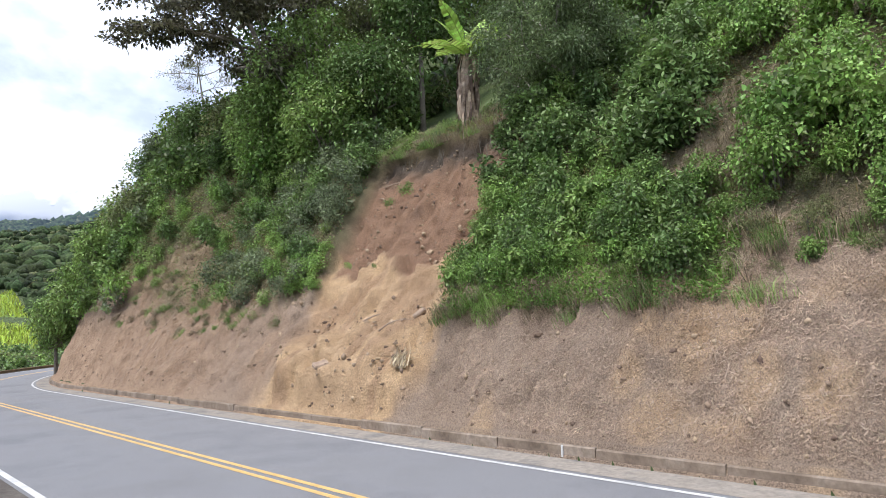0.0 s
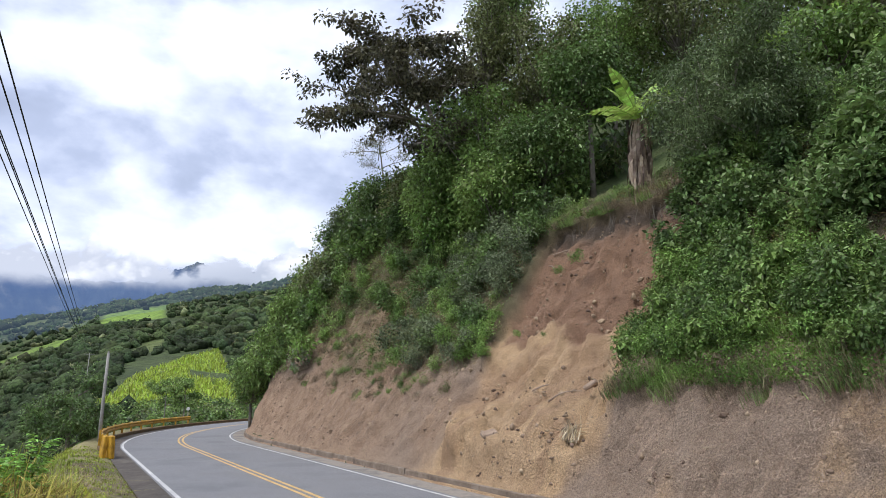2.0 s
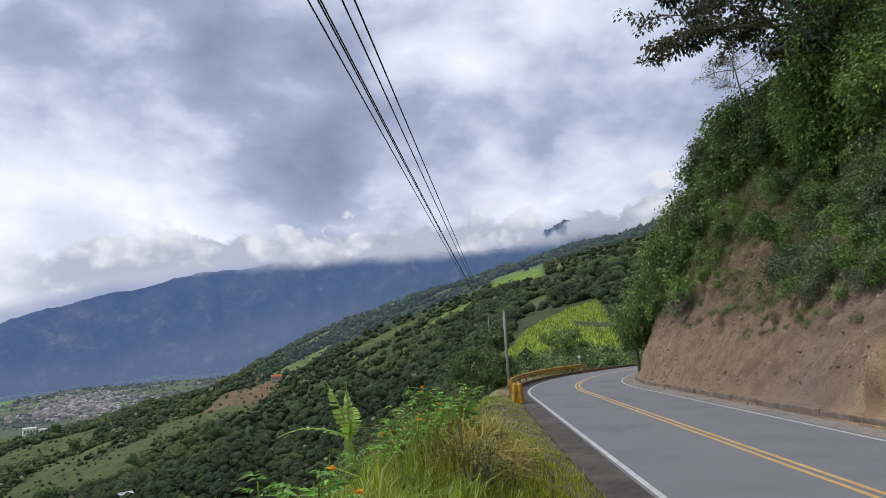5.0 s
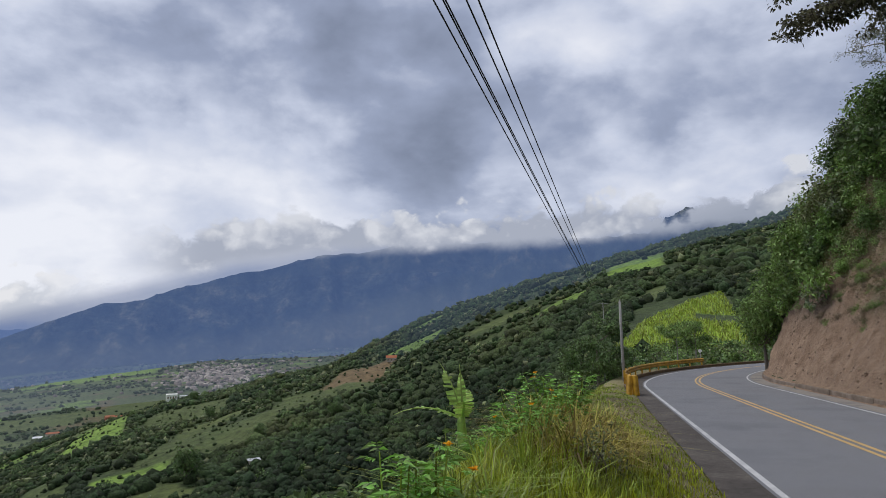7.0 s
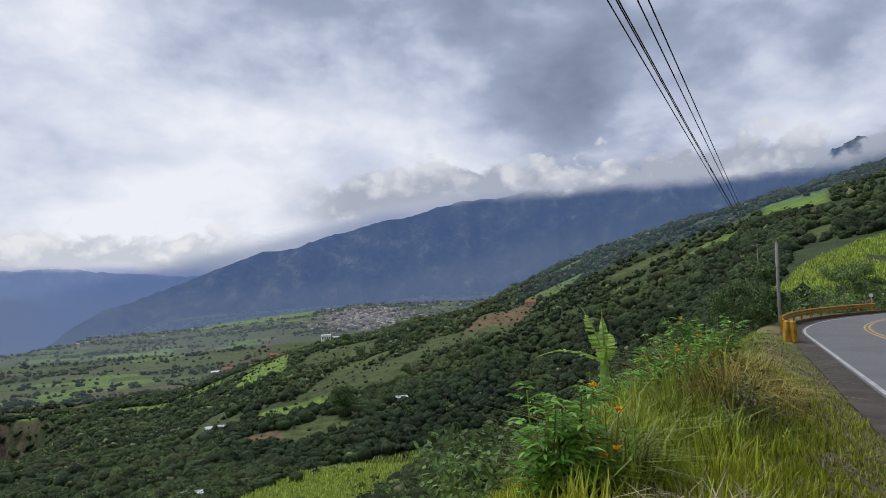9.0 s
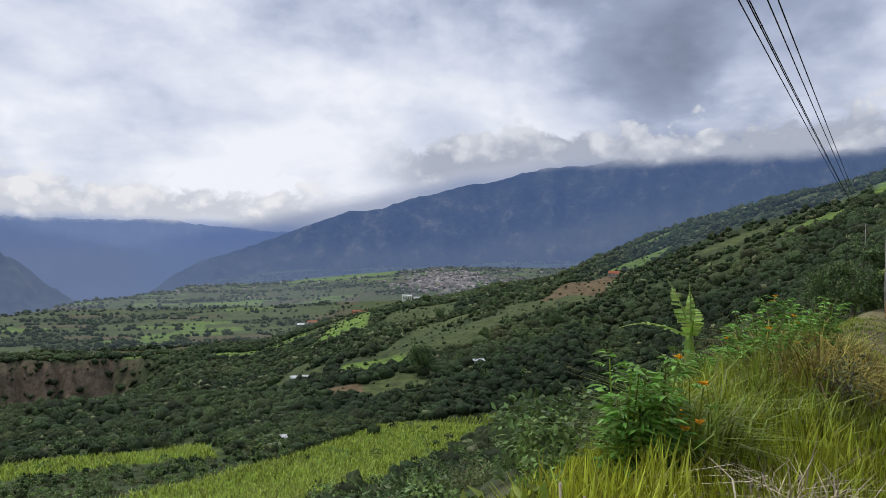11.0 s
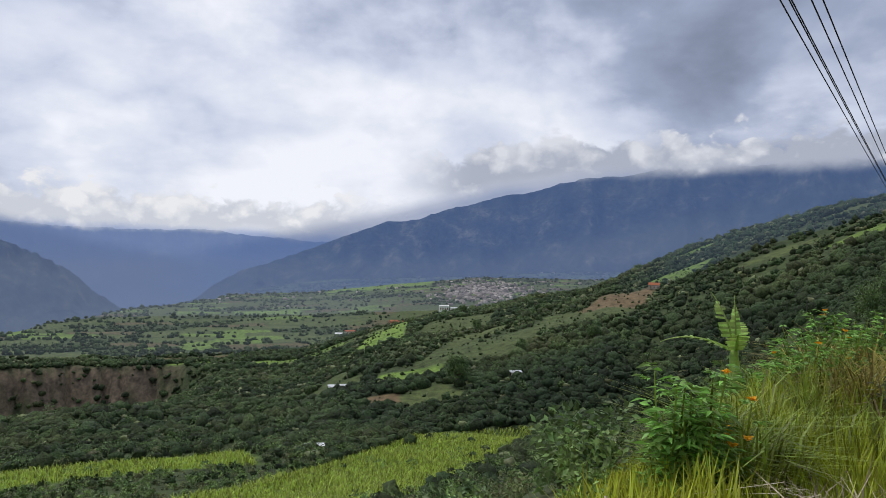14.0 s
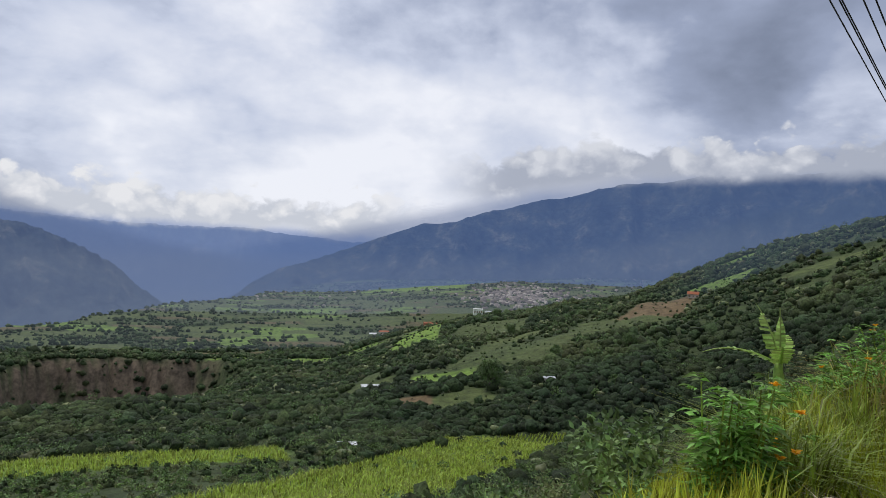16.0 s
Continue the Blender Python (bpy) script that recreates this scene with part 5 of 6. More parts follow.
for k, (az_, d_, h_, mt) in enumerate(((20.6, 40, 0.1, LEAF_DARK), (23.2, 44.6, 0.0, LEAF_GREY), (18.0, 36.5, 0.2, LEAF_DARK), (25.2, 41, 0.0, LEAF_OLIVE), (27.4, 44, 0.2, LEAF_MID), (29.6, 47, 0.0, LEAF_MID),
                                         (24.2, 46, 0.6, LEAF_DARK), (26.6, 48, 0.6, LEAF_OLIVE), (28.6, 51, 0.4, LEAF_MID), (22.0, 42.5, 0.6, LEAF_MID))):
    crown_tree("rounded leafy tree on the nose of the hill", 240 + k, h_, (2.7, 2.7, 2.5), mt, 70, 58, 0.66).matrix_basis = hill_spot(az_, d_)
for k, (az_, d_) in enumerate(((14, 39), (9, 41), (4, 40), (-1, 41), (-6, 41), (-12, 43), (-18, 42), (-25, 40), (-33, 36))):
    crown_tree("dark tree deep in the hillside wood", 280 + k, 0.3, (5.2, 5.2, 6.2), (LEAF_DARK, LEAF_MID)[k % 2], 110, 34, 1.1, (0.38, 0.19)).matrix_basis = hill_spot(az_, d_)
for k, (az_, d_, sc) in enumerate(((77.5, 264, 3.3), (72.0, 300, 2.0), (75.8, 420, 2.0), (77.0, 560, 2.4), (66.0, 300, 2.2))):
    t_ = crown_tree("tall dark-green tree standing among the fields", 290 + k, 0.6, (2.3, 2.3, 2.3), LEAF_DARK, 50, 40, 0.6, (0.28, 0.15))
    x_, y_ = polar(az_, d_)
    t_.matrix_basis = pose(x_, y_, gz(x_, y_) - 0.3) @ Matrix.Scale(sc, 4)
for k, (az_, d_, th_, sz_, mt) in enumerate(((16.6, 34.6, 1.6, 2.9, LEAF_MID), (18.4, 37.0, 1.0, 3.1, LEAF_OLIVE), (21.0, 41.0, 0.4, 2.6, LEAF_DARK), (23.8, 46, 0.2, 2.6, LEAF_GREY), (11.4, 33, 8.0, 4.8, LEAF_OLIVE), (8.4, 34, 8.5, 4.8, LEAF_MID), (10.6, 36.5, 8.0, 4.2, LEAF_MID), (26.2, 44, 0.6, 2.6, LEAF_MID),
                                              (28.2, 43, 1.4, 2.7, LEAF_MID), (29.8, 45, 1.6, 2.7, LEAF_MID), (31.2, 47, 1.6, 2.5, LEAF_MID))):
    crown_tree("leafy tree rising from the flank of the hill", 310 + k, th_, (2.3, 2.3, sz_), mt, 80, 58, 0.6).matrix_basis = hill_spot(az_, d_)
limb_tree("bare_tree", "pale tree with nearly bare twigs above the thicket", 260, 8.2, 3.0, LEAF_OLIVE, PALE_BARK, 0.09, ((10, 0), (7, 0), (5, 0)), 0.55, 0.30, 5, (0.09, 0.05), 0.6,
          lean=(-0.1, 0)).matrix_basis = hill_spot(20.6, 42)


# ---------------------------------------------------------------- banana plants
def banana_leaf(rng, length, width, rise, torn=0.25):
    """One blade: an arched midrib with strips torn on both sides. Grows along +x from the origin."""
    n = 26
    turn, x, z = math.atan(rise), 0.0, 0.0
    drop = 1.0 if rise < 1.8 else 0.55
    pts = []
    for i in range(n + 1):
        pts.append((x, 0, z))
        x += math.cos(turn - drop * (i / n) ** 1.3) * length / n
        z += math.sin(turn - drop * (i / n) ** 1.3) * length / n
    verts, faces = [], []
    for side in (-1, 1):
        for i in range(2, n):
            k = i / n
            if rng.random() < torn * 0.35:
                continue
            w = width * (math.sin(min(1, k * 1.15 + 0.08) * math.pi) ** 0.6) * rng.uniform(0.85, 1.05)
            hang = rng.uniform(-0.10, 0.03) * w * (1 + 2 * torn)
            sweep = 0.25 * w
            a, b = pts[i], pts[i + 1]
            o = len(verts)
            gap = 0.12 if rng.random() < torn else 0.0
            verts += [a, (b[0] - gap * 0.02, b[1], b[2]), (b[0] + sweep - gap * 0.04, side * w, b[2] + hang + 0.10 * w), (a[0] + sweep, side * w, a[2] + hang + 0.10 * w)]
            faces.append((o, o + 1, o + 2, o + 3) if side > 0 else (o + 3, o + 2, o + 1, o))
    v2, f2 = tube(pts, np.linspace(0.03, 0.006, n + 1), 4)
    return join([(verts, faces), (v2, f2)])


def banana_plant(label, seed, m, stem=2.0, leaf=1.8, count=8, skirt=26, tilt=0):
    rng = np.random.default_rng(seed)
    top = thing("banana_plant", label, "banana plant", "banana plants", at=m @ pose(0, 0, 0, 0, tilt, 0))
    prof = [(0.02 * math.sin(k * 5), 0.02 * math.cos(k * 4), -0.3 + (stem + 0.3) * k) for k in np.linspace(0, 1, 8)]
    part("stem", tube(prof, np.linspace(0.14, 0.07, 8), 9), DRY_LEAF if skirt else BANANA_GREEN, top, "fibrous false stem", True)
    for i in range(count):
        w = 137.5 * i + rng.uniform(-15, 15)
        rise = rng.uniform(0.25, 1.2) if i % 3 else rng.uniform(1.5, 2.6)
        blade = banana_leaf(rng, leaf * rng.uniform(0.75, 1.1), 0.40 * rng.uniform(0.8, 1.1), rise, rng.uniform(0.05, 0.4))
        lf = part("leaf", blade, BANANA_GREEN, top)
        lf.matrix_basis = pose(0, 0, stem - 0.05 * (i % 3), 0, 0, w)
    if skirt:
        pieces = []
        for i in range(skirt):
            w = rng.uniform(0, 2 * math.pi)
            z0 = stem * rng.uniform(0.45, 1.0)
            ln = rng.uniform(0.7, 1.4)
            out_ = rng.uniform(0.16, 0.48)
            wd = rng.uniform(0.03, 0.08)
            c, q = math.cos(w), math.sin(w)
            pts = [(0.08, 0), (out_ * 0.7, 0.06), (out_, -0.3 * ln), (out_ * 0.95, -0.65 * ln), (out_ * 0.8, -ln)]
            vs, fs = [], []
            for j, (r, z) in enumerate(pts):
                ww = wd * (0.5, 0.9, 1.0, 0.8, 0.2)[j] * rng.uniform(0.8, 1.2)
                z = max(z0 + z, 0.02)
                for sgn in (-1, 1):
                    vs.append((c * r - q * ww * sgn, q * r + c * ww * sgn, z + 0.03 * sgn))
            fs = [(2 * j, 2 * j + 1, 2 * j + 3, 2 * j + 2) for j in range(4)]
            pieces.append((vs, fs))
        part("dead_leaves", join(pieces), DRY_LEAF, top, "hanging dry brown leaves")
    return top


banana_plant("banana plant with hanging dead leaves above the cutting", 301, hill_spot(-1.6, 22.2), 4.3, 2.7, 13, 190, 2)
banana_plant("banana plant with dead leaves on the upper hillside", 302, hill_spot(-24.3, 22.3), 2.0, 1.6, 6, 80)
banana_plant("tall green banana plant among trees", 303, hill_spot(-8.5, 27), 3.0, 2.0, 8, 14)
banana_plant("tall green banana plant among trees", 304, hill_spot(-12.6, 27.5), 3.0, 2.0, 8, 14)
banana_plant("banana plant with dead leaves on the upper hillside", 305, hill_spot(-17.6, 27.5), 2.6, 1.8, 5, 70)


# ---------------------------------------------------------------- verge
def verge_grass(name, label, mat, seed, count, s_range, o_range, h, width, keep, bend=0.5, tuft=22):
    rng = np.random.default_rng(seed)
    cs, co = rng.uniform(*s_range, count // tuft + 1), rng.uniform(*o_range, count // tuft + 1)
    ids = rng.integers(len(cs), size=count)
    loose = rng.random(count) < 0.35
    s = np.where(loose, rng.uniform(*s_range, count), cs[ids] + 0.055 * rng.normal(size=count))
    o = np.where(loose, rng.uniform(*o_range, count), np.minimum(co[ids] + 0.055 * rng.normal(size=count), o_range[1]))
    ok = keep(s, o, rng)
    s, o = s[ok], o[ok]
    lush = (0.7 + 0.6 * rng.random(len(cs)))[ids][ok]
    x, y = UX * s + VX * o, UY * s + VY * o
    z = ground_z(x, y) - 0.02
    hh = h * (0.75 + 0.6 * (fbm(x / 0.9, y / 0.9, 2, seed) + 0.3)) * np.interp(o, [-1.0, -0.1, 0.6, 1.75], [1.0, 0.8, 0.34, 0.17])
    hh = hh * lush * np.clip((o + 2.5) / 1.3, 0.3, 1.0) * (0.22 + 0.78 * smooth(0.9, 1.5, np.hypot(x, y)))   # trodden where one stands
    v, t = blades(rng, np.stack([x, y], 1), np.clip(hh, 0.05, 2), z, width, bend)
    return thing(name, label, "grass", kind="stuff", data=fast_mesh(name, v, t, mat))


verge_grass("verge_grass", "long fresh yellow-green grass on the road verge", GRASS_FRESH, 401, 100000, (-7, 15), (-3.2, 1.75), 0.45, 0.0085,
            lambda s, o, r: (r.random(len(s)) < np.clip(1.4 - s / 13, 0.2, 1)) & (r.random(len(s)) < np.where(o > 0.7, 0.55, 1.0)), 0.32)
verge_grass("verge_straw", "dry straw lying in the verge grass", STRAW, 402, 40000, (-7, 26), (-2.0, 1.8), 0.36, 0.005,
            lambda s, o, r: r.random(len(s)) < np.where(o > 0.5, 0.9, 0.32), 1.1)
def on_mound(s, o, grow=1.0):
    return np.hypot((s - 9.7) / (1.9 * grow), (o + 0.20) / (0.70 * grow)) + 0.4 * fbm(s / 1.2, o / 0.8, 2, 81) < 1


verge_grass("golden_grass", "tall golden dry grass on the crest of the verge", STRAW_GOLD, 403, 34000, (4.5, 16), (-1.8, 1.1), 0.80, 0.009,
            lambda s, o, r: on_mound(s, o) & (r.random(len(s)) < 0.8), 1.0)
verge_grass("golden_grass", "brown dead grass in the heart of the dry mound", STRAW_BROWN, 407, 34000, (4.5, 16), (-1.8, 1.1), 0.66, 0.009,
            lambda s, o, r: on_mound(s, o, 1.06) & (r.random(len(s)) < 0.8), 1.2)
verge_grass("verge_grass", "green grass growing through the golden grass", LEAF_LIME, 406, 9000, (6.0, 16), (-2.2, 1.1), 0.72, 0.009,
            lambda s, o, r: np.hypot((s - 10.0) / 4.2, (o + 0.5) / 1.2) < 1, 0.6)
verge_grass("verge_grass", "short green and dry grass along the road edge", LEAF_LIME, 404, 20000, (8, 36), (-3.2, 1.75), 0.34, 0.010,
            lambda s, o, r: r.random(len(s)) < 0.9)
verge_grass("arching_grass", "clump of long arching green grass", LEAF_LIME, 405, 5200, (4.2, 6.6), (-2.0, -0.6), 0.85, 0.008,
            lambda s, o, r: np.hypot((s - 5.3) / 0.8, (o + 1.25) / 0.6) < 1, 0.8)


def flowering_bush(label, seed, m, stems_n=9, h=1.15, r=0.42, flowers=6, petal=PETAL, leafy=18, big=1.0):
    """Tall soft stems with lobed leaves and a few orange flower heads."""
    rng = np.random.default_rng(seed)
    top = thing("marigold_bush", label, "flowering plant", "flowering plants on the verge", at=m)
    ps, lv, heads = [], [], []
    for i in range(stems_n):
        w = rng.uniform(0, 2 * math.pi)
        rr = r * math.sqrt(rng.random())
        b = np.array([rr * 0.35 * math.cos(w), rr * 0.35 * math.sin(w), -0.1])
        e = np.array([rr * math.cos(w) * 1.2, rr * math.sin(w) * 1.2, h * rng.uniform(0.65, 1.1)])
        mid_ = (b + e) / 2 + rng.normal(size=3) * 0.04
        ps.append(tube([tuple(b), tuple(mid_), tuple(e)], (0.012, 0.009, 0.005), 5))
        heads.append(e)
        for k in np.linspace(0.12, 1.0, leafy):
            p = b + (mid_ - b) * 2 * k if k < 0.5 else mid_ + (e - mid_) * (2 * k - 1)
            a = rng.uniform(0, 2 * math.pi)
            d = np.array([math.cos(a), math.sin(a), 0.35])
            d = d / np.linalg.norm(d)
            sd = np.array([-math.sin(a), math.cos(a), 0])
            ln = big * rng.uniform(0.14, 0.24) * (1.15 - 0.4 * k)
            for q, sgn in ((0.22, 1), (0.22, -1), (0.45, 1), (0.45, -1), (0.68, 1), (0.68, -1), (0.75, 0)):
                pos = (p + d * ln * q)[None]
                outv = (d * 0.8 + sd * sgn * 0.9)[None]
                lv.append(leaves(rng, pos, outv, ln * (0.60 if sgn else 0.7), ln * 0.19, 0.25, 0.1))
    part("stem", join(ps), LEAF_LIME, top, "green branching stem")
    v, t = merge(lv)
    part("foliage", fast_mesh("foliage", v, t, LEAF_MARIGOLD), LEAF_MARIGOLD, top)
    for i in range(flowers):
        c = heads[i % len(heads)] + (rng.normal(size=3) * 0.05 if i >= len(heads) else 0)
        o = unit(np.stack([np.cos(np.linspace(0, 6.28, 15)[:-1]), np.sin(np.linspace(0, 6.28, 15)[:-1]), rng.uniform(0.1, 0.7, 14)], 1))
        v, t = leaves(rng, np.repeat((c + np.array([0, 0, 0.03]))[None], 14, 0), o, 0.045, 0.03, 0.1, 0.15)
        bloom = part("flower", fast_mesh("flower", v, t, petal), petal, top, "orange flower head")
        part("flower_centre", tube([tuple(c + np.array([0, 0, 0.02])), tuple(c + np.array([0, 0, 0.045]))], (0.012, 0.009), 7), YELLOW_PETAL, bloom, "yellow flower centre")
    return top


def spot(az, d, sink=0.05, turn=0):
    x, y = polar(az, d)
    return pose(x, y, gz(x, y) - sink, 0, 0, turn)


flowering_bush("tall leafy marigold plant with an orange flower on the verge", 411, spot(61.6, 4.5), 17, 0.92, 0.23, 1, PETAL, 18, 1.05)
flowering_bush("thin marigold stems with orange flowers in long grass", 412, spot(57.2, 4.7), 4, 0.78, 0.10, 5, PETAL, 7, 0.8)
flowering_bush("leafy marigold bush on the crest of the verge", 413, spot(50.2, 9.6), 22, 1.0, 0.5, 3, PETAL, 18, 1.1)
flowering_bush("leafy marigold bush on the crest of the verge", 414, spot(52.6, 8.6), 16, 0.75, 0.45, 1, PETAL, 18, 1.1)
flowering_bush("leafy marigold bush on the crest of the verge", 415, spot(48.0, 11.0), 18, 1.1, 0.5, 3, PETAL, 18, 1.1)
young = banana_plant("young banana plant with torn leaves below the verge", 306, pose(*polar(55.9, 12.5), 0.30), 0.55, 1.6, 0, 0)
rb = np.random.default_rng(307)
for length_, width_, rise_, torn_, turn_ in ((1.10, 0.09, 7.0, 0.0, 150), (1.25, 0.20, 3.2, 0.45, 190), (1.35, 0.24, 0.55, 0.30, 238), (1.0, 0.2, 1.6, 0.4, 140), (0.9, 0.18, 1.2, 0.3, 330)):
    lf_ = part("leaf", banana_leaf(rb, length_, width_, rise_, torn_), BANANA_GREEN, young)
    lf_.matrix_basis = pose(0, 0, 0.5, 0, 0, turn_)
# shrub added to give the shaded hollow under the dry mound
Kind(make_shrub("shrub", "tangled shrub added for the dark hollow under the dry mound", LEAF_OLIVE, 421, 14, 60, (0.6, 0.6, 0.45), 0.25, 0.06, 0.02)).put(spot(45.2, 7.6), 1.0)
Kind(make_shrub("shrub", "broad-leaved weed at the edge of the drop", LEAF_LIME, 422, 6, 14, (0.25, 0.25, 0.2), 0.16, 0.2, 0.14)).put(spot(76.5, 4.4), 0.9)


def plant_drop():
    """Shrubs on the steep ground below the verge."""
    rng = np.random.default_rng(17)
    for _ in range(120):
        s, o = rng.uniform(-6, 46), -3.4 - 16 * rng.random() ** 1.2
        x, y = xy(s, o)
        r = rng.random()
        kinds = mid if r < 0.4 else dark if r < 0.65 else olive if r < 0.9 else bright
        f = rng.uniform(0.5, 0.95) * (0.8 if s < 16 else 1.3)
        kinds[rng.integers(len(kinds))].put(pose(x, y, gz(x, y) - 0.15, 0, 0, rng.uniform(0, 360)), f, s < 14 and o > -8)


def cut_stalks():
    """Stubs of cut cane and bundles of bleached straw in the verge grass."""
    rng = np.random.default_rng(23)
    for az_, d_, h_ in ((71.2, 3.0, 0.42), (70.2, 3.1, 0.48), (69.3, 2.9, 0.36), (66.0, 3.0, 0.40), (72.6, 3.2, 0.30), (64.2, 2.8, 0.45), (61.0, 2.9, 0.38), (74.0, 3.2, 0.28), (59.0, 3.3, 0.40), (67.6, 3.3, 0.34)):
        pts = [(0, 0, 0), (0.01, 0.01, h_ * 0.5), (rng.uniform(-0.05, 0.05), rng.uniform(-0.05, 0.05), h_)]
        green = rng.random() < 0.4
        thing("cut_stalk", "cut upright stalk standing in the verge grass", "stalk", "cut stalks in the verge",
              data=mesh_of("cut_stalk", *tube(pts, (0.011, 0.010, 0.009), 7), LEAF_LIME if green else BLEACHED, True), at=spot(az_, d_, 0.03))
    for az_, d_, n_ in ((48.6, 4.0, 60), (46.2, 3.6, 70), (50.5, 3.4, 40)):
        v, t = blades(rng, rng.normal(size=(n_, 2)) * 0.14, 0.5, width=0.005, bend=1.1)
        thing("straw_clump", "tangled clump of bleached straw on the verge", "straw", "straw clumps on the verge",
              data=fast_mesh("straw_clump", v, t, BLEACHED), at=spot(az_, d_, -0.05))
    for k, (az_, d_) in enumerate(((68.4, 3.0), (65.0, 2.9), (72.8, 3.4), (62.6, 3.0))):
        Kind(make_shrub("weed", "broad-leaved green weed in the verge grass", LEAF_LIME, 424 + k, 5, 10, (0.16, 0.16, 0.2), 0.13, 0.13, 0.085, "weeds on the verge")).put(spot(az_, d_), 0.9)


cut_stalks()


def plant_bend():
    """Low growth outside the bend and among the verge grass."""
    rng = np.random.default_rng(19)
    for _ in range(120):
        s, o = rng.uniform(33, 84), 1.0 - 13 * rng.random() ** 1.3
        x, y = road_point(s, o)
        r = rng.random()
        kinds = mid if r < 0.35 else olive if r < 0.65 else bright if r < 0.85 else dark
        kinds[rng.integers(len(kinds))].put(pose(x, y, gz(x, y) - 0.12, 0, 0, rng.uniform(0, 360)), rng.uniform(0.35, 1.0) * (0.55 if o > -1 else 1.0), False)
    for _ in range(44):
        s, o = rng.uniform(3.5, 17), rng.uniform(-3.0, -0.9)
        x, y = xy(s, o)
        kinds = bright if rng.random() < 0.6 else mid
        kinds[rng.integers(len(kinds))].put(pose(x, y, gz(x, y) - 0.05, 0, 0, rng.uniform(0, 360)), rng.uniform(0.22, 0.42), False)


def plant_brink():
    """Dark scrub just beyond the brink, between the verge and the cane."""
    rng = np.random.default_rng(27)
    for _ in range(110):
        s, o = rng.uniform(-5, 16), -3.0 - 14 * rng.random()
        x, y = xy(s, o)
        r = rng.random()
        kinds = olive if r < 0.4 else dark if r < 0.7 else mid
        kinds[rng.integers(len(kinds))].put(pose(x, y, gz(x, y) - 0.15, 0, 0, rng.uniform(0, 360)), rng.uniform(0.5, 0.9), True)


plant_brink()
plant_bend()
plant_drop()
join_rest("hillside_scrub", "mid-green scrub covering the hillside", "scrub", mid, 0.22, 1.85)
join_rest("hillside_scrub", "dark-green scrub covering the hillside", "scrub", dark, 0.22, 1.85)
join_rest("hillside_scrub", "olive scrub covering the hillside", "scrub", olive, 0.22, 1.85)
join_rest("hillside_scrub", "bright green weeds on the hillside", "scrub", bright, 0.22, 1.85)
join_rest("hillside_scrub", "grey-green scrub on the hillside", "scrub", grey, 0.22, 1.85)
join_rest("hillside_scrub", "large-leaved climbing vine over the scrub", "scrub", vine, 0.4, 1.5)
limb_tree("broadleaf_tree", "low spreading dark-green tree beside the guard rail", 270, 3.6, 2.2, LEAF_DARK, BARK, 0.14, ((9, 0), (5, 0)), 0.25, 0.7, 70, (0.2, 0.1), 0.6,
          extra=14, up=0.3).matrix_basis = spot(44.0, 44)
limb_tree("broadleaf_tree", "small thin roadside tree with a pale trunk", 271, 4.0, 1.6, LEAF_MID, PALE_BARK, 0.09, ((7, 0), (4, 0)), 0.45, 0.6, 50, (0.2, 0.1), 0.7,
          ).matrix_basis = spot(36.2, 66)
limb_tree("broadleaf_tree", "small thin roadside tree with a pale trunk", 272, 4.4, 1.8, LEAF_MID, PALE_BARK, 0.08, ((7, 0), (4, 0)), 0.5, 0.6, 50, (0.2, 0.1), 0.7,
          ).matrix_basis = spot(37.6, 70)


# ---------------------------------------------------------------- guard rail
def guard_rail():
    top = thing("guard_rail", "yellow steel guard rail round the outside of the bend", "guard rail")
    off = EDGE - 0.16
    prof = [(0.0, 0.42), (0.05, 0.47), (0.05, 0.53), (0.0, 0.57), (0.05, 0.62), (0.05, 0.68), (0.0, 0.73), (-0.012, 0.73), (0.036, 0.675), (0.036, 0.625), (-0.014, 0.57), (0.036, 0.525), (0.036, 0.475), (-0.012, 0.42)]
    s0, s1 = 30.5, 57.5
    for b in range(6):
        a0, a1 = s0 + (s1 - s0) * b / 6, s0 + (s1 - s0) * (b + 1) / 6 - 0.02
        verts = []
        for i in range(10):
            s = a0 + (a1 - a0) * i / 9
            for o, h in prof:
                x, y = road_point(s, off + o)
                verts.append((x, y, float(road_z(x, y)) + h + 0.04))
        m = len(prof)
        faces = grid_faces(10, m, True) + [tuple(range(m)), tuple(9 * m + k for k in range(m - 1, -1, -1))]
        part("rail_beam", (verts, faces), RAIL_YELLOW, top)
    for i in range(14):
        s = s0 + 0.2 + i * 2.05
        x, y = road_point(s, off - 0.07)
        p = part("post", box(0.09, 0.12, 1.1, 0, 0, 0.24, 0.01), RAIL_YELLOW, top)
        p.matrix_basis = pose(x, y, float(road_z(x, y)), 0, 0, 44 - (max(s, 34) - 34) * 1.43)
    for k, (ds, do) in enumerate(((0.0, 0.0), (-0.35, 0.10), (-0.6, -0.14), (-0.75, 0.16))):
        x, y = road_point(s0 + ds, off + do)
        p = part("end_plate", box(0.16, 0.34, 0.86, 0, 0, 0.43, 0.03), RAIL_YELLOW, top, "yellow rounded end plate")
        p.matrix_basis = pose(x, y, float(road_z(x, y)), 0, (-4, 3, 5, -3)[k], 44 + 8 * k)
    return top


guard_rail()


def road_sign(az, d, z):
    x, y = polar(az, d)
    low = gz(x, y)
    top = thing("road_sign", "small round white road sign on a thin post", "road sign", at=pose(x, y, low - 0.2, 0, 0, az))
    h = z - low + 0.2
    part("post", tube([(0, 0, 0), (0, 0, h)], (0.03, 0.03), 8), POLE, top, "thin grey post", True)
    part("plate", tube([(0, -0.04, h), (0, -0.055, h)], (0.15, 0.15), 20), WALL_WHITE, top, "round white plate")


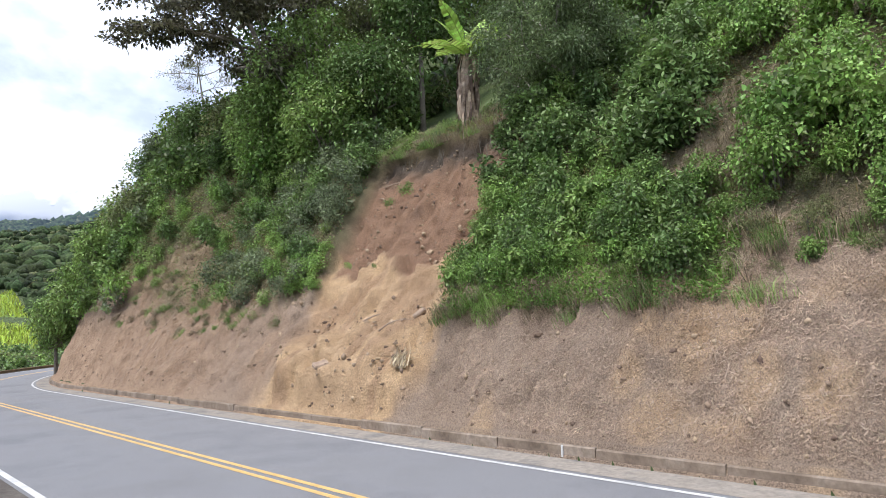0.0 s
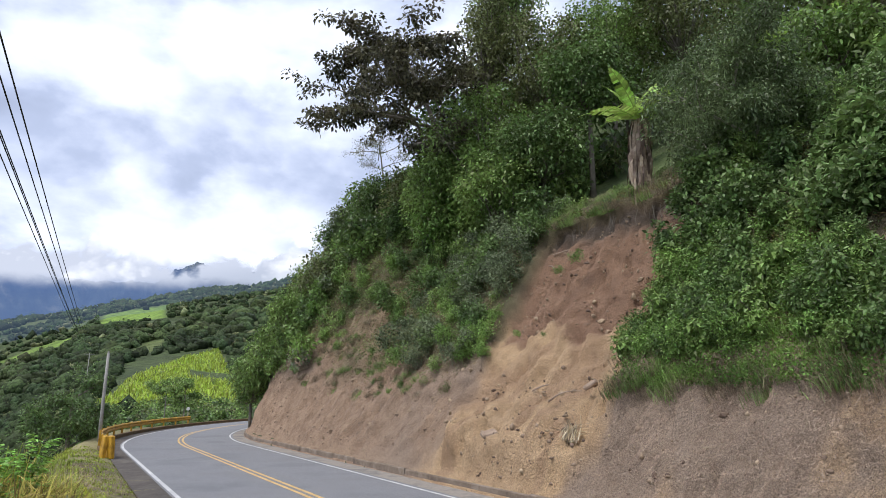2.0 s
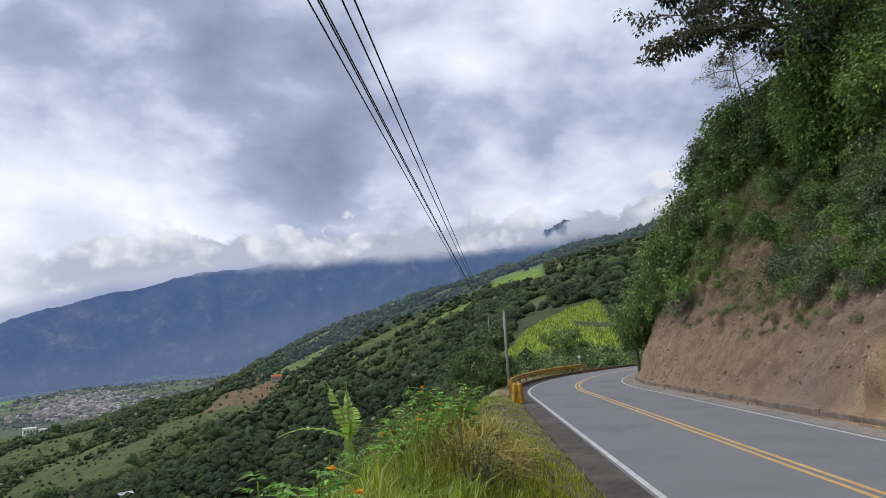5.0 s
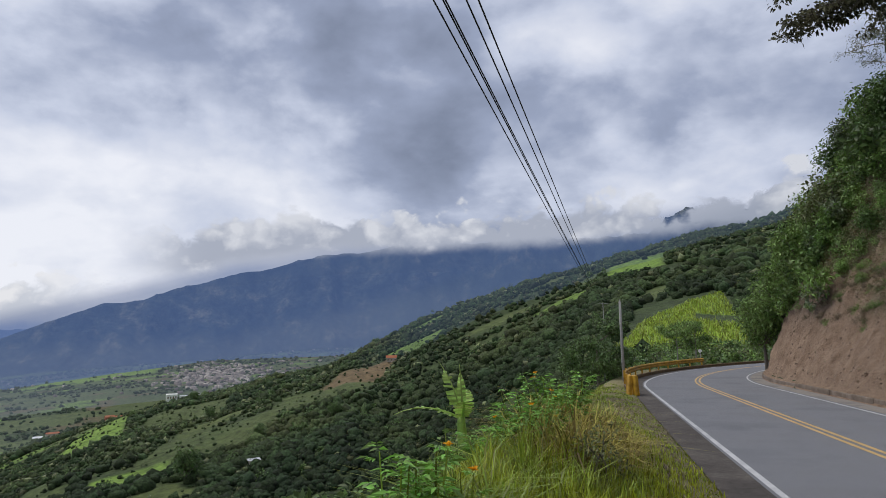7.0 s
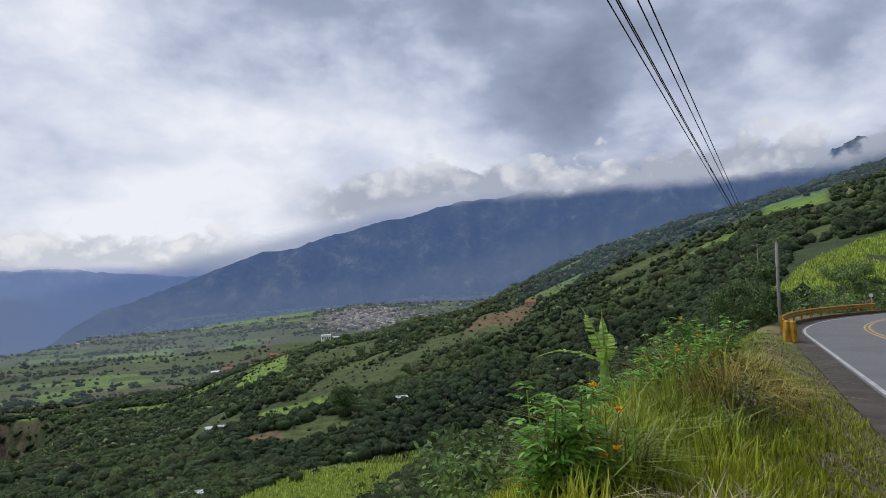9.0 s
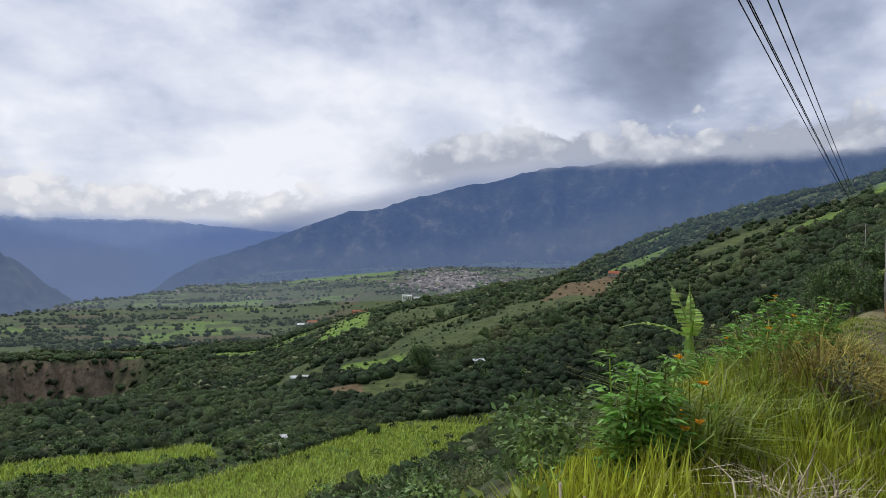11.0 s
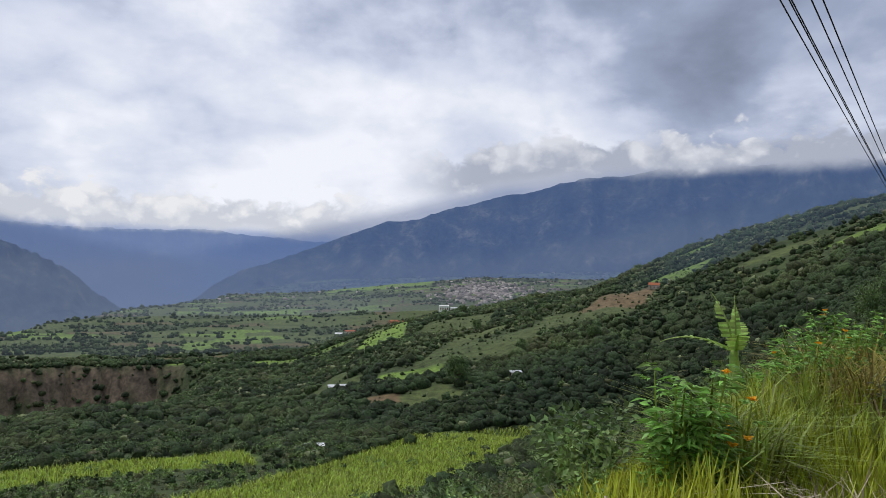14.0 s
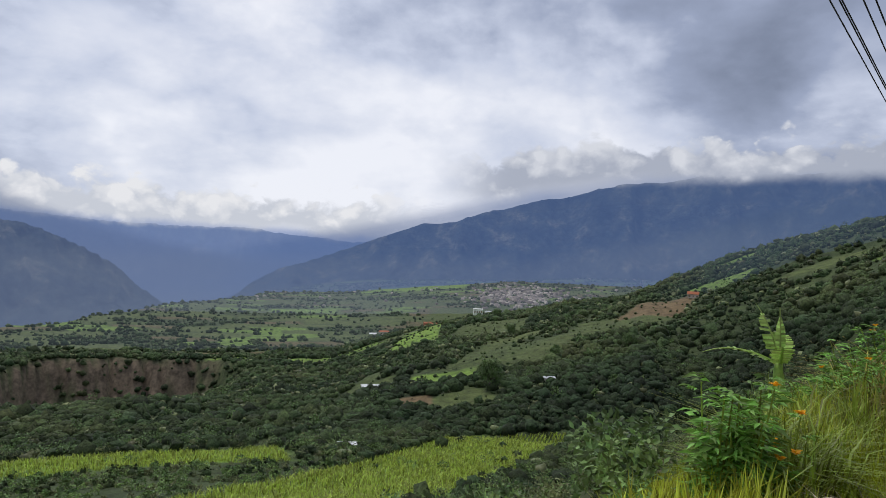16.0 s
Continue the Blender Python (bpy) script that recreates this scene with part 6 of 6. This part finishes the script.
road_sign(35.9, 62, 0.75)


# ---------------------------------------------------------------- poles and wires
def pole(label, x, y, z0, z1, arms=0):
    top = thing("utility_pole", label, "utility pole", at=pose(x, y, z0 - 0.6))
    h = z1 - z0 + 0.6
    part("shaft", tube([(0, 0, 0), (0, 0, h * 0.5), (0.02, 0, h)], (0.095, 0.085, 0.07), 10), POLE, top, "", True)
    if arms:
        p = part("crossarm", box(2.2, 0.09, 0.1, 0, 0, h - 0.25, 0.01), POLE, top)
        p.matrix_basis = pose(0, 0, 0, 0, 0, 42.2)
    else:
        part("cap", tube([(0.02, 0, h), (0.02, 0, h + 0.12)], (0.05, 0.03), 8), POLE, top)
    return top


px_, py_ = polar(41.95, 40.5)
pole("thin pale concrete utility pole beside the guard rail", px_, py_, gz(px_, py_), 4.25)
# the wires run a little askew to the road
WX, WY = -math.sin(radians(42.2)), math.cos(radians(42.2))


def wire_xy(along, left):
    return WX * along - WY * left, WY * along + WX * left


WIRE_Z = 9.8
for along, lbl in ((-30, "wooden pole carrying the overhead wires"), (165, "distant pole carrying the overhead wires")):
    x_, y_ = wire_xy(along, 2.95)
    pole(lbl, x_, y_, gz(x_, y_), WIRE_Z + 0.32, 1)
for left, dz in ((3.58, 0.0), (3.39, 0.03), (3.31, -0.03), (2.88, 0.0), (2.63, 0.02)):
    pts = []
    for k in np.linspace(0, 1, 40):
        x, y = wire_xy(-30 + 195 * k, left)
        pts.append((x, y, WIRE_Z + dz - 4 * 0.6 * k * (1 - k) + 0.35))
    thing("overhead_wire", "dark overhead power cable strung along the road", "cable", "overhead wires", data=mesh_of("overhead_wire", *tube(pts, [0.021] * 40, 6), WIRE))


# ---------------------------------------------------------------- things lying on the cut
def add_stones():
    rng = np.random.default_rng(29)
    for i in range(120):
        s, dv = rng.uniform(10.5, 18.5), rng.uniform(0.1, 5.8)
        if rng.random() < 0.3:
            s = rng.uniform(-2, 34)
            dv = rng.uniform(0.05, 1.4)
        left, right = scar_edges(dv)
        size = 0.025 + 0.08 * rng.random() ** 2.5
        deep = float(-0.50 * smooth(0.8, 3.0, dv) + 0.35 * smooth(2.4, 0.2, dv)) if right < s < left else 0.0
        bm = bmesh.new()
        bmesh.ops.create_icosphere(bm, subdivisions=1, radius=1)
        sc = size * rng.uniform(0.6, 1.3, 3)
        for v in bm.verts:
            n = noise.noise(v.co * 1.7 + Vector((i * 3.1, 0, 0))) * 0.5
            v.co = Vector((v.co.x * sc[0], v.co.y * sc[1], v.co.z * sc[2])) * (1 + n)
        me = bpy.data.meshes.new("stone")
        bm.to_mesh(me)
        bm.free()
        me.materials.append(STONE)
        x, y, z = on_slope(s, dv)
        x, y, z = x - VX * 0.78 * deep, y - VY * 0.78 * deep, z + 0.62 * deep
        thing("stone", "rough brown stone fallen from the cutting", "stone", "stones on the cutting", data=me, at=pose(x, y, z, 0, 0, rng.uniform(0, 360)))


add_stones()


def slope_spot(s, dv, out=0.0):
    """A place on the cut face, in the hollow of the scar where there is one."""
    left, right = scar_edges(dv)
    deep = float(-0.50 * smooth(0.8, 3.0, dv) + 0.35 * smooth(2.4, 0.2, dv)) if right < s < left else 0.0
    lift = deep + float(slope_relief(np.array(s), np.array(dv))) * float(smooth(-0.05, 0.5, dv)) + out
    x, y, z = on_slope(s, dv)
    return x - VX * 0.78 * lift, y - VY * 0.78 * lift, z + 0.62 * lift


DRY_CLUMP, SLAB, LOG = (11.5, 0.7), (14.3, 0.6), (12.2, 1.7)


def debris():
    rng = np.random.default_rng(33)
    # a clump of bleached leaves
    x, y, z = slope_spot(*DRY_CLUMP)
    v, t = blades(rng, rng.normal(size=(60, 2)) * 0.10, 0.46, width=0.014, bend=1.0)
    thing("dead_leaf_clump", "clump of bleached dead leaves on the slip", "dead leaves", data=fast_mesh("dead_leaf_clump", v, t, BLEACHED), at=pose(x, y, z - 0.05, -30, 18, 0))
    # a slab, a log and broken branches
    x, y, z = slope_spot(*SLAB)
    thing("stone", "pale flat stone slab lying on the slip", "stone", "stones on the cutting", data=mesh_from(box(0.42, 0.22, 0.12, 0, 0, 0, 0.03), DEADWOOD), at=pose(x, y, z + 0.03, 28, -12, 40))
    x, y, z = slope_spot(*LOG)
    thing("log", "short weathered log lodged in the slip", "log", data=mesh_of("log", *tube([(-0.17, 0, 0), (0, 0.02, 0.03), (0.18, 0, 0.07)], (0.06, 0.075, 0.05), 9), DEADWOOD), at=pose(x, y, z + 0.05, 0, -20, -20))
    for k, (s, dv, ln, turn, tilt) in enumerate(((18.9, 5.6, 1.7, -44, 2), (18.4, 5.2, 1.0, -60, 25), (13.0, 1.3, 1.1, -30, -12), (14.2, 1.6, 0.8, 20, -8), (19.6, 4.6, 1.2, 40, -50), (19.0, 6.3, 1.3, -10, -40))):
        x, y, z = slope_spot(s, dv, 0.05)
        pts = [(ln * q, 0.06 * math.sin(q * 5 + k), 0.10 * math.sin(q * 3.0)) for q in np.linspace(0, 1, 7)]
        thing("branch", "bare broken branch lying on the cutting", "branch", "branches on the cutting",
              data=mesh_of("branch", *tube(pts, np.linspace(0.026, 0.008, 7), 6), DEADWOOD), at=pose(x, y, z, 0, tilt, turn))
    # roots hanging from the lip of the scar
    for k in range(26):
        s, dv = rng.uniform(12.4, 19.2), rng.uniform(5.9, 6.6)
        x, y, z = slope_spot(s, dv, 0.12)
        ln = rng.uniform(0.3, 0.9)
        pts = [(0.05 * math.sin(q * 6 + k), 0.10 * q, -ln * q) for q in np.linspace(0, 1, 6)]
        thing("root", "thin root hanging from the lip of the slip", "root", "roots on the cutting",
              data=mesh_of("root", *tube(pts, np.linspace(0.014, 0.004, 6), 5), BARK), at=pose(x, y, z + 0.15, 0, 0, 135.6))


def mesh_from(bm, mat):
    me = bpy.data.meshes.new("piece")
    bm.to_mesh(me)
    bm.free()
    me.materials.append(mat)
    return me


def cut_litter(name, label, mat, seed, count, s_range, dv_range, length, width, keep):
    """Dry mown stalks lying on the bare slope."""
    rng = np.random.default_rng(seed)
    s, dv = rng.uniform(*s_range, count), rng.uniform(*dv_range, count)
    ok = keep(s, dv, rng)
    s, dv = s[ok], dv[ok]
    left, right = scar_edges(dv)
    ok = ((s < right - 0.1) | (s > left + 0.1))
    s, dv = s[ok], dv[ok]
    P = np.array([road_point(a, TOE + b) for a, b in zip(s, dv)])
    lift = slope_relief(s, dv) + 0.10 * np.exp(-((dv - 2.0) / 0.35) ** 2) * (s < 12)
    lift = lift * smooth(-0.05, 0.5, dv) + 0.025
    x, y = P[:, 0] - VX * 0.78 * lift, P[:, 1] - VY * 0.78 * lift
    z = road_z(x, y) + hill_z(dv, s) + 0.62 * lift
    pos = np.stack([x, y, z], 1)
    n = len(pos)
    a = unit(rng.normal(size=(n, 3)) + np.array([0, 0, -0.5]))
    nrm = unit(np.array([-VX * 0.78, -VY * 0.78, 0.62]) + 0 * a)
    a = unit(a - nrm * (a * nrm).sum(1, keepdims=True) * 0.82)
    b = np.cross(nrm, a)
    ln, wd = length * rng.uniform(0.4, 1.4, (n, 1)), width * rng.uniform(0.6, 1.4, (n, 1))
    v = np.stack([pos - a * ln * 0.5 - b * wd, pos - a * ln * 0.5 + b * wd, pos + a * ln * 0.5 + b * wd * 0.3, ], 1).reshape(-1, 3)
    t = np.arange(n * 3).reshape(-1, 3)
    return thing(name, label, "dry litter", kind="stuff", data=fast_mesh(name, v, t, mat))


cut_litter("dry_litter", "grey-brown mown grass lying on the bare slope", STRAW_GREY, 431, 170000, (-9, 32), (0.02, 2.9), 0.085, 0.0036, lambda s, d, r: r.random(len(s)) < np.where(s < 12, 1.0, 0.4) * np.clip((3.2 - d) / 1.2, 0, 1) * smooth(-0.5, 0.0, fbm(s / 0.7, d / 0.6, 3, 434) + 0.15))
cut_litter("dry_litter", "pale straw stalks scattered on the slope", STRAW, 432, 6000, (-9, 16), (0.02, 2.4), 0.18, 0.0035, lambda s, d, r: r.random(len(s)) < 0.8)
cut_litter("dry_litter", "dark rotten stems among the mown grass", DEADWOOD, 435, 14000, (-9, 30), (0.05, 2.8), 0.16, 0.006, lambda s, d, r: r.random(len(s)) < 0.8)
cut_litter("dry_litter", "brown twigs and dead stems below the shrubs", DEADWOOD, 433, 9000, (-9, 46), (1.4, 6.0), 0.3, 0.006, lambda s, d, r: r.random(len(s)) < 0.8)


ICO = bmesh.new()
bmesh.ops.create_icosphere(ICO, subdivisions=1, radius=1)
ICO_V = np.array([v.co[:] for v in ICO.verts])
ICO_T = np.array([[v.index for v in f.verts] for f in ICO.faces])
ICO.free()


def slope_points(rng, count, s_range, dv_range):
    s, dv = rng.uniform(*s_range, count), rng.uniform(*dv_range, count)
    left, right = scar_edges(dv)
    inside = (s > right) & (s < left) & (dv < 6.3)
    deep = np.where(inside, -0.50 * smooth(0.8, 3.0, dv) + 0.35 * smooth(2.4, 0.2, dv), 0.0)
    lift = (slope_relief(s, dv) + deep) * smooth(-0.05, 0.5, dv)
    P = np.array([road_point(a, TOE + b) for a, b in zip(s, dv)])
    Q = np.array([road_point(a, TOE + b + 1) for a, b in zip(s, dv)]) - P
    x, y = P[:, 0] - Q[:, 0] * 0.78 * lift, P[:, 1] - Q[:, 1] * 0.78 * lift
    z = road_z(P[:, 0], P[:, 1]) + hill_z(dv, s) + 0.62 * lift
    return s, dv, inside, np.stack([x, y, z], 1), Q


def ground_cover(label, mat, seed, count, s_range, dv_range, length, width, low=-0.1):
    """Low leafy weeds in patches on the cut."""
    rng = np.random.default_rng(seed)
    s, dv, inside, pos, q = slope_points(rng, count, s_range, dv_range)
    cover = fbm(s / 2.2, dv / 1.4, 3, seed)
    ok = ~inside & (cover + 0.25 * rng.normal(size=count) > low + 0.5 * smooth(3.0, 2.0, dv))
    ok &= (s < 18) | (dv > dry_edge(s, dv)) | (rng.random(count) < 0.42)
    pos, q = pos[ok], q[ok]
    n = len(pos)
    out_ = unit(np.stack([-q[:, 0] * 0.7, -q[:, 1] * 0.7, np.full(n, 0.7)], 1))
    pos = pos + out_ * rng.uniform(0.0, 0.22, (n, 1)) ** 1.0
    v, t = leaves(rng, pos, out_, length, width, 0.2, 0.8)
    return thing("ground_cover", label, "weeds", kind="stuff", data=fast_mesh("ground_cover", v, t, mat))


ground_cover("low olive weeds spreading over the dry slope", LEAF_OLIVE, 441, 60000, (18, 50), (1.9, 7.0), 0.09, 0.04, -0.05)
ground_cover("low green weeds spreading over the slope", LEAF_MID, 442, 40000, (18, 50), (2.3, 7.4), 0.10, 0.05, 0.0)
ground_cover("low weeds among the shrubs above the bare cut", LEAF_OLIVE, 443, 30000, (-9, 12), (2.2, 7.6), 0.09, 0.045, -0.1)
ground_cover("low green weeds at the foot of the leafy patch", LEAF_BRIGHT, 445, 26000, (4.6, 11.1), (1.6, 3.0), 0.085, 0.04, -0.75)
ground_cover("dry brown stalks among the shrubs", STRAW_BROWN, 444, 34000, (-9, 46), (1.8, 7.2), 0.2, 0.012, -0.3)


def clods():
    """Loose lumps of earth on the cut and in the gutter."""
    rng = np.random.default_rng(451)
    s, dv, inside, pos, q = slope_points(rng, 6500, (-9, 40), (0.0, 6.2))
    ok = inside | (dv < 2.6) | (s > 18)
    pos = pos[ok]
    n = len(pos)
    r = 0.012 + 0.05 * rng.random(n) ** 3
    v = pos[:, None, :] + ICO_V[None] * (1 + 0.3 * rng.normal(size=(n, len(ICO_V), 1))) * (r[:, None] * rng.uniform(0.6, 1.3, (n, 3)))[:, None, :]
    t = (ICO_T[None] + (np.arange(n) * len(ICO_V))[:, None, None]).reshape(-1, 3)
    return thing("clods", "loose clods of earth scattered over the cutting", "earth", kind="stuff", data=fast_mesh("clods", v.reshape(-1, 3), t, CLOD))


# ---------------------------------------------------------------- far woods, cane and town
clods()
debris()


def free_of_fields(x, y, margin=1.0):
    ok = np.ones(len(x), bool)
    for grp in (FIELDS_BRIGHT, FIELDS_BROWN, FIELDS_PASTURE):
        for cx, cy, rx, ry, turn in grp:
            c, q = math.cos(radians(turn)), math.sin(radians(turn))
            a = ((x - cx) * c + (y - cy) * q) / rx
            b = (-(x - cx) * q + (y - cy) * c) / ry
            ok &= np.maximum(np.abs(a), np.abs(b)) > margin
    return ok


def woods(name, label, seed, count, d0, d1, az0, az1, cards, size, card, mat, sparse=0.02, lump=True, even=True, tall=0.85, hedge=4.0):
    """Many far trees: rounded uneven crowns with ragged clumps of leaves, thick in the wooded plots and along the hedges."""
    rng = np.random.default_rng(seed)
    d = np.sqrt(rng.uniform(d0 ** 2, d1 ** 2, count)) if even else d0 * (d1 / d0) ** rng.random(count)
    az = np.radians(rng.uniform(az0, az1, count))
    x, y = -np.sin(az) * d, np.cos(az) * d
    s, off = road_offsets(x, y)
    ok = (off < -9) | ((d > 75) & (off < -6))
    kind, border = plots(x, y)
    grown = (kind == 0) & (fbm(x / 38, y / 38, 3, 29) < 0.55) | (border < hedge) & (fbm(x / 60, y / 60, 2, 25) < 0.15)
    ok &= (grown & free_of_fields(x, y)) | (rng.random(count) < sparse)
    deg = np.degrees(az)
    lip = scarp_edge(deg) - d
    ok &= ~((deg > 99) & (deg < 124) & (lip > -6) & (lip < 34)) | (rng.random(count) < 0.16 + 0.5 * smooth(8, 26, lip))
    x, y, d = x[ok], y[ok], d[ok]
    z = ground_z(x, y)
    n = len(x)
    r = size * rng.uniform(0.5, 1.3, n) * np.where(rng.random(n) < 0.1, 1.45, 1.0)
    r = r * (0.75 + 0.5 * smooth(d0, d1, d)) * np.where((deg[ok] > 86) & (d < 140), 0.5, 1.0)
    mid_ = np.stack([x, y, z + r * 0.5 * tall], 1)
    bits, cores = [], 0
    if lump:
        m = len(ICO_V)
        wob = 1 + 0.28 * rng.normal(size=(n, m, 1))
        v = mid_[:, None, :] + ICO_V[None] * wob * np.array([1, 1, tall]) * (r * 0.86)[:, None, None]
        t = (ICO_T[None] + (np.arange(n) * m)[:, None, None]).reshape(-1, 3)
        bits.append((v.reshape(-1, 3), t))
        cores = len(t)
    if cards:
        ids = np.repeat(np.arange(n), cards)
        o = unit(rng.normal(size=(n * cards, 3)) + np.array([0, 0, 0.6]))
        pos = mid_[ids] + o * np.array([1, 1, tall]) * r[ids][:, None] * rng.uniform(0.55, 0.92, (n * cards, 1))
        bits.append(leaves(rng, pos, o * 0.5, card, card * 0.75, 0.2, 0.8))
    v, t = merge(bits)
    me = fast_mesh(name, v, t, mat)
    me.polygons.foreach_set("use_smooth", np.arange(len(t)) < cores)
    return thing(name, label, "woods", kind="stuff", data=me)


woods("near_woods", "scrub and trees on the hillside below the road", 501, 1500, 55, 160, 31, 122, 62, 1.3, 0.36, LEAF_MID, 0.02, False)
woods("near_woods", "dark trees on the hillside below the road", 502, 1000, 60, 190, 31, 122, 66, 1.7, 0.44, LEAF_DARK, 0.02, False)
woods("near_woods", "olive scrub on the hillside below the road", 506, 1100, 50, 170, 31, 122, 62, 1.2, 0.34, LEAF_OLIVE, 0.02, False)
woods("hill_woods", "dense woods covering the lower slopes", 503, 5600, 115, 340, 24, 122, 22, 2.0, 0.62, WOODS, 0.006)
woods("hill_woods", "dense woods covering the spur", 509, 18000, 340, 720, 24, 122, 5, 2.4, 1.2, WOODS, 0.006)
woods("hill_woods", "lighter scrub and trees between the fields", 504, 4200, 120, 760, 24, 122, 12, 1.7, 0.9, LEAF_OLIVE, 0.012)
woods("hill_woods", "tall dark trees standing over the scrub", 507, 300, 110, 700, 40, 122, 90, 2.6, 0.8, LEAF_DARK, 0.03, False, True, 1.5)
woods("hill_woods", "close-grown scrub below the road", 508, 5200, 60, 300, 40, 90, 20, 1.6, 0.55, WOODS, 0.004)
woods("field_bushes", "low bushes and saplings scattered over the pastures", 510, 9000, 180, 720, 56, 108, 9, 0.85, 0.5, WOODS, 0.30)
woods("field_bushes", "grey-green saplings scattered over the pastures", 511, 2600, 180, 720, 56, 108, 26, 1.0, 0.42, LEAF_GREY, 0.24, False, True, 1.5)
woods("valley_woods", "hedgerows and trees across the valley floor", 505, 26000, 620, 3000, 40, 124, 2, 3.6, 2.6, WOODS, 0.05, True, False, 0.85, 6.0)


def cane_field(name, label, cx, cy, rx, ry, turn, count, seed, h=1.5):
    rng = np.random.default_rng(seed)
    a, b = rng.uniform(-1, 1, count), rng.uniform(-1, 1, count)
    b = np.round(b * ry / 1.3) * 1.3 / ry + rng.normal(size=count) * 0.15 / ry
    c, q = math.cos(radians(turn)), math.sin(radians(turn))
    x = cx + a * rx * c - b * ry * q
    y = cy + a * rx * q + b * ry * c
    ok = hill_crop(x, y)
    x, y = x[ok], y[ok]
    hh = h * (0.8 + 0.35 * fbm(x / 9, y / 9, 3, seed))
    v, t = blades(rng, np.stack([x, y], 1), hh, ground_z(x, y) - 0.1, 0.10, 0.55)
    return thing(name, label, "crop field", kind="stuff", data=fast_mesh(name, v, t, CANE))


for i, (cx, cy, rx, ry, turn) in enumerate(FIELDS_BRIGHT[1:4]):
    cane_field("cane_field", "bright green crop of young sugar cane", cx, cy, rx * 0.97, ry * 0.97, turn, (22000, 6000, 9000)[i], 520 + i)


def house(name, label, az, d, w, dp, h, wall_mat, roof_mat, turn=0, roof=1.6, windows=3):
    x, y = polar(az, d)
    top = thing(name, label, "house", at=pose(x, y, gz(x, y) - 0.3, 0, 0, az + turn))
    part("wall", box(w, dp, h + 0.3, 0, 0, (h + 0.3) / 2), wall_mat, top)
    o = 0.4
    e = h + 0.25
    v = [(-w / 2 - o, -dp / 2 - o, e), (w / 2 + o, -dp / 2 - o, e), (w / 2 + o, dp / 2 + o, e), (-w / 2 - o, dp / 2 + o, e), (-w / 2 - o, 0, e + roof), (w / 2 + o, 0, e + roof)]
    part("roof", (v, [(0, 1, 5, 4), (2, 3, 4, 5), (1, 2, 5), (3, 0, 4), (3, 2, 1, 0)]), roof_mat, top)
    for k in range(windows):
        p = part("window", box(w * 0.12, 0.2, h * 0.34, w * (-0.36 + 0.72 * k / max(windows - 1, 1)), -dp / 2 - 0.02, h * 0.58), RAIL_DARK, top, "dark window opening")
    return top


house("house", "white two-storey house on the brow of a field", 78.7, 870, 12, 9, 8, WALL_WHITE, WALL_WHITE, 5, 0.8, 4)
house("house", "long white wall and building beside the white house", 77.0, 885, 34, 7, 2.6, WALL_WHITE, ROOF_TIN, 8, 0.9, 6)
house("house", "low house with a red tile roof", 83.0, 800, 9, 7, 4.2, ROOF_RED, ROOF_RED, 10)
house("house", "low house with a red tile roof", 82.3, 770, 7, 5, 3, ROOF_RED, ROOF_RED, -10)
house("house", "pale farmhouse among trees", 86.7, 860, 12, 8, 4.5, WALL_TOWN, ROOF_RED, 15)
house("house", "pale farmhouse among trees", 87.6, 840, 9, 7, 4, WALL_WHITE, ROOF_TIN, -5)
house("shed", "long shed with a tin roof among coffee trees", 87.6, 303, 8.5, 4, 2.0, WALL_WHITE, ROOF_TIN, 8, 0.8, 2)
house("shed", "small shed with a pale tin roof", 72.5, 262, 4, 3, 1.6, WALL_TOWN, ROOF_TIN, 20, 0.6, 1)
house("shed", "small shed with a pale tin roof below the cane", 89.5, 156, 4, 2.4, 1.3, WALL_TOWN, ROOF_TIN, 0, 0.5, 1)
house("house", "small farmhouse beside a brown field", 61.2, 425, 6, 4, 2.2, WALL_TOWN, ROOF_RED, 0)


def town():
    rng = np.random.default_rng(61)
    vs, fs, o = [], [], 0
    for i in range(620):
        if i < 500:
            az, d = rng.normal(75.2, 2.1), rng.normal(1720, 170)
        else:
            az, d = rng.uniform(58, 98), rng.uniform(1500, 3000)
        x, y = polar(az, d)
        z = gz(x, y) - 0.5
        w, dp, h = rng.uniform(5, 11), rng.uniform(5, 8), rng.uniform(2.6, 5.5)
        a = radians(rng.choice([20, 110]) + rng.normal() * 6)
        c, q = math.cos(a), math.sin(a)
        for dx, dy, dz in ((-1, -1, 0), (1, -1, 0), (1, 1, 0), (-1, 1, 0), (-1, -1, 1), (1, -1, 1), (1, 1, 1), (-1, 1, 1), (-1, 0, 1.25), (1, 0, 1.25)):
            lx, ly = dx * w / 2, dy * dp / 2
            vs.append((x + lx * c - ly * q, y + lx * q + ly * c, z + dz * h))
        for f in ((0, 1, 5), (0, 5, 4), (1, 2, 6), (1, 6, 5), (2, 3, 7), (2, 7, 6), (3, 0, 4), (3, 4, 7), (4, 5, 9), (4, 9, 8), (6, 7, 8), (6, 8, 9), (5, 6, 9), (7, 4, 8)):
            fs.append(tuple(k + o for k in f))
        o += 10
    return thing("town", "distant town of pale and brick-coloured houses on the valley floor", "town", kind="stuff", data=fast_mesh("town", vs, fs, WALL_TOWN))


town()
